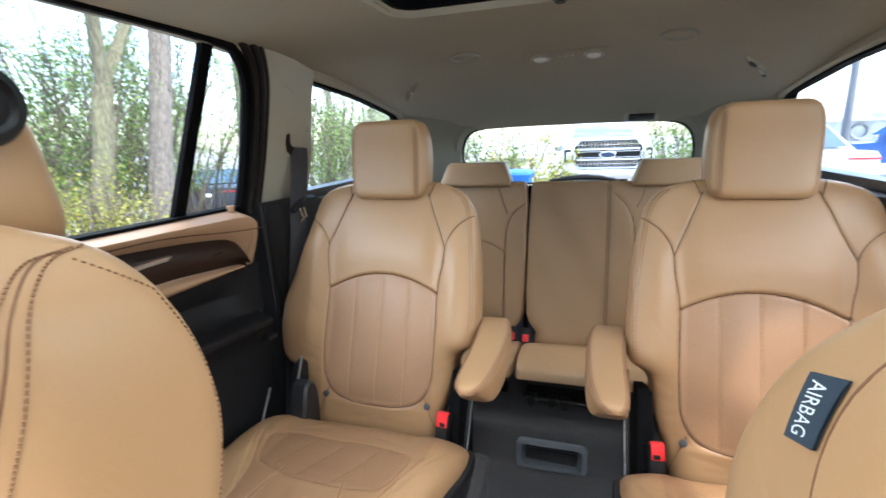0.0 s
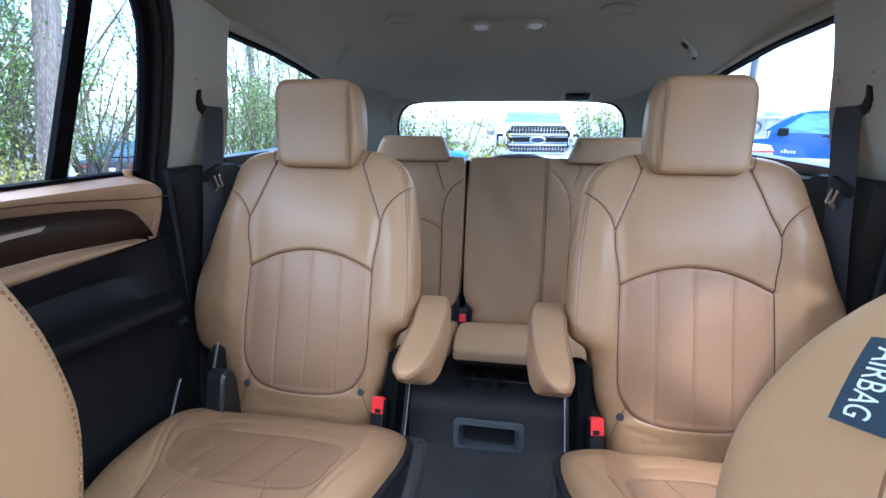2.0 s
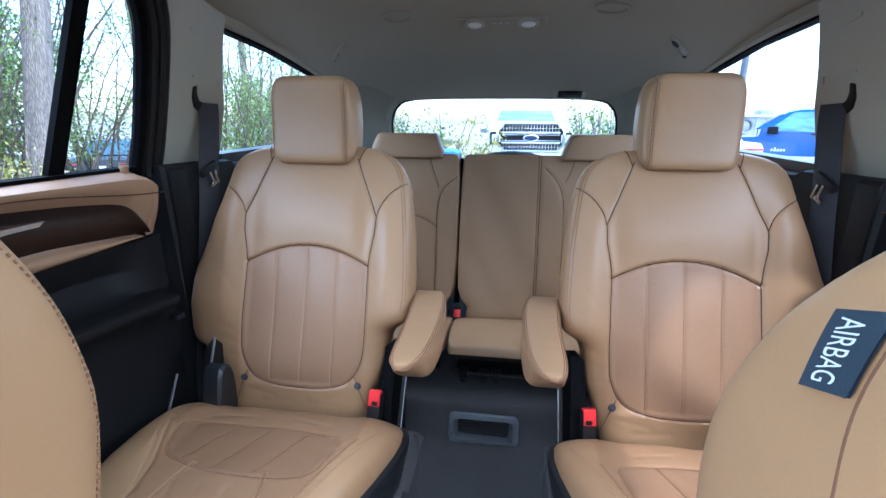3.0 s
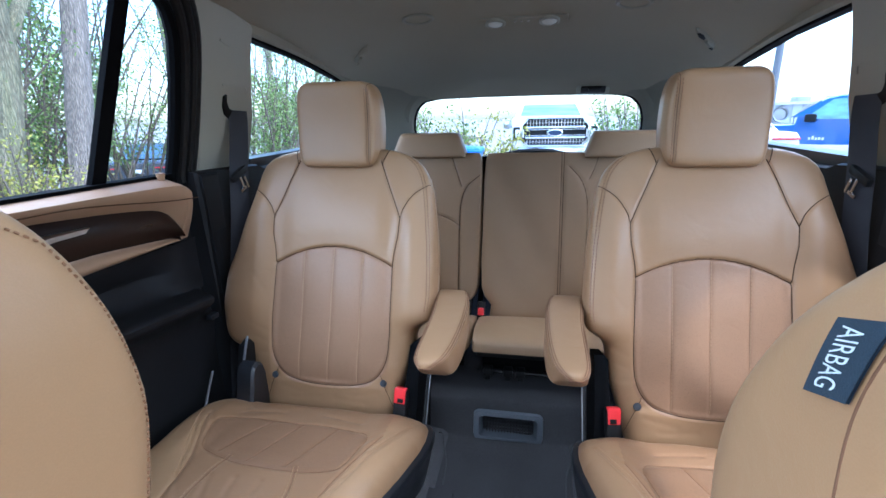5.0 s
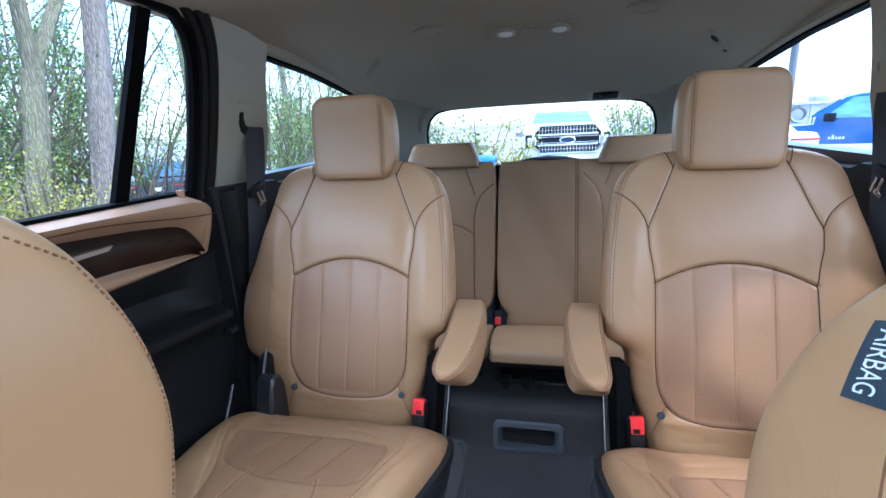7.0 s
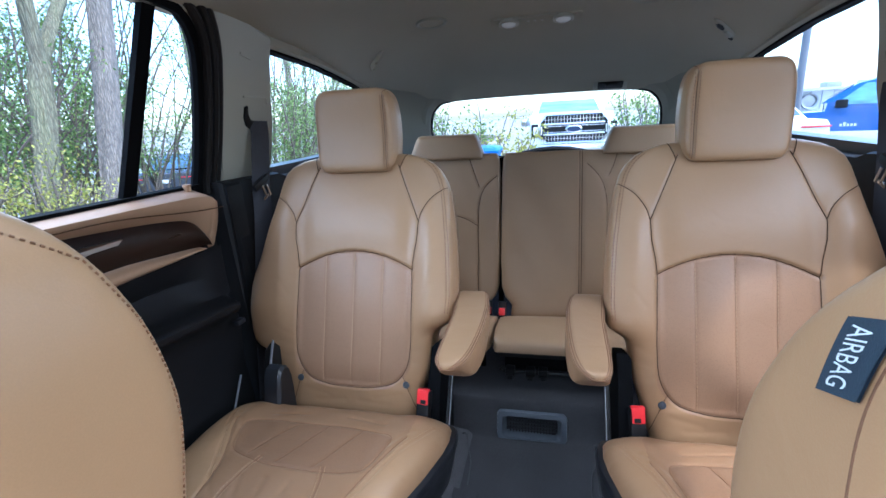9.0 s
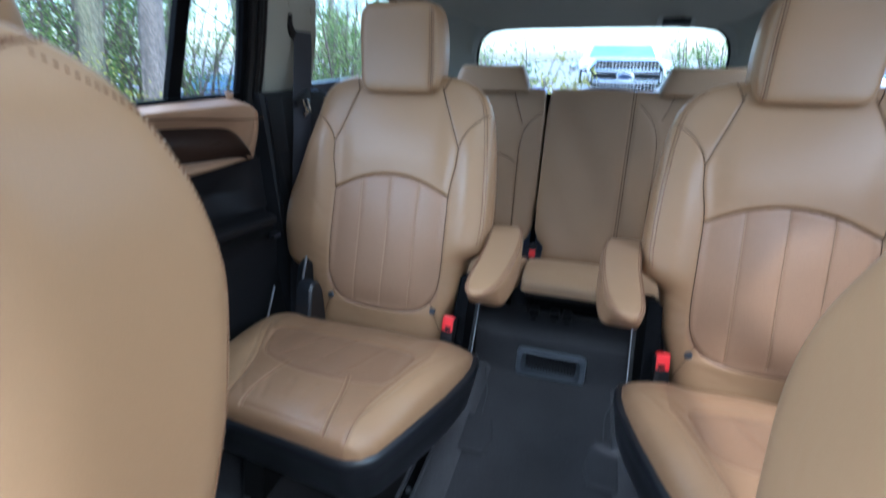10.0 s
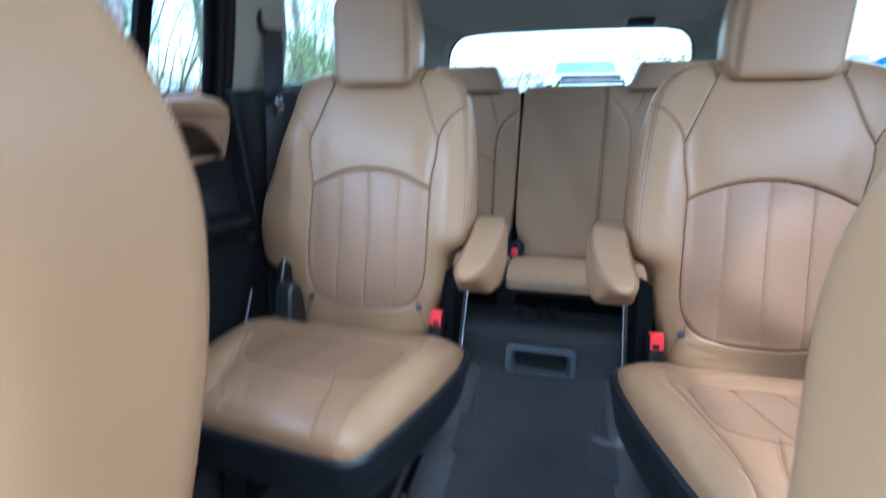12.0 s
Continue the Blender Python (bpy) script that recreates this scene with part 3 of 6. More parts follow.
    tops = [(0.36, 1.163), (0.9, 1.163), (1.20, 1.150), (1.36, 1.136), (1.70, 1.113), (2.05, 1.069), (2.12, 1.043), (2.18, 0.99)]
    rows = []
    for y, z in curve_through(tops, 40):
        rows.append([(s * (wall_x(z) + dx), y, z + dz) for dx, dz in ((0.05, 0.05), (0.02, 0.045), (-0.008, 0.03), (-0.014, 0.012), (-0.010, -0.004), (-0.002, -0.008), (0.03, -0.006))])
    sh.grid(np.array(rows))
    tagged(part("roof_rail_trim_" + w, sh, HEADLINER), "grey cloth roof edge above the side windows", "trim", kind="structure")
    # rear pillar cover between quarter window and tailgate
    sh = Shape()
    A = [np.array(q, float) for q in ((2.05, 1.085, 0.66), (2.13, 1.04, 0.672), (2.21, 0.93, 0.70), (2.245, 0.80, 0.735), (2.3, 0.5, 0.73), (2.35, 0.1, 0.72))]
    B = [np.array(q, float) for q in ((2.39, 1.03, 0.43), (2.405, 0.985, 0.475), (2.43, 0.92, 0.512), (2.46, 0.80, 0.522), (2.52, 0.5, 0.55), (2.56, 0.1, 0.56))]
    rows = []
    for t in np.linspace(0, 1, 12):
        bulge = math.sin(t * math.pi) * 0.035
        rows.append([(s * (a[2] * (1 - t) + b[2] * t + bulge), a[0] * (1 - t) + b[0] * t, a[1] * (1 - t) + b[1] * t) for a, b in zip(curve_through(A, 24), curve_through(B, 24))])
    R0 = np.array(rows)
    R1 = R0 + np.array((s * 0.03, 0.02, 0.0))
    sh.grid(R0).grid(R1)
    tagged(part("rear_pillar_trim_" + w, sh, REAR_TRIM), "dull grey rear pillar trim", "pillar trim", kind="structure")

# tailgate: frame with the rounded rear window
tail = thing("tailgate", "dull grey tailgate trim round a wide rounded rear window", "tailgate", kind="structure")


def tail_place(x, z, d):
    return (x, 2.44 + (1.0 - z) * 0.55 - 0.10 * (abs(x) / 0.52) ** 2.4 * 0.4 - d, z)


def window_ring(k):
    keys = [(-0.505, 0.80), (-0.510, 0.86), (-0.497, 0.925), (-0.468, 0.968), (-0.415, 0.992), (-0.25, 1.006), (0.0, 1.011), (0.25, 1.006), (0.415, 0.992), (0.468, 0.968), (0.497, 0.925), (0.510, 0.86), (0.505, 0.80), (0.47, 0.745), (0.30, 0.730), (0.0, 0.725), (-0.30, 0.730), (-0.47, 0.745)]
    ring = [tuple(p) for p in curve_through(keys + keys[:1], 90)][:-1]
    return [(x * (1 + k / 0.5), 0.87 + (z - 0.87) * (1 + k / 0.14)) for x, z in ring]


sh = Shape()
r_out = [(x * 1.16, 0.87 + (z - 0.87) * (1.22 if z > 0.87 else 1.0) - (0.75 if z < 0.80 else 0)) for x, z in window_ring(0.0)]
sh.strip([tail_place(x, z, 0.035) for x, z in r_out], [tail_place(x, z, 0.028) for x, z in window_ring(0.022)])
sh.strip([tail_place(x, z, 0.028) for x, z in window_ring(0.022)], [tail_place(x, z, 0.004) for x, z in window_ring(0.002)])
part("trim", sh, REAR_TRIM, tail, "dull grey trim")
sh = Shape()
sh.loft([[tail_place(x, z, d) for x, z in window_ring(k)] for k, d in ((0.004, 0.006), (0.0, 0.006), (-0.002, -0.01))], caps=False)
part("seal", sh, RUBBER, tail, "black edge band")
sh = Shape()
sh.loft([[tail_place(x, z, d) for x, z in window_ring(0.0)] for d in (-0.012, -0.016)])
p = part("rear_window", sh, GLASS_DARK, tail, "clear rear window")
p.visible_shadow = False
sh = Shape()
sh.box((0.285, 2.375, 1.020), (0.135, 0.060, 0.010), 0.005, pose(0, 0, 0, -38))
part("latch_bezel", sh, TRIM_GREY, tail, "pale bezel")
sh = Shape()
sh.box((0.285, 2.372, 1.019), (0.100, 0.040, 0.014), 0.005, pose(0, 0, 0, -38))
sh.box((0.29, 2.36, 1.018), (0.05, 0.02, 0.012), 0.003, pose(0, 0, 0, -38))
part("latch_cover", sh, BLACK, tail, "black latch recess")
sh = Shape()
sh.tube([(0.22, 2.60, 0.735), (0.14, 2.60, 0.748), (0.06, 2.60, 0.752), (-0.02, 2.595, 0.748), (-0.10, 2.59, 0.735)], [0.006, 0.012, 0.014, 0.012, 0.006], 8)
part("wiper", sh, BLACK, tail, "black rear wiper")

# floor details: seat rails, runners, riser vent, plates
for s in (-1, 1):
    for x0, x1 in ((0.238, 0.268), (0.330, 0.356), (0.545, 0.575)):
        rail = thing("seat_rail", "black steel seat rail let into the carpet", "seat rail", "seat rails")
        xm = s * (x0 + x1) / 2
        sh = Shape()
        sh.box((xm, 0.90, 0.004), (x1 - x0 - 0.010, 0.98, 0.006))
        part("channel", sh, RUBBER, rail, "black greasy channel")
        for e in (x0, x1):
            sh = Shape()
            sh.box((s * e, 0.90, 0.010), (0.009, 1.0, 0.020), 0.003)
            part("lip", sh, RAIL_GREY, rail)
        for y in (0.47, 0.93):
            sh = Shape()
            sh.lathe([(0, 0), (0.007, 0), (0.006, 0.004), (0, 0.005)], Matrix.Translation((xm, y, 0.007)), 10)
            part("bolt", sh, STEEL, rail, "small steel bolt")
    sh = Shape()
    sh.prism([(0.268, 0.0), (0.270, 0.012), (0.278, 0.018), (0.320, 0.018), (0.328, 0.012), (0.330, 0.0)], lambda a, b, d, s=s: (s * a, 0.40 + d, b), 1.0)
    tagged(part("rail_cover", sh, RAIL_GREY), "charcoal plastic cover between two seat rails", "floor trim", "rail covers")
    sh = Shape()
    sh.prism([(0.238, 0.0), (0.236, 0.016), (0.226, 0.022), (0.190, 0.018), (0.176, 0.006), (0.174, 0.0)], lambda a, b, d, s=s: (s * a, 0.45 + d, b), 0.97)
    tagged(part("aisle_runner", sh, MAT_GREY), "grey carpeted runner along the aisle edge", "floor trim", "aisle runners")
    y0 = 1.075 if s < 0 else 1.06
    sh = Shape()
    sh.prism([(0.186, y0), (0.120, y0 + 0.004), (0.108, y0 + 0.05), (0.122, y0 + 0.115), (0.188, y0 + 0.125)], lambda a, b, d, s=s: (s * a, b, 0.006 + d), 0.010, 0.005)
    tagged(part("anchor_cover", sh, CARPET), "flat charcoal anchor cover flap on the aisle carpet", "cover", "anchor covers")
    sh = Shape()
    pts = [(0.20 * s, 1.40, 0.02), (0.185 * s, 1.385, 0.03), (0.175 * s, 1.35, 0.012), (0.16 * s, 1.30, 0.004), (0.155 * s, 1.22, 0.003)]
    sh.tube(curve_through(pts, 16), 0.002, 6)
    tagged(part("carpet_seam", sh, MAT_GREY), "raised carpet seam at the aisle edge", "seam", "carpet seams")

for s in (-1, 1):
    sh = Shape()
    sh.prism([(0.145, 0.42), (0.215, 0.42), (0.215, 0.745), (0.19, 0.77), (0.150, 0.750)], lambda a, b, d, s=s: (s * a, b, 0.008 + d), 0.016, 0.006)
    tagged(part("front_floor_cover", sh, MAT_GREY), "worn grey carpet flap beside the rails", "floor trim", "carpet flaps")
    sh = Shape()
    keys = [(0.375, 0.45), (0.53, 0.45), (0.53, 0.78), (0.47, 0.80), (0.375, 0.80)]
    sh.prism(keys, lambda a, b, d, s=s: (s * a, b, 0.004 + d), 0.014, 0.006)
    fm = tagged(part("foot_mat", sh, FOOT_GREY), "worn grey carpet panel between the seat rails", "carpet panel", "carpet panels")
    sh = Shape()
    sh.tube(curve_through([(s * 0.425, 0.79, 0.020), (s * 0.43, 0.70, 0.021), (s * 0.45, 0.64, 0.021), (s * 0.50, 0.60, 0.020), (s * 0.53, 0.59, 0.018)], 18), 0.003, 6)
    part("welt", sh, FOOT_GREY, fm)

vent = thing("floor_vent", "black louvred floor vent in a rounded grey frame", "vent")


def vent_place(a, b, d):
    return (a, 1.436 + b * 0.16 - d * 0.95, 0.036 + b * 0.98 + d * 0.2)


def vent_ring(hw, hh, r):
    return [(x, z) for x, z in round_rect(hw, -hh, hh, r, 6)]


sh = Shape()
sh.loft([[vent_place(a, b, d) for a, b in ring] for ring, d in ((vent_ring(0.102, 0.047, 0.018), -0.006), (vent_ring(0.100, 0.045, 0.018), 0.008), (vent_ring(0.086, 0.032, 0.012), 0.010), (vent_ring(0.078, 0.026, 0.010), -0.004), (vent_ring(0.074, 0.023, 0.009), -0.035))], caps=False)
part("frame", sh, VENT_GREY, vent, "blue-grey satin frame")
sh = Shape()
sh.add([vent_place(a, b, -0.034) for a, b in vent_ring(0.08, 0.03, 0.01)], [tuple(range(28))])
part("duct", sh, RUBBER, vent, "black duct")
for k in range(4):
    sh = Shape()
    zz = -0.016 + k * 0.0105
    sh.add([vent_place(a, zz + c, d) for a in (-0.074, 0.074) for c, d in ((0, -0.008), (0.002, -0.008), (0.006, -0.026), (0.004, -0.026))], [(0, 1, 2, 3), (7, 6, 5, 4), (0, 4, 5, 1), (1, 5, 6, 2), (2, 6, 7, 3), (3, 7, 4, 0)])
    part("slat", sh, PAN_GREY, vent)
sh = Shape()
for k in range(15):
    a = -0.062 + k * 0.0088
    sh.add([vent_place(a + da, b, d) for da, b, d in ((-0.0012, -0.022, -0.006), (0.0012, -0.022, -0.006), (0.0012, 0.022, -0.02), (-0.0012, 0.022, -0.02))], [(0, 1, 2, 3)])
tagged(part("fins", sh, BLACK, vent), kind="stuff")

# ---- second-row seats ----
SEAT_X = 0.414
ALONG, OUT = (0.345, 0.939), (-0.939, 0.345)
ARC = [(0.146 * a, 0.367 + 0.044 * (1 - a * a)) for a in np.linspace(-1, 1, 13)]
INSERT_LOW = curve_through([(-0.146, 0.367), (-0.147, 0.30), (-0.147, 0.21), (-0.140, 0.145), (-0.112, 0.102), (-0.06, 0.086), (0.0, 0.083), (0.06, 0.086), (0.112, 0.102), (0.140, 0.145), (0.147, 0.21), (0.147, 0.30), (0.146, 0.367)], 44)
COLLAR = [[(k * 0.104, 0.62), (k * 0.118, 0.585), (k * 0.140, 0.53), (k * 0.160, 0.481), (k * 0.158, 0.44), (k * 0.150, 0.40), (k * 0.146, 0.367)] for k in (-1, 1)]
WING = [curve_through([(-0.160, 0.481), (-0.170, 0.506), (-0.192, 0.530), (-0.226, 0.551)], 12), curve_through([(0.160, 0.481), (0.168, 0.506), (0.189, 0.538), (0.222, 0.566)], 12)]
NECK = [[(k * 0.121, 0.650), (k * 0.115, 0.632), (k * 0.108, 0.612)] for k in (-1, 1)]
PLEATS = [[(u, 0.095), (u * 1.02, 0.367 + 0.044 * (1 - (u / 0.146) ** 2))] for u in (-0.073, 0.0, 0.073)]
BASE_V = [[(k * 0.128, 0.115), (k * 0.146, 0.07), (k * 0.158, 0.035)] for k in (-1, 1)]


BACK_CREASES = [[(k * a, b), (k * c, d)] for k in (-1, 1) for a, b, c, d in ((0.158, 0.200, 0.205, 0.222), (0.156, 0.176, 0.196, 0.186), (0.150, 0.150, 0.178, 0.146), (0.060, 0.060, 0.120, 0.072), (0.02, 0.052, 0.09, 0.046), (0.17, 0.30, 0.20, 0.34))]
CUSH_CREASES = [[(k * a, b), (k * c, d)] for k in (-1, 1) for a, b, c, d in ((0.10, 0.03, 0.135, 0.075), (0.06, 0.035, 0.075, 0.085), (0.155, 0.13, 0.18, 0.19), (0.165, 0.22, 0.20, 0.27), (0.02, 0.05, 0.025, 0.09), (0.05, 0.30, 0.13, 0.29))]


def back_relief(u, v):
    au = np.abs(u)
    inside = smooth_step(0.150 - au, 0.0, 0.02) * smooth_step(v, 0.08, 0.10) * (v < 0.367 + 0.044 * (1 - np.minimum(au / 0.146, 1) ** 2))
    bolster = smooth_step(au, 0.13, 0.20) * smooth_step(v, 0.16, 0.28) * (1 - smooth_step(v, 0.46, 0.60))
    r = 0.020 * bolster - 0.005 * inside
    r = r + 0.0018 * inside * np.abs(np.sin(u / 0.073 * math.pi)) ** 0.6
    r = r + 0.006 * smooth_step(v, 0.38, 0.47) * (1 - smooth_step(v, 0.50, 0.64)) * smooth_step(0.16 - au, 0, 0.06)
    r = r - 0.012 * smooth_step(0.14 - v, 0.0, 0.10)
    for line, deep, wide in [(ARC, 0.0030, 0.0034), (INSERT_LOW, 0.0026, 0.0034), *((c, 0.0020, 0.0032) for c in COLLAR), *((c, 0.0020, 0.0032) for c in WING), *((c, 0.0010, 0.0030) for c in PLEATS), *((c, 0.0016, 0.005) for c in BASE_V), *((c, 0.0006, 0.0065) for c in BACK_CREASES)]:
        d = line_distance(u, v, line)
        r = r - deep * np.exp(-(d / wide) ** 2)
    return r + 0.0015 * np.sin(u * 23 + v * 11) * np.sin(v * 19 - u * 7)


CUSH_SEAMS = [curve_through([(k * 0.192, 0.245), (k * 0.176, 0.205), (k * 0.158, 0.165), (k * 0.141, 0.122), (k * 0.132, 0.085), (k * 0.128, 0.050), (k * 0.128, 0.010)], 26) for k in (-1, 1)]
CUSH_EDGE = [curve_through([(k * 0.232, 0.30), (k * 0.212, 0.25), (k * 0.186, 0.195), (k * 0.160, 0.135), (k * 0.133, 0.070)], 22) for k in (-1, 1)]
CUSH_MID = [curve_through([(k * 0.066, 0.140), (k * 0.076, 0.105), (k * 0.083, 0.065), (k * 0.087, 0.035), (k * 0.088, 0.008)], 18) for k in (-1, 1)]
CUSH_FRONT = [(u, 0.014) for u in np.linspace(-0.088, 0.088, 12)]
CUSH_INSERT = curve_through([(-0.05, 0.262), (-0.13, 0.258), (-0.163, 0.238), (-0.156, 0.195), (-0.134, 0.150), (-0.06, 0.126), (0, 0.122), (0.06, 0.126), (0.134, 0.150), (0.156, 0.195), (0.163, 0.238), (0.13, 0.258), (0.05, 0.262), (-0.05, 0.262)], 60)
CUSH_PLEATS = [[(a, 0.125 + 0.02 * abs(a) / 0.1), (a + 0.050, 0.26)] for a in (-0.098, -0.030, 0.046)]


def cushion_relief(u, v):
    au = np.abs(u)
    inside = smooth_step(0.150 - au, 0.0, 0.03) * smooth_step(v, 0.125, 0.16)
    r = 0.012 * smooth_step(au, 0.13, 0.19) * smooth_step(v, 0.06, 0.15) * (1 - 0.6 * smooth_step(v, 0.30, 0.38)) - 0.002 * inside - 0.010 * smooth_step(v, 0.20, 0.36)
    for line, deep, wide in [*((c, 0.0022, 0.0036) for c in CUSH_SEAMS), *((c, 0.0018, 0.0036) for c in CUSH_EDGE), *((c, 0.0014, 0.0036) for c in CUSH_MID), (CUSH_FRONT, 0.0014, 0.0036), (CUSH_INSERT, 0.0018, 0.0036), *((c, 0.0012, 0.003) for c in CUSH_PLEATS), *((c, 0.0014, 0.006) for c in CUSH_CREASES)]:
        d = line_distance(u, v, line)
        r = r - deep * np.exp(-(d / wide) ** 2)
    return r + 0.0016 * np.sin(u * 31 + v * 9) * np.sin(v * 17 - u * 13)


BACK_W = [(0.0, 0.150), (0.03, 0.157), (0.06, 0.164), (0.10, 0.175), (0.14, 0.187), (0.18, 0.194), (0.215, 0.199), (0.228, 0.206), (0.238, 0.222), (0.248, 0.237), (0.262, 0.244), (0.30, 0.248), (0.36, 0.247), (0.43, 0.243), (0.50, 0.235), (0.56, 0.225), (0.59, 0.216), (0.612, 0.203), (0.628, 0.187), (0.640, 0.166), (0.648, 0.143), (0.654, 0.115)]
BACK_OUT = [(0.0, 0.160), (0.015, 0.176), (0.042, 0.187), (0.077, 0.196), (0.11, 0.205), (0.135, 0.216), (0.150, 0.232), (0.158, 0.250), (0.167, 0.270), (0.180, 0.282), (0.20, 0.288), (0.26, 0.290), (0.32, 0.287), (0.345, 0.282), (0.39, 0.266), (0.43, 0.255), (0.47, 0.245), (0.505, 0.237), (0.55, 0.230), (0.59, 0.222), (0.612, 0.212), (0.628, 0.196), (0.640, 0.172), (0.648, 0.145), (0.654, 0.115)]
CUSH_OUT = [(0.0, 0.215), (0.010, 0.236), (0.03, 0.248), (0.08, 0.256), (0.20, 0.262), (0.31, 0.264), (0.345, 0.262), (0.365, 0.250)]
CUSH_W = [(0.0, 0.132), (0.010, 0.156), (0.03, 0.174), (0.08, 0.194), (0.14, 0.216), (0.20, 0.237), (0.27, 0.256), (0.31, 0.262), (0.345, 0.260), (0.365, 0.250)]


def plain_relief(u, v):
    return 0 * u


def skew(u, v):
    """The cushion's front edge runs back towards the door."""
    return 0.085 * np.maximum(0.10 - np.asarray(u), 0) * (1 - np.clip(np.asarray(v) / 0.30, 0, 1))


def bucket_seat(s):
    """One captain's chair; s is the side of the car. u runs from its middle towards the aisle."""
    def back_at(u, v, d):
        return (s * (SEAT_X - u), 1.164 + v * ALONG[0] + d * OUT[0], 0.223 + v * ALONG[1] + d * OUT[1])

    def cush_at(u, v, d):
        return (s * (SEAT_X - u), 0.742 + v + skew(u, v), 0.268 + d - 0.03 * v + 0 * u)

    seat = thing("bucket_seat", "tan leather captain's chair with pleated insert, headrest and folding armrest", "car seat", "second row seats")
    pad = Pad(BACK_W, 0.050, 4.0, 7.0, back_relief, back_at, other=BACK_OUT)
    backrest = part("backrest", pad.mesh(220, 270), TAN, seat)
    pad.inlay(backrest, TAN_INSERT, lambda u, v: (np.abs(u) < 0.147 - 0.06 * np.clip((0.15 - v) / 0.066, 0, 1) ** 2.2) & (v > 0.084) & (v < 0.367 + 0.044 * (1 - (u / 0.146) ** 2)))
    rear = Pad(BACK_W, 0.085, 4.0, 5.0, plain_relief, lambda u, v, d: back_at(u, v, -d), other=BACK_OUT)
    part("back_shell", rear.mesh(60, 110), TAN, backrest)
    sm = Shape()
    for c in (ARC, INSERT_LOW, *COLLAR, *WING, *NECK):
        pad.seam(c, sm, 0.0010, 0.0017 if c is ARC else 0.0007)
    for c in BASE_V:
        pad.seam(c, sm, 0.0006)
    tagged(part("seam", sm, SEAM, backrest, "dark sewn seam lines"), kind="stuff")
    st = Shape()
    if s < 0:
        pad.stitches(COLLAR[1][:4], st, 0.005)
    for c in PLEATS:
        pad.stitches(c, st, 0.0012, step=0.0085, r=0.0009)
    for k in (1,):
        e = [(k * (np.interp(v, *np.array(BACK_W).T) - 0.013), v) for v in np.linspace(0.268, 0.632, 40)]
        rows = pad.stitches(e, Shape(), 0.003, r=0.0009)
        pad.stitches(e, rows, -0.003, r=0.0009)
        tagged(part("edge_stitching", rows, THREAD_MID, backrest, "double row of brown thread"), kind="stuff")
    tagged(part("stitching", st, THREAD, backrest, "tan thread seams"), kind="stuff")
    for k in (-1, 1):
        sh = Shape()
        c = pad.at(k * 0.136, 0.096, 0.0)
        sh.lathe([(0, 0), (0.0075, 0), (0.0085, 0.002), (0.007, 0.005), (0, 0.006)], Matrix.Translation(c) @ pose(0, 0, 0, 70), 14)
        part("button", sh, SATIN, backrest, "grey plastic button")

    # headrest
    hr_w = [(0.0, 0.072), (0.003, 0.082), (0.009, 0.089), (0.020, 0.0950), (0.04, 0.0985), (0.09, 0.1000), (0.135, 0.0985), (0.160, 0.0955), (0.176, 0.0910), (0.187, 0.0840), (0.194, 0.0740), (0.198, 0.060)]

    def head_at(u, v, d):
        return (s * (SEAT_X - u), 1.356 + v * 0.10 - d - 0.05 * (v / 0.2 - 0.4) ** 2, 0.806 + v * 0.995 + 0 * u)

    def head_relief(u, v):
        r = 0 * u
        r = r - 0.002 * np.exp(-((u - 0.082) / 0.0035) ** 2)
        return r
    hp = Pad(hr_w, 0.048, 7.0, 6.0, head_relief, head_at)
    hb = Pad(hr_w, 0.065, 5.0, 5.0, plain_relief, lambda u, v, d: head_at(u, v, -d))
    headrest = part("headrest", Shape(), TAN, seat)
    sh = hp.mesh(70, 60)
    sh2 = hb.mesh(36, 36)
    sh.add(sh2.v, sh2.f)
    bpy.data.objects.remove(headrest)
    headrest = part("headrest", sh, TAN, seat)
    st = Shape()
    for off in (0.0045, -0.0045):
        hp.stitches([(0.082, 0.015), (0.082, 0.185)], st, off)
    tagged(part("stitching", st, THREAD_MID, headrest, "brown thread seams"), kind="stuff")
    tagged(part("seam", hp.seam([(0.082, 0.008), (0.082, 0.192)], Shape(), 0.0006), THREAD_BROWN, headrest, "dark seam line"), kind="stuff")
    for k in (-1, 1):
        sh = Shape()
        sh.tube([(s * (SEAT_X + k * 0.05), 1.372, 0.79), (s * (SEAT_X + k * 0.05), 1.382, 0.84)], 0.006, 8)
        part("post", sh, STEEL, headrest)

    # cushion on its plastic pan
    cp = Pad(CUSH_W, 0.066, 3.2, 4.5, cushion_relief, cush_at, other=CUSH_OUT)
    cushion = part("cushion", cp.mesh(200, 170), TAN, seat)
    cushion.data.materials.append(TAN_WORN_SHADED)
    seam_u, seam_v = np.array(CUSH_SEAMS[1]).T[:, ::-1]
    cp.inlay(cushion, TAN_SEAT, lambda u, v: np.where(np.abs(u) < np.interp(v, seam_v, seam_u), 1, 0) + ((np.abs(u) < np.interp(v, [0.12, 0.15, 0.195, 0.238, 0.262], [0.06, 0.134, 0.156, 0.163, 0.12])) & (v > 0.122 + 0.028 * (np.abs(u) / 0.134) ** 2.2) & (v < 0.262)))
    sm = Shape()
    for c in (*CUSH_SEAMS, *CUSH_MID, CUSH_FRONT):
        cp.seam(c, sm, 0.0007)
    pl = Shape()
    for c in (CUSH_INSERT, *CUSH_PLEATS):
        cp.seam(c, pl, 0.0005)
    tagged(part("pleat_line", pl, THREAD_MID, cushion, "brown sewn pleat lines"), kind="stuff")
    tagged(part("seam", sm, THREAD_MID, cushion, "brown sewn seam lines"), kind="stuff")
    st = Shape()
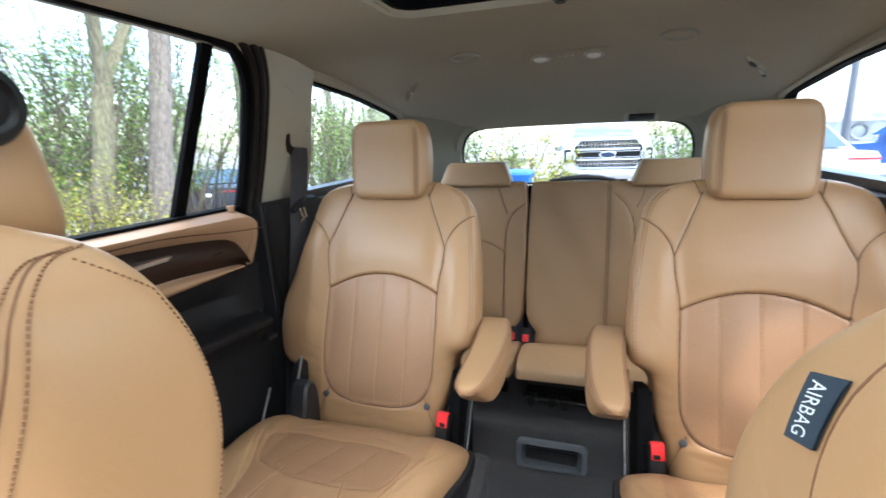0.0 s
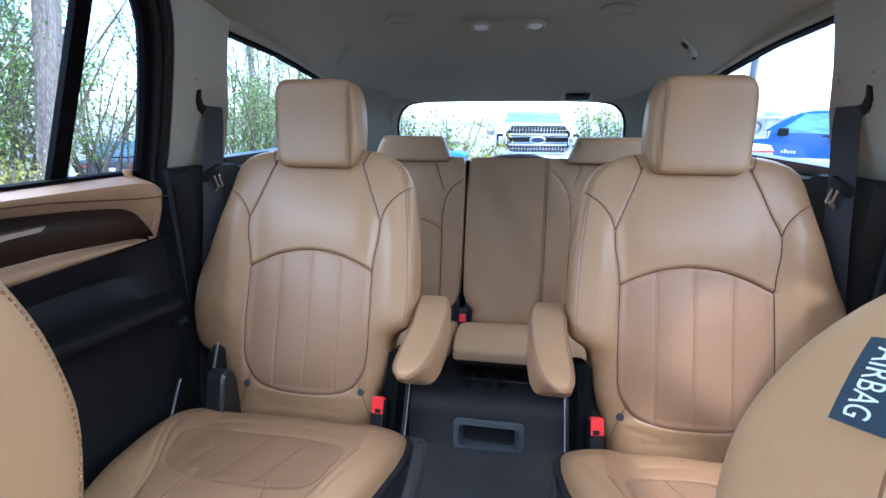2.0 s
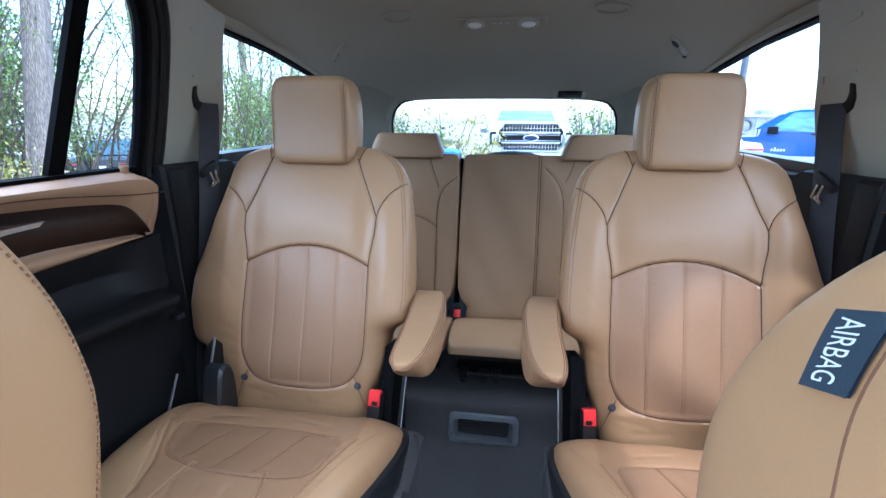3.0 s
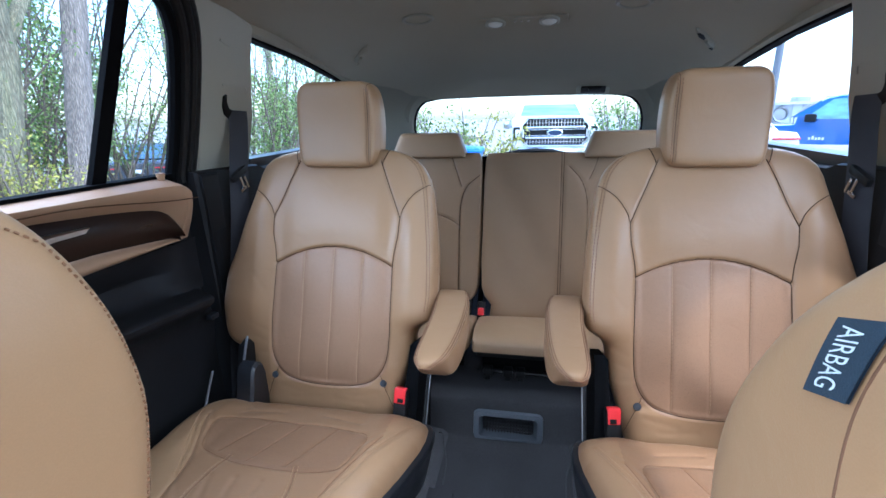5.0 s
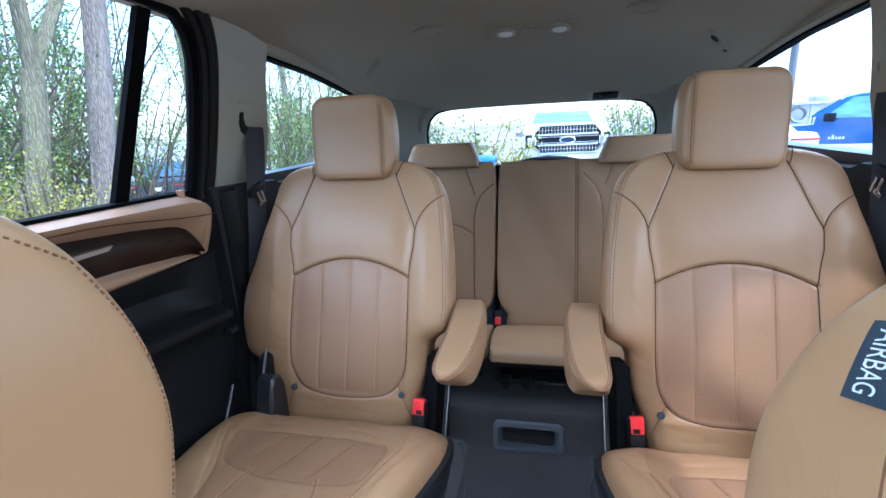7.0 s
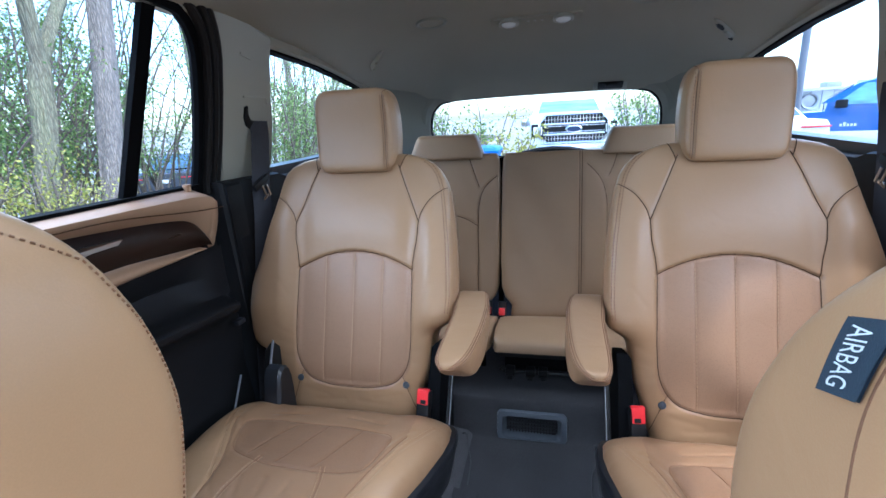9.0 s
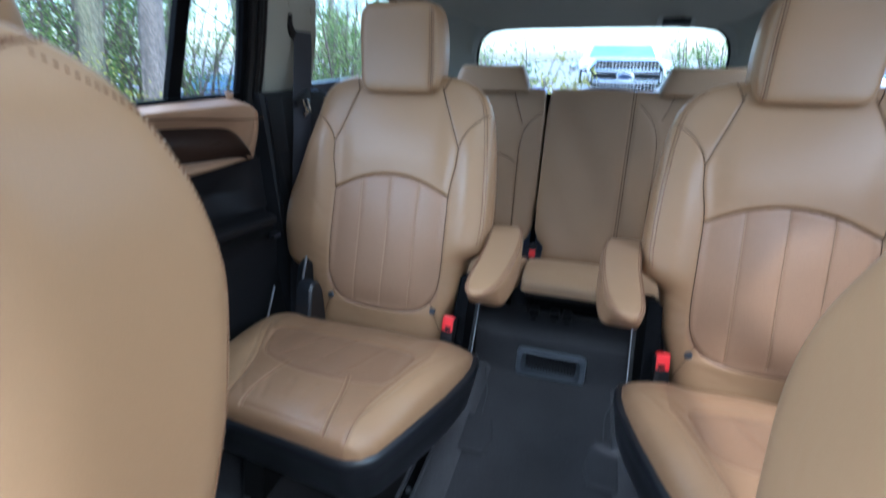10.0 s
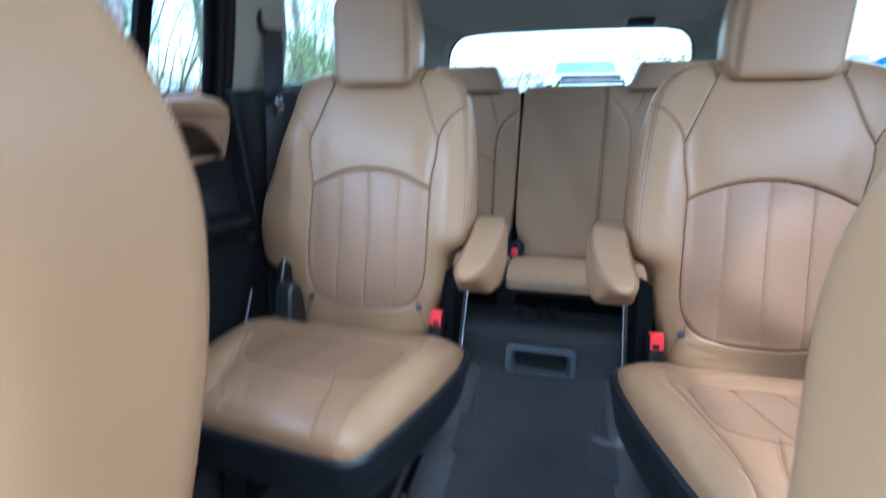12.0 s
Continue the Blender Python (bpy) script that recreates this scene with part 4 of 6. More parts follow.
    for c in (*CUSH_EDGE, *CUSH_MID):
        cp.stitches(c, st, 0.004)
        cp.stitches(c, st, -0.004)
    tagged(part("stitching", st, THREAD, cushion, "tan thread seams"), kind="stuff")
    vs = np.linspace(0.0, 0.365, 26)
    half = [(float(cp.w(v)), float(v)) for v in vs]
    half2 = [(float(cp.w(v, -1)), float(v)) for v in vs]
    ring = [(-w, v) for w, v in reversed(half2)] + [(float(u), 0.0) for u in np.linspace(-half2[0][0], half[0][0], 16)[1:-1]] + half

    def pan_ring(grow, z, front):
        return [(s * (SEAT_X - u * (1 + grow / 0.24)), 0.742 + 0.18 + (v - 0.18) * (1 + front) + float(skew(u, v)), z - 0.03 * v) for u, v in ring]
    sh = Shape()
    sh.loft([pan_ring(-0.02, 0.284, -0.08), pan_ring(0.000, 0.281, 0.004), pan_ring(0.008, 0.276, 0.026), pan_ring(0.011, 0.268, 0.036), pan_ring(0.010, 0.258, 0.030), pan_ring(0.006, 0.250, 0.018), pan_ring(0.004, 0.225, -0.01), pan_ring(-0.004, 0.185, -0.06), pan_ring(-0.02, 0.155, -0.14), pan_ring(-0.05, 0.140, -0.28)])
    pan = part("seat_pan", sh, PAN_GREY, seat, "charcoal plastic seat pan", angle=30)
    sh = Shape()
    sh.tube([(s * 0.335, 0.80, 0.150), (s * 0.33, 0.785, 0.135), (s * 0.295, 0.782, 0.137), (s * 0.29, 0.80, 0.150)], 0.004, 6)
    part("latch_lever", sh, STEEL, pan, "small steel lever")

    # feet on the rails
    for x in (0.300, 0.560):
        sh = Shape()
        sh.prism([(0.80, 0.022), (1.20, 0.022), (1.18, 0.16), (0.86, 0.16), (0.82, 0.10)], lambda a, b, d, x=x: (s * (x - 0.03 + d), a, b), 0.06, 0.012)
        part("rail_foot", sh, BLACK, seat, "black riser on the rails")
    sh = Shape()
    sh.box((s * 0.43, 1.0, 0.11), (0.24, 0.20, 0.06), 0.01)
    sh.tube([(s * 0.30, 0.84, 0.10), (s * 0.56, 0.84, 0.10)], 0.008, 8)
    part("cross_member", sh, BLACK, seat, "black under-seat frame")

    # recliner covers beside the cushion, inside and out
    sh = Shape()
    cover = [(1.055, 0.21), (1.140, 0.21), (1.146, 0.30), (1.143, 0.352), (1.134, 0.374), (1.118, 0.384), (1.102, 0.380), (1.092, 0.366), (1.084, 0.335), (1.070, 0.285)]
    sh.prism(cover, lambda a, b, d: (s * (SEAT_X + 0.186 - d), a, b), 0.040, 0.007)
    rc = part("recliner_cover", sh, PAN_GREY, seat, "charcoal recliner cover", angle=25)
    sh = Shape()
    sh.prism([(1.064, 0.215), (1.086, 0.215), (1.094, 0.262), (1.082, 0.270), (1.068, 0.262)], lambda a, b, d: (s * (SEAT_X + 0.168 - d), a, b), 0.030, 0.005)
    part("cover_foot", sh, PAN_GREY, rc)
    sh = Shape()
    sh.prism([(1.075, 0.20), (1.165, 0.20), (1.180, 0.33), (1.176, 0.400), (1.160, 0.418), (1.138, 0.410), (1.118, 0.36), (1.095, 0.28)], lambda a, b, d: (s * (SEAT_X + 0.192 + d), a, b), 0.016, 0.005)
    part("recliner_lever", sh, BLACK, rc, "black lever plate")
    sh = Shape()
    sh.tube(curve_through([(s * (SEAT_X + 0.189), 1.150, 0.43), (s * (SEAT_X + 0.189), 1.128, 0.385), (s * (SEAT_X + 0.190), 1.105, 0.33)], 8), 0.0032, 6)
    part("link_rod", sh, STEEL, rc, "dull steel rod")
    # dark welt along the foot of the wing
    sh = Shape()
    lip = [(-0.288, 0.198), (-0.282, 0.180), (-0.270, 0.167), (-0.250, 0.158), (-0.234, 0.150), (-0.218, 0.136), (-0.207, 0.112), (-0.198, 0.080)]
    sh.tube([back_at(u, v, -0.004) for u, v in curve_through(lip, 24)], 0.0035, 6)
    part("wing_welt", sh, THREAD_BROWN, backrest, "dark brown welt")
    sh = Shape()
    sh.prism([(1.08, 0.16), (1.25, 0.16), (1.27, 0.30), (1.265, 0.40), (1.20, 0.42), (1.15, 0.36), (1.11, 0.27)], lambda a, b, d: (s * (SEAT_X - 0.185 - 0.040 + d), a, b), 0.030, 0.010)
    part("inner_cover", sh, RUBBER, seat, "black hinge cover")
    sh = Shape()
    sh.tube(curve_through([(s * 0.172, 1.05, 0.17), (s * 0.170, 1.10, 0.24), (s * 0.168, 1.17, 0.36), (s * 0.166, 1.22, 0.45)], 10), 0.006, 8)
    strut = part("folding_strut", sh, BLACK, seat, "thin black strut")
    # thin steel line laid along the strut to draw its bright edge
    sh = Shape()
    sh.tube(curve_through([(s * 0.168, 1.043, 0.172), (s * 0.166, 1.093, 0.242), (s * 0.164, 1.163, 0.362), (s * 0.162, 1.213, 0.452)], 10), 0.0012, 6)
    part("bright_line", sh, STEEL, strut, "bright edge")

    # belt buckle with red release
    sh = Shape()
    mt = Matrix.Translation((s * 0.224, 1.118, 0.298)) @ pose(0, 0, 0, -18, 0, s * 8)
    sh.box((0, 0, 0), (0.030, 0.024, 0.085), 0.005, None)
    sh.v = [tuple(mt @ Vector(p)) for p in sh.v]
    buckle = part("belt_buckle", sh, BLACK, seat, "black belt buckle")
    sh = Shape()
    sh.box((0, -0.007, 0.030), (0.026, 0.016, 0.034), 0.003)
    sh.v = [tuple(mt @ Vector(p)) for p in sh.v]
    part("release_button", sh, RED, buckle, "red release button")
    sh = Shape()
    sh.box((-s * 0.003, -0.0148, 0.020), (0.013, 0.003, 0.009), 0.001)
    sh.v = [tuple(mt @ Vector(p)) for p in sh.v]
    part("slot", sh, BLACK, buckle, "dark slot")

    # armrest on the aisle side
    def arm_ring(y, x0, x1, z0, z1, r=0.016, lean=0.0):
        """A rounded section across the armrest; lean pulls its foot towards the rear."""
        out = []
        for cx, cz, a0 in ((x1 - r, z1 - r, 0), (x0 + r, z1 - r, 90), (x0 + r, z0 + r, 180), (x1 - r, z0 + r, 270)):
            for k in range(7):
                a = radians(a0 + 15 * k)
                z = cz + r * math.sin(a)
                out.append((s * (cx + r * math.cos(a)), y + lean * (z1 - z), z))
        return out
    keys = [(0.962, 0.121, 0.139, 0.482, 0.497, 0.007, 1.10), (0.965, 0.109, 0.147, 0.468, 0.505, 0.012, 0.95), (0.974, 0.100, 0.152, 0.452, 0.509, 0.014, 0.80), (0.992, 0.093, 0.155, 0.441, 0.511, 0.014, 0.62), (1.03, 0.087, 0.157, 0.433, 0.512, 0.014, 0.40), (1.09, 0.083, 0.158, 0.430, 0.513, 0.014, 0.2),
            (1.16, 0.082, 0.160, 0.434, 0.514, 0.014, 0.0), (1.22, 0.084, 0.165, 0.441, 0.515, 0.014, 0.0), (1.27, 0.090, 0.170, 0.450, 0.514, 0.014, 0.0), (1.30, 0.096, 0.173, 0.458, 0.512, 0.014, 0.0), (1.313, 0.101, 0.170, 0.466, 0.508, 0.014, 0.0), (1.319, 0.112, 0.160, 0.476, 0.500, 0.010, 0.0)]
    stations = [tuple(q) for q in curve_through(keys, 56)]
    sh = Shape()
    sh.loft([arm_ring(*q) for q in stations])
    arm = part("armrest", sh, TAN, seat, angle=60)
    st = Shape()

    def edge_at(q, corner, k):
        y, x0, x1, z0, z1, r, lean = q
        cx, a = (x1 - r, 22.5 * k) if corner == 0 else (x0 + r, 180 - 22.5 * k)
        return (s * (cx + (r + 0.0003) * math.cos(radians(a))), y + lean * r * (1 - math.sin(radians(a))), z1 - r + (r + 0.0003) * math.sin(radians(a)))
    for k, mat_line in ((1.2, 0), (2.0, 1), (2.8, 0)):
        path = [edge_at(q, 0, k) for q in stations[44:5:-1]]
        q = stations[4]
        path += [(s * (q[1] + (q[2] - q[1]) * f), q[0] - 0.004 + 0.0022 * k, q[4] - 0.013 + 0.0042 * k) for f in (0.8, 0.5, 0.2)]
        path += [edge_at(q, 1, k) for q in stations[6:52]]
        st.tube(curve_through(path, 200), 0.0011 if mat_line else 0.0008, 5)
    tagged(part("welt", st, THREAD_MID, arm, "stitched edge"), kind="stuff")
    sh = Shape()
    sh.lathe([(0, 0), (0.020, 0), (0.022, 0.004), (0.018, 0.03), (0, 0.03)], pose(s * 0.0885, 1.255, 0.485, 0, s * 90), 18)
    part("pivot_cap", sh, BLACK, arm, "black pivot cap")
    sh = Shape()
    sh.tube([(s * 0.155, 1.262, 0.485), (s * 0.225, 1.285, 0.475)], 0.02, 12)
    part("pivot_bracket", sh, BLACK, seat, "black pivot")
    return seat


bucket_seat(-1)
bucket_seat(1)


# ---- third-row bench: two backs, two cushions ----
def bench_half(name, x0, x1, head0, head1, label, panel_lines):
    xm, hw = (x0 + x1) / 2, (x1 - x0) / 2
    th = thing(name, label, "bench seat", "third row bench")

    def at(u, v, d):
        return (xm + u, 1.845 + v * 0.265 - d * 0.957, 0.205 + v * 0.964 + d * 0.25 + 0 * u)

    def relief(u, v):
        r = 0 * u
        for line in panel_lines:
            d = line_distance(u, v, [(a - xm, b) for a, b in line])
            r = r - 0.003 * np.exp(-(d / 0.004) ** 2)
        return r + 0.004 * np.sin(u * 15 + 1) * np.sin(v * 9) + 0.002 * np.sin(u * 37 + v * 21)
    W = [(0.0, hw - 0.035), (0.045, hw - 0.04), (0.075, hw - 0.015), (0.11, hw - 0.004), (0.2, hw), (0.5, hw), (0.575, hw - 0.004), (0.60, hw - 0.012)]
    pad = Pad(W, 0.045, 9.0, 10.0, relief, at)
    back = part("backrest", pad.mesh(150, 150), TAN_REAR, th)
    part("back_shell", Pad(W, 0.07, 6.0, 8.0, plain_relief, lambda u, v, d: at(u, v, -d)).mesh(24, 24), CHARCOAL, back, "charcoal carpeted back")
    sm = Shape()
    for line in panel_lines:
        pad.seam([(a - xm, b) for a, b in line], sm, 0.0012)
    tagged(part("seam", sm, SEAM, back, "dark sewn seam lines"), kind="stuff")
    st = Shape()
    for line in panel_lines[:1]:
        pad.stitches([(a - xm, b) for a, b in line], st, 0.005)
    tagged(part("stitching", st, THREAD, back, "thread seams"), kind="stuff")
    # low headrest, a wide flat-topped block
    hc, hh = (head0 + head1) / 2, (head1 - head0) / 2

    def hat(u, v, d):
        return (hc + u, 1.99 + v * 0.22 - d, 0.772 + v + 0 * u)
    HW = [(0.0, hh), (0.02, hh - 0.004), (0.075, hh - 0.026), (0.09, hh - 0.036)]
    hp = Pad(HW, 0.05, 7.0, 7.0, plain_relief, hat)
    sh = hp.mesh(50, 26)
    s2 = Pad(HW, 0.045, 6.0, 6.0, plain_relief, lambda u, v, d: hat(u, v, -d)).mesh(30, 20)
    sh.add(s2.v, s2.f)
    part("headrest", sh, TAN_REAR, th)

    def cat(u, v, d):
        return (xm + u, 1.54 + v + 0 * u, 0.217 + d - 0.10 * v)

    def crel(u, v):
        return 0.004 * np.sin(u * 11) * np.sin(v * 14) - 0.012 * smooth_step(v, 0.1, 0.3)
    CW = [(0.0, hw - 0.012), (0.03, hw - 0.003), (0.1, hw), (0.25, hw), (0.295, hw - 0.002)]
    part("cushion", Pad(CW, 0.052, 12.0, 3.5, crel, cat).mesh(110, 60), TAN_REAR, th)
    sh = Shape()
    sh.box((xm, 1.70, 0.195), (2 * hw - 0.03, 0.25, 0.030), 0.01)
    part("seat_pan", sh, BLACK, th, "black seat pan")
    # black sheet added to darken the empty hollow under the bench
    sh = Shape()
    sh.box((xm, 1.655, 0.150), (2 * hw - 0.06, 0.010, 0.10), 0.003)
    part("under_bench_dark", sh, RUBBER, th, "black sheet for the dark under the bench")
    for k in (-1, 1):
        sh = Shape()
        sh.prism([(1.67, 0.10), (1.77, 0.10), (1.75, 0.185), (1.69, 0.185)], lambda a, b, d: (xm + k * (hw - 0.10) - 0.015 + d, a, b), 0.03, 0.005)
        part("leg", sh, BLACK, th, "black folding bracket")
    return th


bench_half("rear_bench", -0.635, -0.131, -0.475, -0.190, "narrow tan leather rear bench seat with low fixed headrest",
           [curve_through([(-0.205, 0.0), (-0.209, 0.32), (-0.204, 0.42), (-0.184, 0.475), (-0.140, 0.515)], 20), [(-0.248, 0.592), (-0.230, 0.54), (-0.206, 0.475)],
            curve_through([(-0.43, 0.33), (-0.34, 0.375), (-0.26, 0.36), (-0.207, 0.33)], 12), [(-0.30, 0.02), (-0.30, 0.37)], [(-0.38, 0.02), (-0.38, 0.36)]])
bench_half("rear_bench", -0.127, 0.635, 0.222, 0.510, "wide tan leather rear bench seat with low fixed headrest",
           [[(0.148, 0.02), (0.148, 0.60)], [(0.156, 0.02), (0.156, 0.60)], curve_through([(0.236, 0.0), (0.240, 0.36), (0.234, 0.45), (0.213, 0.505), (0.172, 0.55)], 20), [(0.275, 0.592), (0.260, 0.54), (0.244, 0.505)],
            [(0.33, 0.02), (0.33, 0.37)], [(0.41, 0.02), (0.41, 0.36)]])
sh = Shape()
sh.box((-0.129, 1.935, 0.48), (0.02, 0.02, 0.60), 0.004, pose(0, 0, 0, -15))
tagged(part("bench_gap_strip", sh, RUBBER), "black filler strip between the two bench backs", "strip")
for x, dz in ((-0.118, 0.0), (-0.168, 0.004)):
    bk = thing("bench_belt_buckle", "black belt buckle with red button between the bench backs", "belt buckle", "bench buckles")
    sh = Shape()
    sh.box((x, 1.80, 0.235 + dz), (0.028, 0.024, 0.08), 0.006, pose(0, 0, 0, -20))
    part("body", sh, BLACK, bk)
    sh = Shape()
    sh.box((x, 1.785, 0.245 + dz), (0.022, 0.012, 0.026), 0.003, pose(0, 0, 0, -20))
    part("release_button", sh, RED, bk, "red release button")
sh = Shape()
sh.tube([(-0.10, 1.62, 0.108), (0.30, 1.62, 0.108)], 0.006, 8)
sh.tube([(-0.10, 1.62, 0.118), (-0.11, 1.64, 0.100)], 0.006, 8)
sh.tube([(0.30, 1.62, 0.118), (0.31, 1.64, 0.100)], 0.006, 8)
tagged(part("release_bar", sh, BLACK), "thin black release bar under the rear bench", "bar")
for x in (-0.075, -0.01, 0.03):
    sh = Shape()
    sh.box((x, 1.615, 0.113), (0.030, 0.03, 0.026), 0.004)
    sh.box((x, 1.60, 0.100), (0.018, 0.03, 0.008), 0.002)
    tagged(part("anchor_bracket", sh, BLACK), "small black floor anchor under the bench", "bracket", "floor anchors")

# ---- rear doors, belts, ceiling fittings ----
for s in (-1, 1):
    w = "left" if s < 0 else "right"

    def dp(a, b, d, s=s):
        return (s * (wall_x(b) - d), a, b)

    def bowed(z_keys):
        return lambda y: float(np.interp(y, [k[0] for k in z_keys], [k[1] for k in z_keys]))
    door = thing("door_" + w, "closed rear door, tan leather top, wood strip, charcoal panel", "car door", kind="structure")
    # charcoal panel with scooped pocket: swept sections along the door
    ys = np.linspace(0.36, 1.205, 30)
    rows = []
    for y in ys:
        e = float(1 - smooth_step(np.array(y), 1.15, 1.20))
        rec = float(1 - smooth_step(np.array(y), 1.06, 1.15))
        z_arm = 0.522 + 0.09 * (1.13 - y)
        sec = [(-0.02, 0.020), (0.05, 0.028), (0.20, 0.034), (0.36, 0.040), (z_arm - 0.055, 0.050), (z_arm - 0.014, 0.075 * e + 0.02), (z_arm, 0.085 * e + 0.018), (z_arm + 0.010, 0.075 * e + 0.02), (z_arm + 0.016, 0.02 + 0.016 * (1 - rec)), (z_arm + 0.06, 0.034 - 0.038 * rec), (0.60, 0.034 - 0.034 * rec), (0.640, 0.028 + 0.006 * (1 - rec)), (0.655, 0.036)]
        rows.append([dp(y, z, d - 0.004 * (1 - e)) for z, d in curve_through(sec, 40)])
    sh = Shape()
    sh.grid(np.array([[tuple(map(float, p)) for p in r] for r in rows]))
    part("lower_panel", sh, CHARCOAL, door, "charcoal door panel with armrest and pocket")
    sh = Shape()
    rows2 = [[dp(float(y), 0.02 + 0.78 * t, -0.05) for t in np.linspace(0, 1, 6)] for y in ys]
    sh.grid(np.array(rows2))
    sh.prism([(1.195, 0.0), (1.212, 0.0), (1.212, 0.795), (1.195, 0.795)], lambda a, b, d: dp(a, b, d - 0.05), 0.06)
    part("door_shell", sh, BLACK, door, "black door shell")
    # dark wood strip, bowed, ends rounded at the rear
    bot_w = bowed([(0.36, 0.680), (0.75, 0.690), (0.95, 0.687), (1.10, 0.674), (1.165, 0.666)])
    crest = bowed([tuple(p) for p in curve_through([(0.36, 0.765), (0.75, 0.768), (0.95, 0.757), (1.08, 0.742), (1.165, 0.726)], 40)])

    def top_w(y, bot_w=bot_w, crest=crest):
        k = min(max((y - 1.07) / 0.092, 0.0), 1.0)
        return bot_w(y) + (crest(y) - bot_w(y)) * math.sqrt(1 - k ** 3.2)
    sh = Shape()
    sh.grid(np.array([[dp(float(y), bot_w(y) + (top_w(y) - bot_w(y)) * t, 0.034 + 0.010 * math.sin(t * math.pi)) for t in np.linspace(0, 1, 10)] for y in np.concatenate([np.linspace(0.36, 1.06, 24), 1.07 + 0.092 * np.sin(np.linspace(0, 1, 24) * math.pi / 2)])]))
    strip = part("wood_strip", sh, WOOD, door, "glossy dark wood strip")
    sh = Shape()
    sh.prism([(0.78, 0.732), (0.86, 0.744), (0.935, 0.741), (0.925, 0.733), (0.87, 0.731), (0.79, 0.722)], lambda a, b, d: dp(a, b, d + 0.044), 0.010, 0.004)
    part("door_handle", sh, SATIN_CHROME, strip, "chrome inner door handle")
    # tan pull below the strip
    sh = Shape()
    rows = []
    for y in np.linspace(0.36, 1.135, 30):
        zt, zb = bot_w(y) - 0.002, float(np.interp(y, [0.36, 0.9, 1.05, 1.135], [0.644, 0.654, 0.657, 0.662]))
        rows.append([dp(float(y), zb + (zt - zb) * t, 0.030 + 0.022 * math.sin(t * math.pi) ** 0.6) for t in np.linspace(0, 1, 12)])
    sh.grid(np.array(rows))
    part("pull_handle", sh, DOOR_TAN, door, "tan leather pull")
    # tan top pad, wrapping down behind the strip at the rear
    sh = Shape()
    rows = []
    for y in np.concatenate([np.linspace(0.36, 1.06, 28), 1.07 + 0.092 * np.sin(np.linspace(0, 1, 24) * math.pi / 2), np.linspace(1.165, 1.205, 14)]):
        zb = top_w(y) - 0.003 if y < 1.1621 else 0.658
        k = max(0.0, float(y) - 1.150) / 0.055
        zt = 0.800 - 0.055 * (1 - math.sqrt(max(1 - k * k, 0)))
        rows.append([dp(float(y), zb + (zt - zb) * t, (0.030 + 0.040 * math.sin(min(t * 1.15, 1) * math.pi / 2) - (0.06 * max(t - 0.86, 0) / 0.14)) * math.sqrt(max(1 - 0.9 * k ** 3, 0.02))) for t in np.linspace(0, 1, 18)])
    sh.grid(np.array(rows))
    pad_top = part("top_pad", sh, DOOR_TAN, door, "tan leather door top")
    st = Shape()
    st.tube([dp(float(y), 0.783 - 0.030 * float(smooth_step(np.array(y), 0.85, 1.2)), 0.0715) for y in np.linspace(0.4, 1.19, 30)], 0.0012, 5)
    tagged(part("welt", st, SEAM, pad_top, "sewn seam"), kind="stuff")
    sh = Shape()
    sh.lathe([(0, 0), (0.012, 0), (0.012, 0.003), (0.008, 0.005), (0.0075, 0.018), (0.009, 0.021), (0.009, 0.026), (0, 0.027)], Matrix.Translation((s * 0.752, 1.145, 0.786)), 16)
    part("lock_pin", sh, DOOR_TAN, door, "tan lock pin")
    # window frame: rubber seals in three ribs, divider bar, panes
    rear_edge = [(1.195, 0.78), (1.192, 0.86), (1.182, 0.95), (1.165, 1.05), (1.148, 1.10), (1.118, 1.137), (1.06, 1.156), (0.80, 1.160), (0.38, 1.158)]
    ribs = ((0.006, 0.0, 0.013), (0.024, 0.010, 0.011), (0.042, 0.014, 0.010), (0.057, 0.014, 0.009))
    for off, d, r in ribs:
        sh = Shape()
        pts = curve_through(rear_edge, 40)
        path = []
        for i, p in enumerate(pts):
            t = pts[min(i + 1, 39)] - pts[max(i - 1, 0)]
            nrm = np.array((t[1], -t[0])) / (np.hypot(*t) or 1)
            q = p + nrm * off
            path.append(dp(q[0], q[1], d))
        sh.tube(path, r, 8)
        part("seal", sh, RUBBER if off < 0.02 or off > 0.06 else BLACK, door, "black rubber door seal")
    sh = Shape()
    sh.prism([(0.36, 0.795), (1.20, 0.795), (1.20, 0.806), (0.36, 0.808)], lambda a, b, d: dp(a, b, d - 0.022), 0.035, 0.004)
    part("belt_seal", sh, RUBBER, door, "black sill seal")
    sh = Shape()
    sh.prism([(1.000, 0.79), (1.032, 0.79), (1.060, 1.16), (1.030, 1.16)], lambda a, b, d: dp(a, b, d - 0.018), 0.014, 0.004)
    part("divider_bar", sh, RUBBER, door, "black divider bar")
    for poly in ([(0.36, 0.79), (1.01, 0.79), (1.04, 1.16), (0.36, 1.17)], [(1.02, 0.79), (1.20, 0.79), (1.17, 1.05), (1.11, 1.15), (1.045, 1.16)]):
        sh = Shape()
        sh.prism(poly, lambda a, b, d: dp(a, b, d - 0.02), 0.004)
        p = part("pane", sh, GLASS_DARK, door, "tinted glass pane")
        p.visible_shadow = False

    # seat belt: strap, tongue, guide
    belt = thing("seat_belt", "dark grey seat belt with a metal tongue hanging on the pillar", "seat belt", "seat belts")
    sh = Shape()
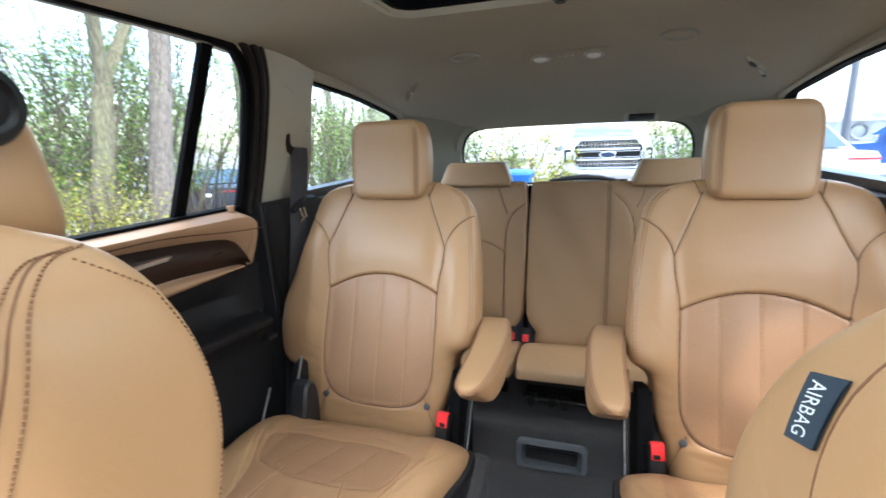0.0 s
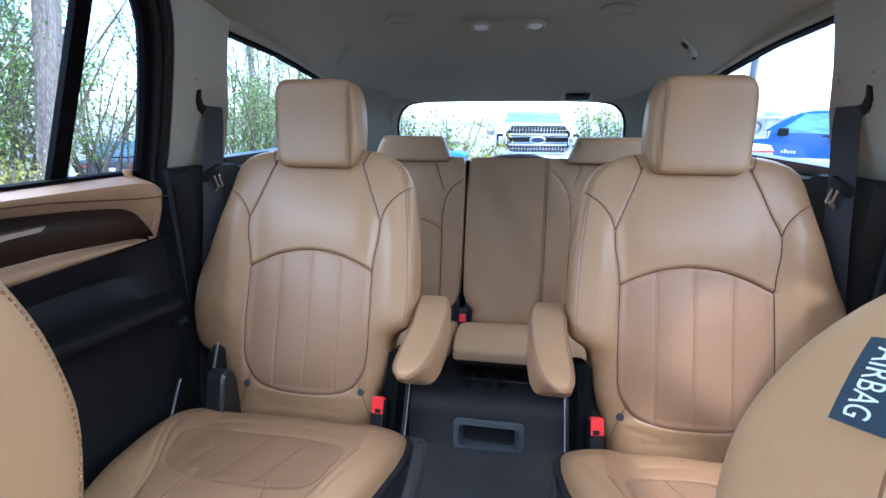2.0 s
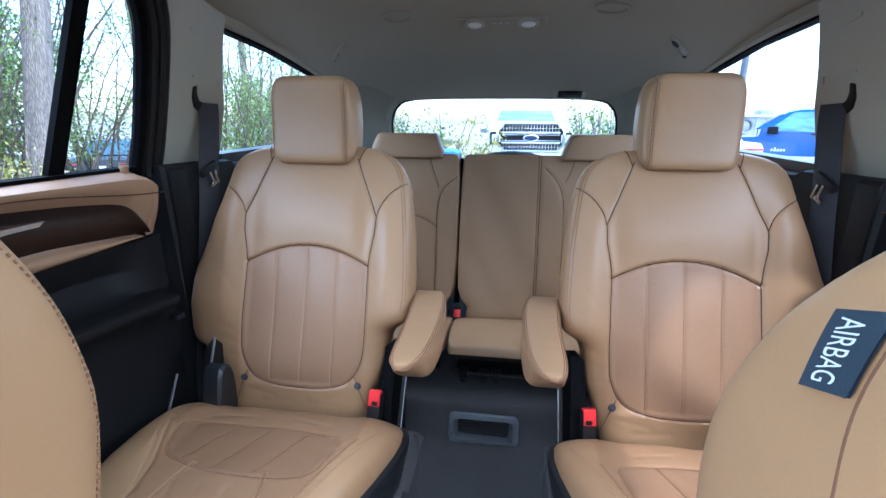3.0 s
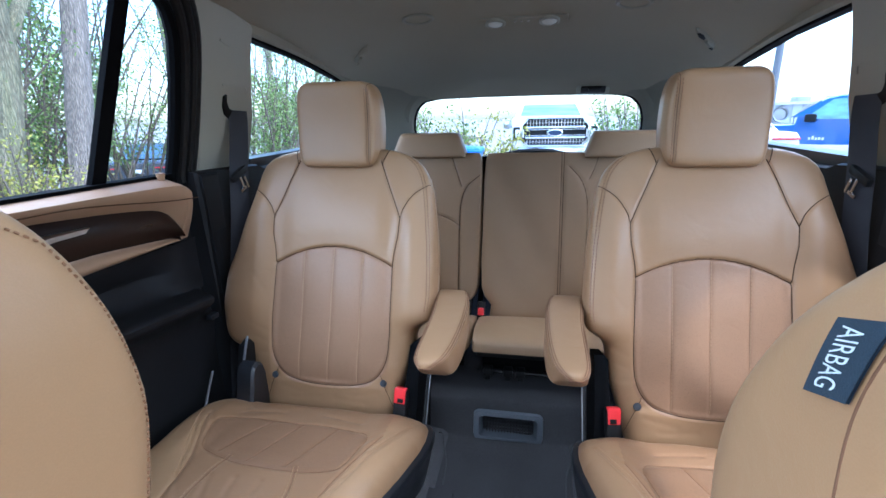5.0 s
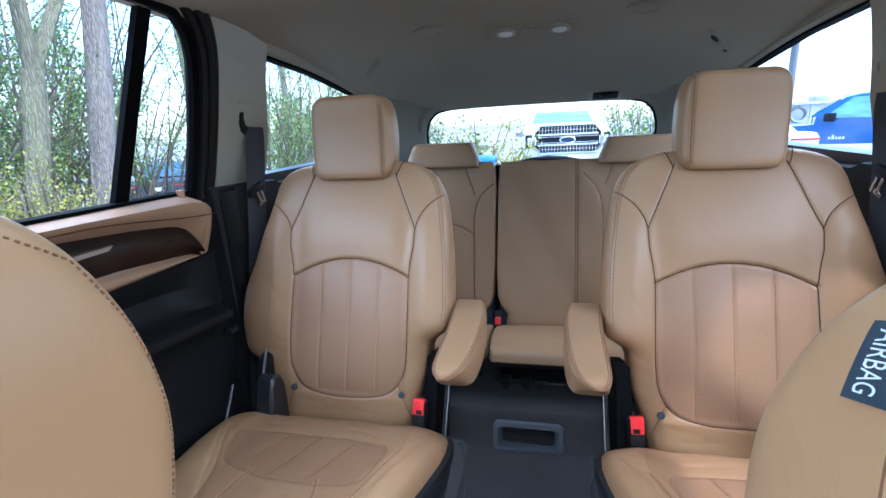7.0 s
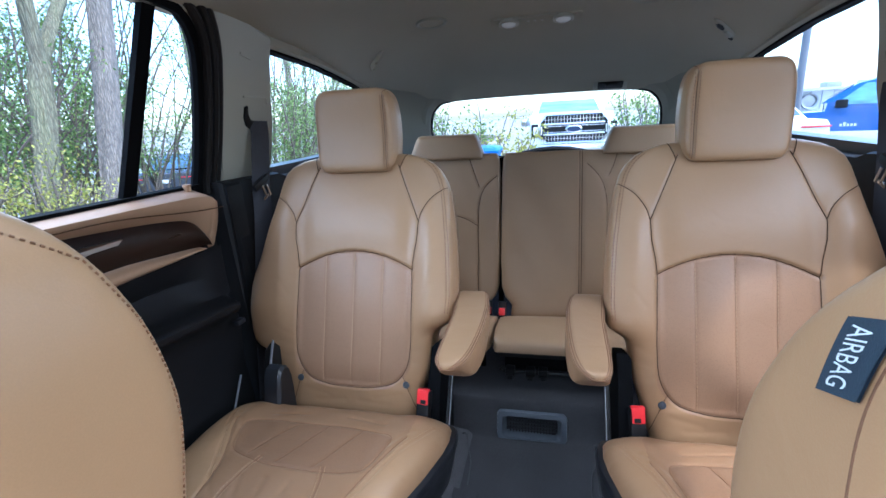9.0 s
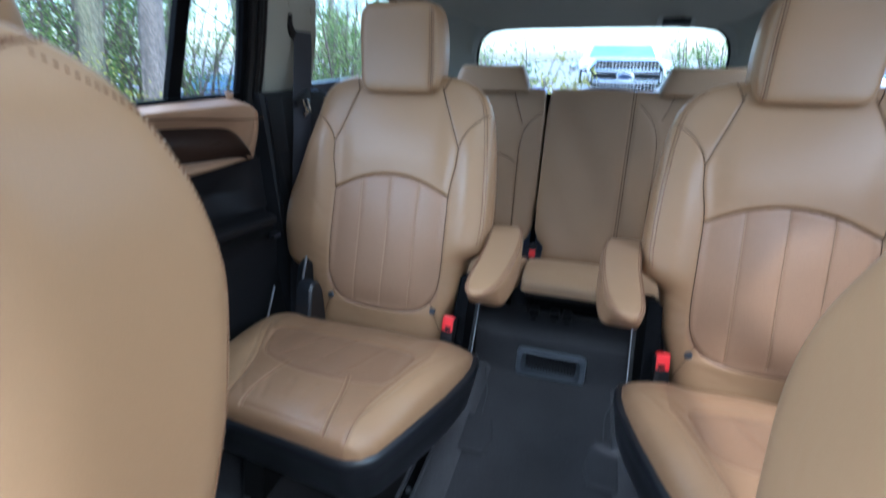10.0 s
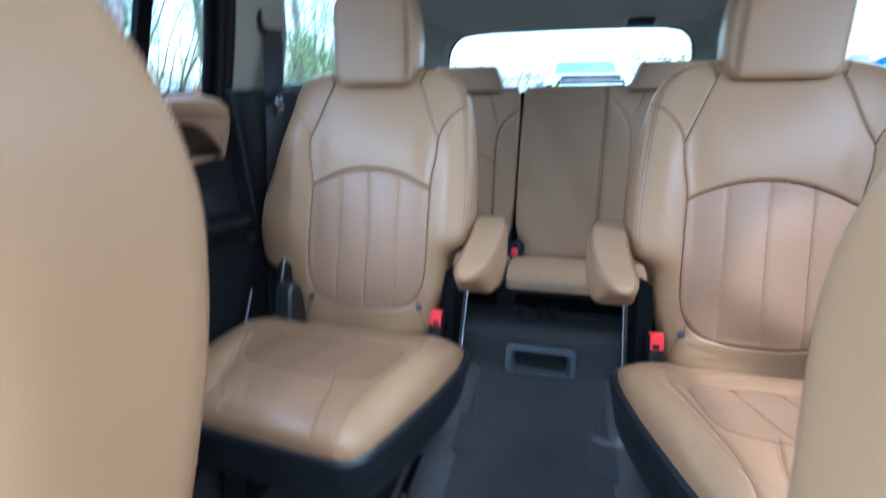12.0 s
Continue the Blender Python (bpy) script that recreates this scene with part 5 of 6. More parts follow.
    pts = [(s * 0.695, 1.368, 0.944), (s * 0.692, 1.360, 0.90), (s * 0.689, 1.332, 0.80), (s * 0.690, 1.315, 0.70), (s * 0.694, 1.285, 0.55), (s * 0.695, 1.255, 0.42), (s * 0.695, 1.225, 0.28), (s * 0.695, 1.20, 0.12)]
    sh.tube(curve_through(pts, 30), 0.02, flat=(0.046, 0.0016, (s, 0.75, 0.0)))
    part("strap", sh, BELT, belt)
    sh = Shape()
    sh.box((s * 0.682, 1.318, 0.790), (0.012, 0.066, 0.018), 0.005, pose(0, 0, 0, 22))
    tongue = part("tongue", sh, BLACK, belt, "black tongue grip")
    sh = Shape()
    for k in (-0.009, 0.009):
        sh.box((s * 0.676, 1.328 + k, 0.768), (0.003, 0.008, 0.032), 0.001, pose(0, 0, 0, 22))
    sh.box((s * 0.676, 1.322, 0.752), (0.003, 0.026, 0.008), 0.001, pose(0, 0, 0, 22))
    part("blade", sh, CHROME, tongue, "bright steel blade")
    sh = Shape()
    sh.box((s * 0.700, 1.165, 0.468), (0.018, 0.028, 0.013), 0.004)
    part("guide", sh, PAN_GREY, belt, "grey guide clip")
    sh = Shape()
    sh.tube(curve_through([(s * 0.67, 1.10, 0.36), (s * 0.668, 1.06, 0.30), (s * 0.66, 1.02, 0.25), (s * 0.655, 0.99, 0.16)], 12), 0.0028, 6)
    part("anchor_cable", sh, STEEL, belt, "thin steel anchor")


def on_roof(x, y, drop=0.0):
    z = roof_z(x, y)
    nx, ny = (roof_z(x + 0.01, y) - z) / 0.01, (roof_z(x, y + 0.01) - z) / 0.01
    n = Vector((nx, ny, -1)).normalized()
    q = n.to_track_quat("Z", "Y").to_matrix().to_4x4()
    return Matrix.Translation(Vector((x, y, z)) + n * drop) @ q


for x, y in ((-0.302, 1.725), (0.298, 1.695)):
    sp = thing("ceiling_speaker", "round cloth-covered speaker bezel in the headliner", "speaker", "ceiling speakers")
    sh = Shape()
    sh.lathe([(0.046, -0.004), (0.048, 0.003), (0.044, 0.006), (0.038, 0.004), (0.036, -0.001)], on_roof(x, y), 40)
    part("bezel", sh, BEZEL, sp)
    sh = Shape()
    sh.lathe([(0.0, -0.003), (0.037, -0.003), (0.037, 0.0015), (0.0, 0.0025)], on_roof(x, y), 40)
    part("grille", sh, HEADLINER, sp, "grey cloth grille")
lamp = thing("reading_lamp", "pale grey twin reading lamp panel in the headliner", "reading lamp")
sh = Shape()
m = on_roof(0.002, 1.80)
pl = [(x, y) for x, y in round_rect(0.135, -0.028, 0.028, 0.014)]
sh.prism(pl, lambda a, b, d: m @ Vector((a, b, d - 0.002)), 0.008, 0.004)
part("panel", sh, HEADLINER, lamp)
for x in (-0.078, 0.082):
    sh = Shape()
    mm = on_roof(x, 1.80)
    sh.lathe([(0.030, 0.004), (0.031, 0.012), (0.026, 0.014), (0.022, 0.008)], mm, 30)
    lb = part("lamp_ring", sh, TRIM_GREY, lamp)
    sh = Shape()
    sh.lathe([(0.0, 0.004), (0.023, 0.004), (0.021, 0.013), (0.012, 0.017), (0.0, 0.018)], mm, 26)
    part("lens", sh, LENS, lb, "clear lamp lens")
for x in (-0.02, 0.0, 0.02):
    sh = Shape()
    sh.lathe([(0, 0.004), (0.005, 0.004), (0.004, 0.008), (0, 0.008)], on_roof(x, 1.80), 12)
    part("switch", sh, TRIM_GREY, lamp)
for s in (-1, 1):
    hk = thing("coat_hook", "small folding coat hook with dark recess in the headliner", "coat hook", "coat hooks")

    def along_hook(t, drop, s=s):
        x, y = s * (0.508 + 0.07 * t), 1.845 + 0.08 * t
        return Vector((x, y, roof_z(x, y) - drop))
    sh = Shape()
    sh.tube([along_hook(t, 0.002) for t in np.linspace(-0.1, 1.1, 8)], [0.003, 0.008, 0.010, 0.009, 0.009, 0.010, 0.008, 0.003], 10)
    part("base", sh, HEADLINER, hk)
    sh = Shape()
    sh.tube([along_hook(t, 0.010) for t in (0.05, 0.2, 0.4)], [0.004, 0.007, 0.005], 8)
    part("recess", sh, BLACK if s > 0 else HEADLINER, hk, "dark slot" if s > 0 else "")
    sh = Shape()
    sh.tube([along_hook(t, 0.012) for t in (0.55, 0.75, 0.95)], [0.005, 0.008, 0.006], 8)
    part("hook", sh, BEZEL if s > 0 else HEADLINER, hk)
    sh = Shape()
    sh.tube([along_hook(t, 0.017) for t in (0.86, 0.98)], [0.005, 0.004], 8)
    part("hook_tip", sh, BLACK if s > 0 else HEADLINER, hk)

# ---- front seats ----
class Section:
    """A front backrest by level sections: rounded boxes that lean, taper and close at the shoulder."""

    def __init__(self, s, rear, xin, power=3.6):
        self.s, self.rear, self.xin, self.p = s, np.array(rear, float), np.array(xin, float), power

    def ring(self, z, n=72):
        yr = np.interp(z, self.rear[:, 0], self.rear[:, 1])
        dep = np.interp(z, self.rear[:, 0], self.rear[:, 2])
        xi = np.interp(z, self.xin[:, 0], self.xin[:, 1])
        xo = 0.66 + (0.17 - xi) * 0.9
        cx, hw = (xi + xo) / 2, (xo - xi) / 2
        out = []
        for k in range(n):
            a = k / n * math.tau
            c, d = math.cos(a), math.sin(a)
            e = 8.0 if d > 0 else self.p
            px = -abs(c) ** (2 / e) * math.copysign(1, c)
            py = abs(d) ** (2 / e) * math.copysign(1, d)
            out.append((self.s * (cx + hw * px), yr - dep / 2 + dep / 2 * py, z))
        return out

    def side_point(self, y, z, off=0.0):
        """The point of the aisle flank at that y and height."""
        yr = np.interp(z, self.rear[:, 0], self.rear[:, 1])
        dep = np.interp(z, self.rear[:, 0], self.rear[:, 2])
        xi = np.interp(z, self.xin[:, 0], self.xin[:, 1])
        xo = 0.66 + (0.17 - xi) * 0.9
        t = np.clip((y - (yr - dep / 2)) / (dep / 2), -0.999, 0.999)
        e = 8.0 if t > 0 else self.p
        px = (1 - abs(t) ** e) ** (1 / e)
        return Vector((self.s * ((xi + xo) / 2 - (xo - xi) / 2 * px - off), y, z))


def smooth_table(keys, n=60):
    return [tuple(p) for p in curve_through(keys, n)]


def front_seat(name, s, rear, xin, label, seam_keys, top, stitched):
    seat = thing(name, label, "car seat", "front seats")
    sec = Section(s, smooth_table(rear), smooth_table(xin))
    sh = Shape()
    zs = list(np.linspace(0.30, 0.86, 50)) + list(0.86 + (top - 0.86) * np.sin(np.linspace(0.05, 1, 26) * math.pi / 2))
    sh.loft([sec.ring(float(z), 120) for z in zs])
    back = part("backrest", sh, TAN, seat, angle=70)
    seam = [np.array(p) for p in curve_through(seam_keys, 60)]
    sh = Shape()
    sh.tube([sec.side_point(p[0], p[1], -0.0004) for p in seam], 0.0009, 6)
    part("seam", sh, THREAD_BROWN, back, "sewn seam groove")
    if not stitched:
        return seat, sec, back
    st = Shape()
    for off in (-0.0070, 0.0070):
        pts = [sec.side_point(p[0] + off, p[1], 0.0010) for p in curve_through(seam_keys, 320)]
        for a in range(0, len(pts) - 3, 5):
            st.tube(pts[a:a + 4], 0.0008, 5)
    tagged(part("stitching", st, THREAD_MID, back, "double row of brown thread"), kind="stuff")
    return seat, sec, back


# passenger-side chair: rear line (z, y, depth) and aisle flank (z, x)
rear_l = [(0.28, 0.288, 0.20), (0.36, 0.329, 0.20), (0.44, 0.369, 0.20), (0.56, 0.430, 0.20), (0.66, 0.477, 0.19), (0.74, 0.497, 0.18), (0.78, 0.496, 0.17), (0.82, 0.487, 0.155), (0.86, 0.470, 0.14), (0.89, 0.447, 0.12), (0.905, 0.420, 0.095), (0.917, 0.398, 0.05)]
xin_l = [(0.28, 0.178), (0.5, 0.178), (0.7, 0.179), (0.78, 0.181), (0.83, 0.186), (0.87, 0.196), (0.895, 0.214), (0.908, 0.232), (0.917, 0.27)]
seat_l, sec_l, back_l = front_seat("passenger_seat", -1, rear_l, xin_l, "tan leather front passenger seat with stitched flank and headrest",
                                   [(0.4241, 0.8931), (0.4042, 0.8906), (0.3894, 0.8816), (0.3768, 0.8656), (0.3690, 0.8427), (0.3623, 0.8190), (0.3555, 0.7982), (0.3496, 0.7800), (0.3397, 0.7526), (0.3296, 0.7285), (0.3120, 0.690)], 0.917, True)
sh = Shape()
welt = [sec_l.side_point(np.interp(z, [q[0] for q in rear_l], [q[1] for q in rear_l]) - 0.003, z, 0.002) for z in np.linspace(0.34, 0.775, 40)]
sh.tube(welt, 0.0020, 6)
part("piping", sh, THREAD, back_l, "sewn rear piping")
st = Shape()
edge = [(np.interp(z, [q[0] for q in rear_l], [q[1] for q in rear_l]) - np.interp(z, [0.36, 0.70, 0.80, 0.86, 0.888], [0.024, 0.021, 0.016, 0.016, 0.030]), z) for z in np.linspace(0.36, 0.888, 6000)]
raw = [sec_l.side_point(y, z, 0.0006) for y, z in edge]
pts, run = [raw[0]], 0.0
for a, b in zip(raw[:-1], raw[1:]):
    run += (b - a).length
    if run > 0.0010:
        pts.append(b)
        run = 0.0
for a in range(0, len(pts) - 2, 4):
    st.tube([pts[a], pts[a + 1], pts[a + 2]], 0.0007, 5)
tagged(part("edge_stitching", st, THREAD_MID, back_l, "row of brown stitches along the edge"), kind="stuff")
sh = Shape()
sh.tube([sec_l.side_point(p[0], p[1], 0.0002) for p in curve_through([(0.3490, 0.7798), (0.3426, 0.7781), (0.3368, 0.7703), (0.3306, 0.7564), (0.3230, 0.738)], 20)], 0.0012, 6)
part("flank_seam", sh, SEAM, back_l)


def head_block(s, y0, label_parent):
    """Front headrest: a leaning rounded block with a round black adjuster on its aisle side."""
    rows = []
    for z in np.linspace(0.0, 1.0, 30):
        zz = 0.875 + 0.215 * z
        e = (1 - abs(2 * z - 1) ** 7) ** (1 / 7)
        yr = y0 + 0.088 - 0.16 * (zz - 0.88) - 0.25 * max(zz - 0.95, 0) ** 1.2
        dep = (0.125 - 0.03 * z) * max(e, 0.02)
        hw = 0.128 * max(e, 0.05)
        ring = []
        for k in range(64):
            a = k / 64 * math.tau
            c, d = math.cos(a), math.sin(a)
            ring.append((s * 0.425 + hw * abs(c) ** 0.5 * math.copysign(1, c), yr - dep / 2 + dep / 2 * abs(d) ** 0.55 * math.copysign(1, d), zz))
        rows.append(ring)
    sh = Shape()
    sh.loft(rows)
    hr = part("headrest", sh, TAN, label_parent, angle=70)
    sh = Shape()
    sh.lathe([(0.0, 0.0), (0.026, 0.0), (0.027, 0.004), (0.0245, 0.0085), (0.0195, 0.0095), (0.0175, 0.006), (0.0165, 0.0055), (0.012, 0.0075), (0.0, 0.0085)], Matrix.Translation((s * 0.2965, y0 + 0.022, 0.978)) @ pose(0, 0, 0, 0, -s * 90), 40)
    part("adjuster_button", sh, BLACK, hr, "round black adjuster button")
    for k in (-0.06, 0.06):
        sh = Shape()
        sh.tube([(s * 0.425 + k, y0 + 0.03, 0.84), (s * 0.425 + k, y0 + 0.03, 0.90)], 0.006, 8)
        part("post", sh, STEEL, hr)


head_block(-1, 0.418, seat_l)
# driver-side chair
rear_r = [(0.28, 0.474, 0.22), (0.36, 0.493, 0.22), (0.447, 0.511, 0.21), (0.57, 0.537, 0.20), (0.65, 0.558, 0.19), (0.70, 0.568, 0.185), (0.75, 0.562, 0.175), (0.80, 0.539, 0.16), (0.84, 0.511, 0.145), (0.875, 0.482, 0.125), (0.895, 0.458, 0.09), (0.91, 0.430, 0.05)]
xin_r = [(0.28, 0.158), (0.5, 0.159), (0.7, 0.162), (0.78, 0.167), (0.83, 0.174), (0.86, 0.186), (0.885, 0.200), (0.900, 0.220), (0.91, 0.26)]
seat_r, sec_r, back_r = front_seat("driver_seat", 1, rear_r, xin_r, "tan leather driver seat with a woven airbag tag in its flank",
                                   [(0.408, 0.50), (0.423, 0.60), (0.439, 0.70), (0.447, 0.76), (0.453, 0.807), (0.447, 0.855), (0.434, 0.880)], 0.91, False)
head_block(1, 0.44, seat_r)
# tag: woven label lying on the flank


def tag_at(a, b, off):
    """a across the tag (0..1), b along it upwards (0..1)."""
    y = (1 - a) * (0.4795 * (1 - b) + 0.478 * b) + a * (0.4550 * (1 - b) + 0.4530 * b)
    z = (1 - a) * (0.7970 * (1 - b) + 0.8330 * b) + a * (0.8060 * (1 - b) + 0.8420 * b)
    return sec_r.side_point(y, z, off)


sh = Shape()
for o in (0.0015, 0.0028):
    sh.grid(np.array([[tuple(tag_at(a, b, o)) for a in np.linspace(0, 1, 12)] for b in np.linspace(0, 1, 18)]))
tag = part("airbag_tag", sh, TAG_CLOTH, back_r, "slate blue woven tag with white letters")
txt = bpy.data.curves.new("letters", "FONT")
txt.body, txt.size, txt.align_x, txt.align_y, txt.extrude = "AIRBAG", 1.0, "CENTER", "CENTER", 0.0
tmp = bpy.data.objects.new("letters", txt)
scene.collection.objects.link(tmp)
bpy.context.view_layer.update()
flat = bpy.data.meshes.new_from_object(tmp)
bpy.data.objects.remove(tmp)
bm = bmesh.new()
bm.from_mesh(flat)
bmesh.ops.triangulate(bm, faces=bm.faces[:])
bmesh.ops.subdivide_edges(bm, edges=bm.edges[:], cuts=1)
xsz = max(abs(p.co.x) for p in bm.verts)
for p in bm.verts:
    # the word runs down the tag, its letters' feet towards the rear edge
    p.co = tag_at(0.43 + p.co.y * 0.66, 0.5 - p.co.x / xsz * 0.41, 0.0034)
me = bpy.data.meshes.new("letters")
bm.to_mesh(me)
bm.free()
me.materials.append(TAG_TEXT)
letters = new("letters", me)
letters.parent = tag
letters["label"] = "white woven letters"

# front cushions, plain, and the console end low between the seats
for s, seat, y1 in ((-1, seat_l, 0.33), (1, seat_r, 0.45)):
    def fat(u, v, d, s=s, y1=y1):
        return (s * 0.42 + u, y1 - 0.50 + v, 0.26 + d + 0 * u)
    part("cushion", Pad([(0, 0.20), (0.05, 0.24), (0.2, 0.25), (0.45, 0.25), (0.50, 0.24)], 0.10, 4.0, 5.0, plain_relief, fat).mesh(40, 40), TAN, seat)
    sh = Shape()
    sh.box((s * 0.42, y1 - 0.25, 0.16), (0.46, 0.46, 0.20), 0.03)
    part("seat_base", sh, BLACK, seat, "black plastic seat base")
    for k in (-0.17, 0.17):
        sh = Shape()
        sh.box((s * 0.42 + k, y1 - 0.25, 0.035), (0.05, 0.40, 0.07), 0.008)
        part("rail_foot", sh, BLACK, seat)
con = thing("console_end", "black centre console end with tan edge and blue-grey cap", "console")
sh = Shape()
sh.box((-0.16, 0.28, 0.115), (0.16, 0.22, 0.23), 0.02)
part("body", sh, BLACK, con)
sh = Shape()
sh.tube(curve_through([(-0.315, 0.395, 0.205), (-0.270, 0.398, 0.262), (-0.224, 0.400, 0.308), (-0.176, 0.400, 0.345), (-0.150, 0.398, 0.356)], 24), 0.0055, 10)
part("trim_edge", sh, TAN, con, "tan leather edge")
sh = Shape()
sh.prism([(-0.312, 0.02), (-0.115, 0.02), (-0.115, 0.315), (-0.150, 0.350), (-0.176, 0.341), (-0.224, 0.304), (-0.270, 0.258), (-0.312, 0.200)], lambda a, b, d: (a, 0.372 + d, b), 0.026, 0.004)
part("end_panel", sh, BLACK, con)
sh = Shape()
sh.lathe([(0, 0), (0.021, 0), (0.022, 0.003), (0.022, 0.040), (0.0195, 0.045), (0.012, 0.043), (0, 0.042)], Matrix.Translation((-0.130, 0.402, 0.308)) @ pose(0, 0, 0, -14, 8), 28)
part("cap", sh, BLUE_GREY, con, "blue-grey satin cap")

# ---- outside: trees, shrubs, parked vehicles, building ----
rng = np.random.default_rng(7)


def leaves(centers, count, spread, size, rng, squash=0.8):
    """Many small folded leaves scattered round twig ends."""
    c = centers[rng.integers(0, len(centers), count)]
    pos = c + rng.normal(0, 1, (count, 3)) * np.array((spread, spread, spread * squash))
    d = rng.normal(0, 1, (count, 3))
    d /= np.linalg.norm(d, axis=1)[:, None]
    e = np.cross(d, rng.normal(0, 1, (count, 3)))
    e /= np.linalg.norm(e, axis=1)[:, None] + 1e-9
    L = size * rng.uniform(0.6, 1.3, (count, 1))
    v = np.stack([pos, pos + d * L * 0.5 + e * L * 0.28, pos + d * L, pos + d * L * 0.5 - e * L * 0.28], 1).reshape(-1, 3)
    f = [(4 * i, 4 * i + 1, 4 * i + 2, 4 * i + 3) for i in range(count)]
    me = bpy.data.meshes.new("leaves")
    me.from_pydata(v.tolist(), [], f)
    return me


def branch_path(p, d, length, bend, rng, n=7):
    pts = [np.array(p, float)]
    d = np.array(d, float) / np.linalg.norm(d)
    for _ in range(n):
        d = d + rng.normal(0, bend, 3)
        d /= np.linalg.norm(d)
        pts.append(pts[-1] + d * length / n)
    return pts


def shrub(at, height, radius, mat, leaf_n, leaf_size, label, stems=14, group="shrubs"):
    th = thing("shrub", label, "shrub", group)
    sh = Shape()
    ends = []
    for k in range(stems):
        a = rng.uniform(0, math.tau)
        r = rng.uniform(0, 0.35) * radius
        p = (at[0] + r * math.cos(a), at[1] + r * math.sin(a), at[2])
        d = (math.cos(a) * rng.uniform(0.1, 0.55), math.sin(a) * rng.uniform(0.1, 0.55), 1)
        path = branch_path(p, d, height * rng.uniform(0.7, 1.1), 0.10, rng)
        sh.tube(path, [0.016 * (1 - i / 9) + 0.003 for i in range(8)], 5)
        ends += path[2:]
        for j in range(4):
            b = branch_path(path[rng.integers(2, 7)], rng.normal(0, 1, 3) + np.array((0, 0, 0.8)), radius * rng.uniform(0.4, 0.8), 0.16, rng, 5)
            sh.tube(b, [0.006, 0.005, 0.005, 0.004, 0.003, 0.002], 4)
            ends += b[1:]
    part("stems", sh, TWIG, th, "thin bare grey-brown stems", smooth=False)
    me = leaves(np.array(ends), leaf_n, 0.10, leaf_size, rng)
    me.materials.append(mat)
    ob = new("foliage", me)
    ob.parent = th
    return th


def tree(name, at, height, radius, lean, mat, label, fork=None, twigs=16, leaf_n=2600, knot=False):
    th = thing(name, label, "tree", "roadside trees")
    sh = Shape()
    ends = []

    def limb(p, d, length, r0, r1, bend, n=10, ring=56):
        """A limb with furrowed bark: ridges that run up the stem and wander."""
        path = branch_path(p, d, length, bend, rng, n)
        fine = curve_through(path, 110)
        seed = rng.uniform(0, 50)
        rows = []
        for i, q in enumerate(fine):
            t = i / 109
            r = r0 + (r1 - r0) * t ** 0.8
            row = []
            for k in range(ring):
                a = k / ring * math.tau
                f = noise.noise(Vector((math.cos(a) * 5.5 + seed, math.sin(a) * 5.5, t * length * 2.2)))
                f2 = noise.noise(Vector((math.cos(a) * 1.2, math.sin(a) * 1.2 + seed, t * length * 0.9)))
                rr = r * (1 + 0.24 * (abs(f) - 0.25) + 0.08 * f2)
                row.append((q[0] + rr * math.cos(a), q[1] + rr * math.sin(a), q[2]))
            rows.append(row)
        sh.grid(np.array(rows), close_u=True)
        return path
    base = (at[0], at[1], at[2] - 0.1)
    if fork:
        trunk = limb(base, lean, fork, radius * 1.15, radius, 0.005)
        tops = []
        for dx, dy in ((0.05, -0.26), (-0.05, 0.42)):
            tops.append(limb(trunk[-1], (lean[0] + dx, lean[1] + dy, 1), height - fork, radius * 0.75, radius * 0.3, 0.03))
    else:
        trunk = limb(base, lean, height, radius * 1.12, radius * 0.55, 0.005, 14)
        tops = [trunk]
    # flare at the foot
    sh.tube([base, (base[0], base[1], base[2] + 0.45)], [radius * 1.45, radius * 0.98], 16)
    if knot:
        k = Vector(trunk[5] * 0.6 + trunk[6] * 0.4)
        sh.lathe([(0.0, 0.0), (0.075, 0.0), (0.068, 0.045), (0.042, 0.062), (0.028, 0.040), (0, 0.036)], Matrix.Translation(k + Vector((radius * 0.6, -radius * 0.3, 0))) @ pose(0, 0, 0, 0, 80, -35), 14)
    for path in tops:
        for _ in range(twigs):
            p = path[rng.integers(len(path) // 2, len(path))]
            b = branch_path(p, rng.normal(0, 1, 3) * np.array((1, 1, 0.5)) + np.array((0, 0, 0.3)), rng.uniform(0.8, 2.4), 0.12, rng, 8)
            sh.tube(b, [0.035 * (1 - i / 9) + 0.004 for i in range(9)], 6)
            for _ in range(4):
                q = branch_path(b[rng.integers(2, 8)], rng.normal(0, 1, 3), rng.uniform(0.4, 1.0), 0.15, rng, 5)
                sh.tube(q, [0.010, 0.008, 0.006, 0.005, 0.004, 0.002], 4)
                ends += q[2:]
    part("trunk", sh, mat, th, angle=60)
    if leaf_n:
        me = leaves(np.array(ends), leaf_n, 0.12, 0.032, rng)
        me.materials.append(LEAF_GREEN)
        ob = new("crown", me)
        ob.parent = th
    return th


V = GROUND + 0.1
tree("tree", (-4.5, 4.09, V), 9, 0.118, (0.0, 0.18, 1), BARK, "tall grey-barked tree with a cut knot on its trunk", knot=True)
tree("tree", (-4.55, 3.42, V), 9, 0.088, (0.0, 0.21, 1), MOSS_BARK, "forked tree with mossy green bark", fork=2.15)
tree("tree", (-5.6, 3.25, V), 9, 0.17, (0, 0.0, 1), MOSS_BARK, "tall mossy tree among shrubs")
tree("tree", (-4.6, 2.55, V), 9, 0.17, (0, 0.0, 1), BARK, "tall slim grey-barked tree")
tree("tree", (-8.5, 10.5, V), 9, 0.10, (0, 0.0, 1), BARK, "slim bare tree in the thicket")
tree("tree", (-7.4, 13.0, V), 9, 0.10, (0.02, 0.0, 1), BARK, "slim bare tree in the thicket")
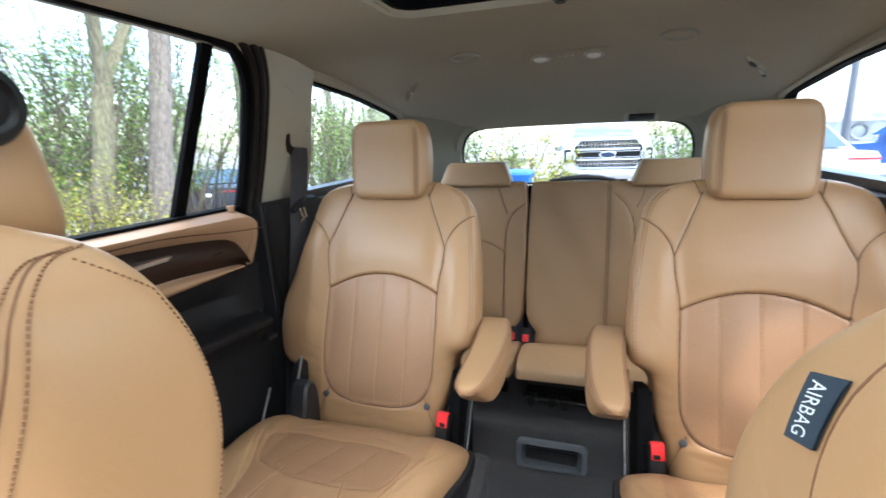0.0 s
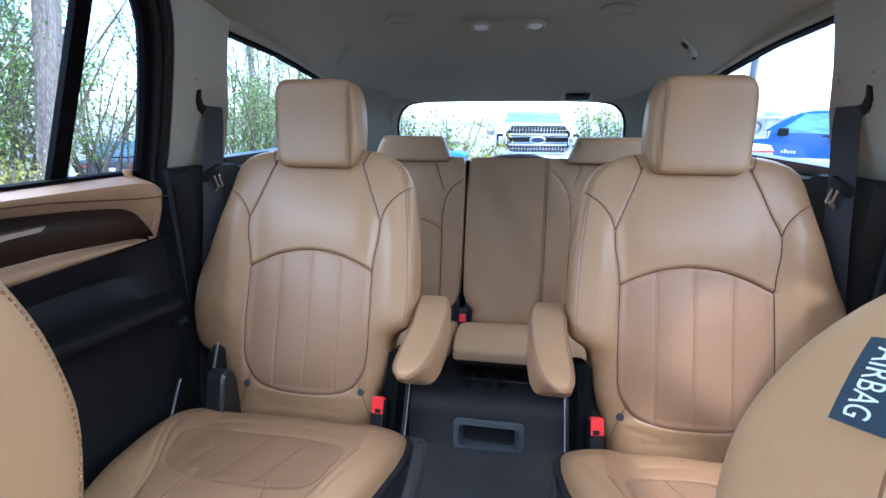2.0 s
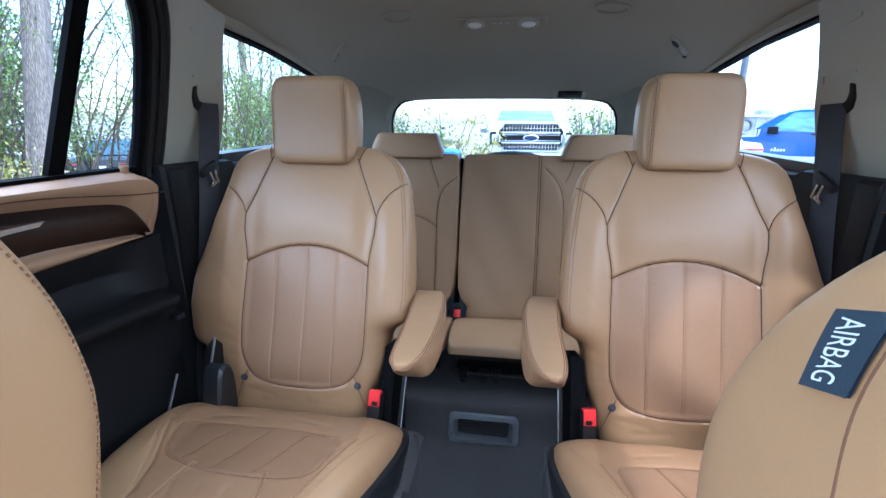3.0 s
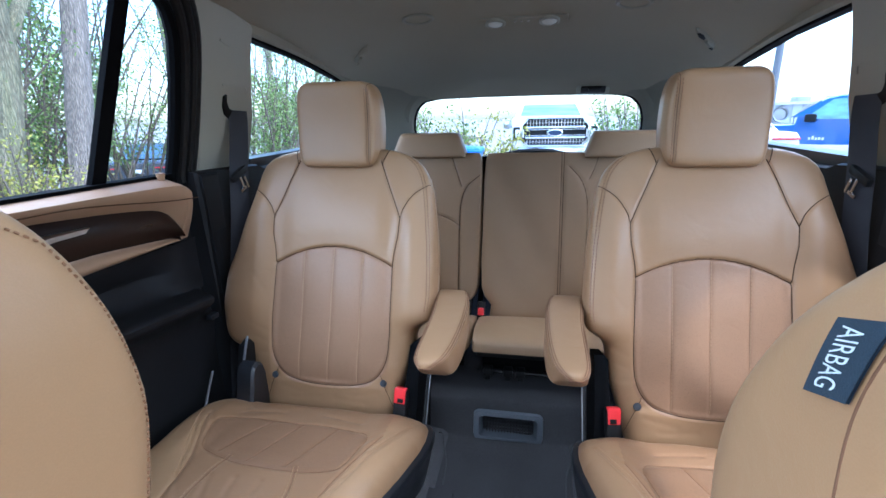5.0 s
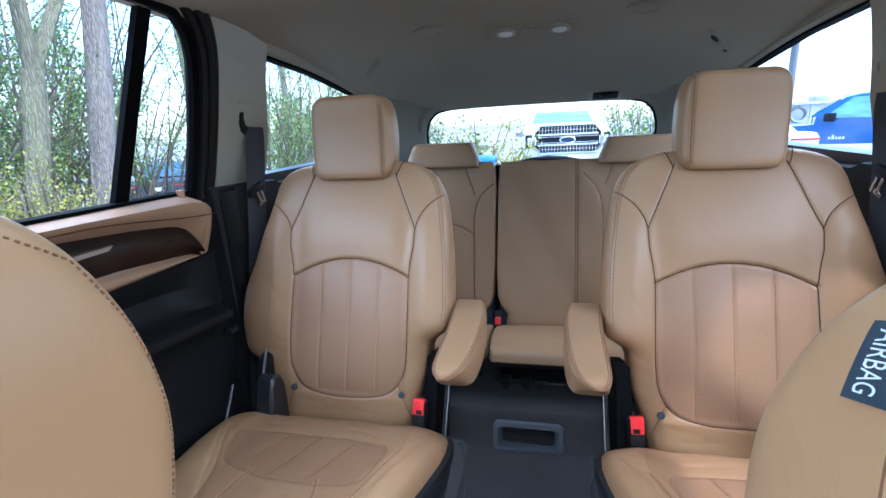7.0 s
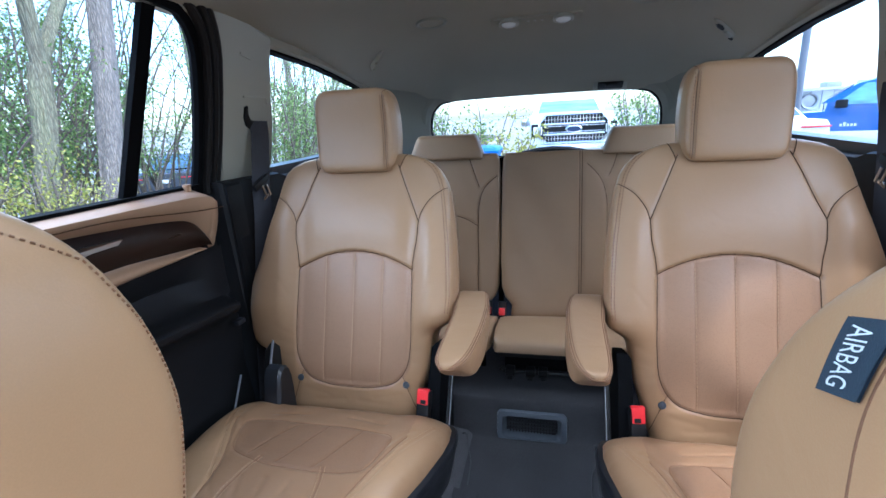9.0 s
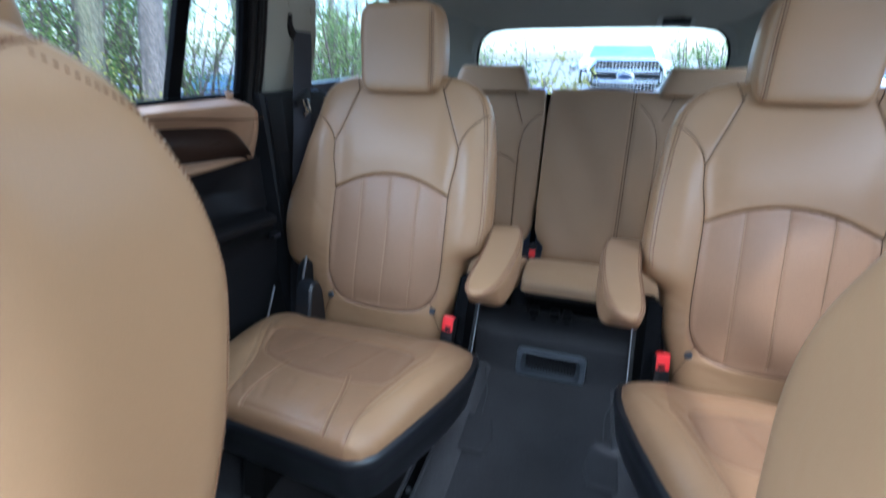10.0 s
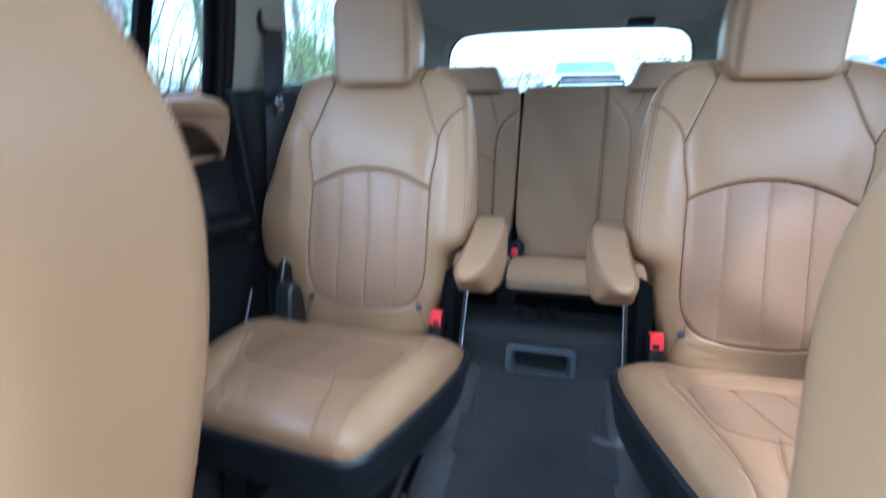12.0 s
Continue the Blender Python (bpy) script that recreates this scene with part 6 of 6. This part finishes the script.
tree("tree", (-6.2, 8.4, V), 8, 0.07, (0.02, 0.02, 1), BARK, "young bare tree in the thicket")
tree("tree", (-6.8, 9.6, V), 8, 0.06, (-0.02, 0.02, 1), BARK, "young bare tree in the thicket")
for x, y, h, r in ((-4.3, 3.2, 1.15, 0.7), (-4.5, 3.55, 1.0, 0.5), (-4.2, 2.6, 1.15, 0.7), (-4.7, 2.0, 1.2, 0.7)):
    shrub((x, y, V), h, r, LEAF_YELLOW, 2800, 0.034, "yellow-green budding shrub with thin stems", 16)
for x, y, h, r in ((-7.2, 5.4, 3.4, 1.1), (-7.4, 6.0, 3.2, 1.0), (-7.0, 4.2, 3.0, 1.1), (-6.8, 2.6, 3.4, 1.2), (-6.2, 4.6, 3.8, 1.0), (-6.0, 5.2, 3.2, 0.9), (-6.6, 6.6, 3.6, 1.0), (-6.9, 7.4, 3.4, 1.0), (-6.0, 3.6, 3.2, 0.9), (-4.6, 7.6, 2.6, 0.8), (-4.8, 9.0, 3.0, 0.9), (-5.0, 10.4, 3.0, 0.9), (-5.1, 11.8, 2.6, 0.8), (-4.4, 13.2, 2.6, 0.8), (-5.4, 8.3, 3.6, 0.9), (-5.8, 9.9, 3.8, 0.9), (-6.0, 12.4, 3.8, 1.0)):
    shrub((x, y, V), h, r, LEAF_GREEN, 5200, 0.042, "tall shrub with fresh green spring leaves", 16)
# shrubs round the truck behind
for x, y, h, r in ((-2.6, 10.2, 1.75, 0.55), (-1.9, 10.4, 1.75, 0.6), (-1.15, 10.6, 1.55, 0.5), (-0.65, 10.1, 1.1, 0.4), (-3.3, 10.8, 1.7, 0.6), (1.85, 10.2, 1.8, 0.5), (2.0, 10.9, 1.9, 0.5), (2.35, 12.2, 1.9, 0.5)):
    shrub((x, y, GROUND), h, r, LEAF_GREEN if x > 0 or x < -1.5 else LEAF_YELLOW, 700, 0.075, "young shrub with large pale spring leaves", 8, "young shrubs")


def outline_body(profile, half, tuck, seg=10):
    """A vehicle body: side profile (y, z) swept across the width, drawn in above the belt and rounded at the flanks."""
    sh = Shape()
    rings = []
    for k in range(seg + 1):
        t = -1 + 2 * k / seg
        e = 1 - abs(t) ** 6
        ring = []
        for y, z in profile:
            w = half - max(z - tuck[0], 0) * tuck[1]
            ring.append((t * w, y * (0.985 + 0.015 * e), z * (0.97 + 0.03 * e)))
        rings.append(ring)
    return sh.loft(rings)


def wheel(parent, x, y, r, width=0.24):
    sh = Shape()
    m = Matrix.Translation((x, y, r)) @ pose(0, 0, 0, 0, 90)
    sh.lathe([(r * 0.62, -width / 2), (r * 0.93, -width / 2), (r, -width / 2 + 0.03), (r, width / 2 - 0.03), (r * 0.93, width / 2), (r * 0.62, width / 2)], m, 32)
    w = part("wheel", sh, TYRE, parent, "black tyre")
    sh = Shape()
    sh.lathe([(0, -0.06), (r * 0.62, -0.09), (r * 0.62, 0.09), (0, 0.06)], m, 20)
    part("rim", sh, STEEL, w, "alloy rim")


def place_vehicle(th, x, y, yaw):
    th.matrix_basis = pose(x, y, GROUND, 0, 0, yaw)


def pickup(paint, label, chrome_front, nose=0.0):
    """A full-size pickup, its nose towards -y, standing at the origin."""
    th = thing("pickup_truck", label, "pickup truck", "parked vehicles")
    hull = [(-2.9, 0.45), (-2.95, 0.60), (-2.93, 1.04), (-2.86, 1.19 + nose), (-2.55, 1.24 + nose), (-1.35, 1.30 + nose), (-1.30, 1.27), (2.9, 1.27), (2.92, 0.5)]
    part("body", outline_body(hull, 1.0, (0.9, 0.08)), paint, th)
    cab = [(-1.45, 1.24), (-0.72, 1.74), (-0.40, 1.81), (1.0, 1.82), (1.25, 1.76), (1.35, 1.24)]
    part("cab", outline_body(cab, 0.98, (1.2, 0.28)), paint, th)
    sh = Shape()
    sh.add([(-0.80, -1.36, 1.30), (0.80, -1.36, 1.30), (0.68, -0.82, 1.66), (-0.68, -0.82, 1.66)], [(0, 1, 2, 3)])
    sh.v = [(x, y - 0.03, z + 0.025) for x, y, z in sh.v]
    part("windscreen", sh, GLASS_SKY, th, "windscreen coloured with a blue sky reflection")
    for s in (-1, 1):
        for poly in ([(-1.12, 1.16), (-1.05, 1.24), (-0.56, 1.68), (0.05, 1.70), (0.05, 1.14)], [(0.13, 1.14), (1.12, 1.18), (1.05, 1.70), (0.13, 1.70)]):
            sh = Shape()
            sh.prism(poly, lambda a, b, d: (s * (0.985 - (b - 1.2) * 0.28 + d), a, b), 0.006)
            part("side_window", sh, GLASS_SKY, th, "side window coloured with a blue sky reflection")
        sh = Shape()
        sh.box((s * 1.13, -0.98, 1.18), (0.20, 0.26, 0.22), 0.04)
        sh.tube([(s * 0.95, -0.94, 1.14), (s * 1.08, -0.96, 1.15)], 0.04, 8)
        part("door_mirror", sh, CHROME if chrome_front else BLACK, th, "bright door mirror" if chrome_front else "black door mirror")
        sh = Shape()
        sh.box((s * 1.005, 0.02, 1.08), (0.02, 0.20, 0.05), 0.01)
        part("door_handle", sh, BLACK, th)
        sh = Shape()
        sh.prism([(-1.38, 0.55), (-1.355, 0.55), (-1.355, 1.24), (-1.38, 1.24)], lambda a, b, d: (s * (1.0 - max(b - 0.9, 0) * 0.08 + d), a, b), 0.004)
        sh.prism([(0.08, 0.55), (0.10, 0.55), (0.10, 1.24), (0.08, 1.24)], lambda a, b, d: (s * (1.0 - max(b - 0.9, 0) * 0.08 + d), a, b), 0.004)
        part("door_gap", sh, BLACK, th)
        sh = Shape()
        sh.box((s * 0.80, -2.90, 1.0), (0.30, 0.10, 0.30), 0.03)
        hl = part("headlamp", sh, BLACK, th, "dark headlamp unit")
        sh = Shape()
        sh.box((s * 0.80, -2.955, 1.0), (0.20, 0.03, 0.18), 0.01)
        part("lens", sh, LENS, hl, "clear lens")
    grille = Shape()
    hexa = [(-0.60, 1.33), (0.60, 1.33), (0.74, 1.17), (0.74, 0.89), (0.60, 0.74), (-0.60, 0.74), (-0.74, 0.89), (-0.74, 1.17)]
    grille.prism(hexa, lambda a, b, d: (a, -2.90 - d, b), 0.06, 0.01)
    gr = part("grille", grille, BLACK, th, "black grille mesh")
    rim = Shape()
    rim.loft([[(a * k, -2.955 - e, 1.035 + (b - 1.035) * k) for a, b in hexa] for k, e in ((1.09, -0.05), (1.08, 0.02), (1.00, 0.03), (0.97, 0.0))], caps=False)
    part("surround", rim, CHROME if chrome_front else paint, gr, "bright six-sided surround")
    for z, h in ((1.235, 0.018), (1.135, 0.05), (1.085, 0.022), (0.955, 0.022), (0.905, 0.05), (0.81, 0.018)):
        sh = Shape()
        sh.box((0, -2.975, z), (1.36, 0.05, h), 0.015)
        part("bar", sh, CHROME if chrome_front else paint, gr, "bright grille bar")
    for k in range(19):
        sh = Shape()
        x = -0.63 + k * 0.07
        sh.box((x, -2.972, 1.235), (0.014, 0.02, 0.15))
        sh.box((x, -2.972, 0.815), (0.014, 0.02, 0.12))
        part("rib", sh, CHROME if chrome_front else BLACK, gr)
    sh = Shape()
    sh.lathe([(0, 0), (0.14, 0), (0.15, 0.015), (0.13, 0.03), (0, 0.035)], Matrix.Translation((0, -2.99, 1.015)) @ pose(0, 0, 0, 90) @ Matrix.Diagonal((1.25, 0.56, 1, 1)), 30)
    bd = part("badge", sh, CHROME, gr, "plain bright oval badge")
    sh = Shape()
    sh.lathe([(0, 0), (0.118, 0), (0.118, 0.006), (0, 0.008)], Matrix.Translation((0, -3.022, 1.015)) @ pose(0, 0, 0, 90) @ Matrix.Diagonal((1.25, 0.50, 1, 1)), 30)
    part("badge_field", sh, BADGE_NAVY, bd, "plain dark blue oval field")
    sh = Shape()
    sh.box((0, -3.0, 0.58), (1.96, 0.22, 0.24), 0.06)
    part("front_bumper", sh, CHROME if chrome_front else paint, th, "bright front bumper")
    for s in (-1, 1):
        for y in (-1.95, 1.75):
            wheel(th, s * 0.88, y, 0.40, 0.27)
    return th


t1 = pickup(PAINT_WHITE, "white full-size pickup truck parked nose-on behind the car", True, 0.10)
place_vehicle(t1, 0.44, 14.4, 2)
t2 = pickup(PAINT_BLUE, "blue pickup truck parked side-on, white lettering on its door", False, -0.28)
bars = Shape()
for k, h in enumerate((0.07, 0.11, 0.07, 0.07, 0.07)):
    bars.box((1.004, -0.93 + k * 0.075, 0.58 + h / 2), (0.006, 0.052, h))
part("door_lettering", bars, TEXT_WHITE, t2, "row of plain white bars")
place_vehicle(t2, 9.1, 15.75, -121)


def sedan(paint, label, lamp_z=0.82):
    th = thing("parked_car", label, "car", "parked vehicles")
    hull = [(-2.3, 0.30), (-2.36, 0.48), (-2.30, 0.70), (-1.9, 0.82), (-1.0, 0.92), (1.55, 0.98), (2.25, 0.99), (2.34, 0.92), (2.36, 0.50), (2.28, 0.28)]
    part("body", outline_body(hull, 0.90, (0.7, 0.12)), paint, th)
    cab = [(-1.05, 0.90), (-0.25, 1.36), (0.2, 1.44), (0.9, 1.42), (1.75, 0.96)]
    cb = part("roof", outline_body(cab, 0.86, (0.95, 0.36)), paint, th)
    for s in (-1, 1):
        for poly in ([(-0.80, 0.98), (0.18, 0.98), (0.18, 1.36), (-0.18, 1.34)], [(0.26, 0.98), (1.45, 1.0), (0.95, 1.34), (0.26, 1.36)]):
            sh = Shape()
            sh.prism(poly, lambda a, b, d: (s * (0.862 - (b - 0.95) * 0.36 + d), a, b), 0.006)
            part("side_window", sh, GLASS_CAR, th, "dark side window")
        sh = Shape()
        sh.box((s * 0.66, 2.33, lamp_z), (0.42, 0.08, 0.03), 0.012)
        part("tail_lamp", sh, TAIL_RED, th, "red tail lamp")
        for y in (-1.45, 1.45):
            wheel(th, s * 0.80, y, 0.33, 0.21)
    sh = Shape()
    sh.add([(-0.70, 1.72, 1.00), (0.70, 1.72, 1.00), (0.58, 1.02, 1.38), (-0.58, 1.02, 1.38)], [(0, 1, 2, 3)])
    sh.v = [(x, y + 0.03, z + 0.025) for x, y, z in sh.v]
    part("rear_screen", sh, GLASS_CAR, th, "dark rear screen")
    sh = Shape()
    sh.add([(-0.72, -1.02, 0.93), (0.72, -1.02, 0.93), (0.6, -0.26, 1.36), (-0.6, -0.26, 1.36)], [(0, 1, 2, 3)])
    sh.v = [(x, y - 0.03, z + 0.02) for x, y, z in sh.v]
    part("windscreen", sh, GLASS_CAR, th, "dark windscreen")
    sh = Shape()
    sh.box((0, 2.385, 0.70), (0.34, 0.02, 0.11), 0.004)
    part("number_plate", sh, LENS, th, "blank pale plate")
    return th


c1 = sedan(PAINT_WHITE, "white saloon car parked with its tail lamps showing", 0.87)
c1.matrix_basis = pose(3.55, 11.4, GROUND, 0, 0, 180) @ Matrix.Diagonal((1, 1, 1.08, 1))
c2 = sedan(PAINT_DARK, "dark saloon car with red tail lamps parked beyond the trees", 0.80)
c2.matrix_basis = pose(-12.3, 14.0, LOT, 0, 0, 205)
bin_ = thing("wheelie_bin", "blue plastic bin standing behind the car among shrubs", "bin")
sh = Shape()
sh.loft([[(-0.98 + x * k, 7.3 + y * k, GROUND - 0.05 + z) for x, y in round_rect(0.27, -0.30, 0.30, 0.05, 4)] for z, k in ((0.04, 0.80), (0.5, 0.90), (0.93, 1.0))])
part("tub", sh, BIN_BLUE, bin_)
sh = Shape()
sh.loft([[(-0.98 + x * k, 7.3 + y * k, GROUND - 0.05 + z) for x, y in round_rect(0.29, -0.33, 0.32, 0.05, 4)] for z, k in ((0.93, 1.0), (0.97, 1.02), (1.00, 0.95), (1.02, 0.6))])
part("lid", sh, BIN_BLUE, bin_, "blue lid")

shed = thing("warehouse", "long low pale grey metal-clad building", "building")
sh = Shape()
sh.box((22, 34, GROUND + 0.85), (26, 12, 1.7))
part("wall", sh, METAL_WALL, shed)
for k in range(52):
    sh = Shape()
    sh.box((9.25 + k * 0.5, 27.97, GROUND + 0.85), (0.06, 0.06, 1.7))
    part("rib", sh, METAL_WALL, shed)
sh = Shape()
sh.box((22, 34, GROUND + 1.76), (26.4, 12.4, 0.14))
part("roof", sh, METAL_WALL, shed, "flat grey roof edge")
sh = Shape()
sh.lathe([(0.33, 0), (0.39, 0.04), (0.37, 0.16), (0.30, 0.14), (0.28, 0.02)], Matrix.Translation((12.65, 27.92, GROUND + 1.2)) @ pose(0, 0, 0, 90), 28)
fan = part("wall_fan", sh, STEEL, shed, "round wall fan")
sh = Shape()
sh.lathe([(0, 0.02), (0.28, 0.02), (0.28, 0.04), (0, 0.05)], Matrix.Translation((12.65, 27.92, GROUND + 1.2)) @ pose(0, 0, 0, 90), 24)
part("fan_face", sh, STEEL, fan, "dark louvres")
for x in (14.5, 16.2, 18.2):
    sh = Shape()
    sh.box((x, 30, GROUND + 1.98), (0.7, 0.7, 0.28), 0.05)
    part("roof_unit", sh, STEEL, shed, "grey roof unit")
pole = thing("light_pole", "tall galvanised lamp pole beside the car park", "lamp pole")
sh = Shape()
sh.tube([(9.55, 22.0, GROUND), (9.55, 22.0, 11)], [0.15, 0.11], 12)
part("shaft", sh, POLE_METAL, pole)
sh = Shape()
sh.lathe([(0.2, 0), (0.2, 0.06), (0.13, 0.12), (0.11, 0.14)], Matrix.Translation((9.55, 22.0, GROUND)), 16)
part("foot_plate", sh, POLE_METAL, pole)
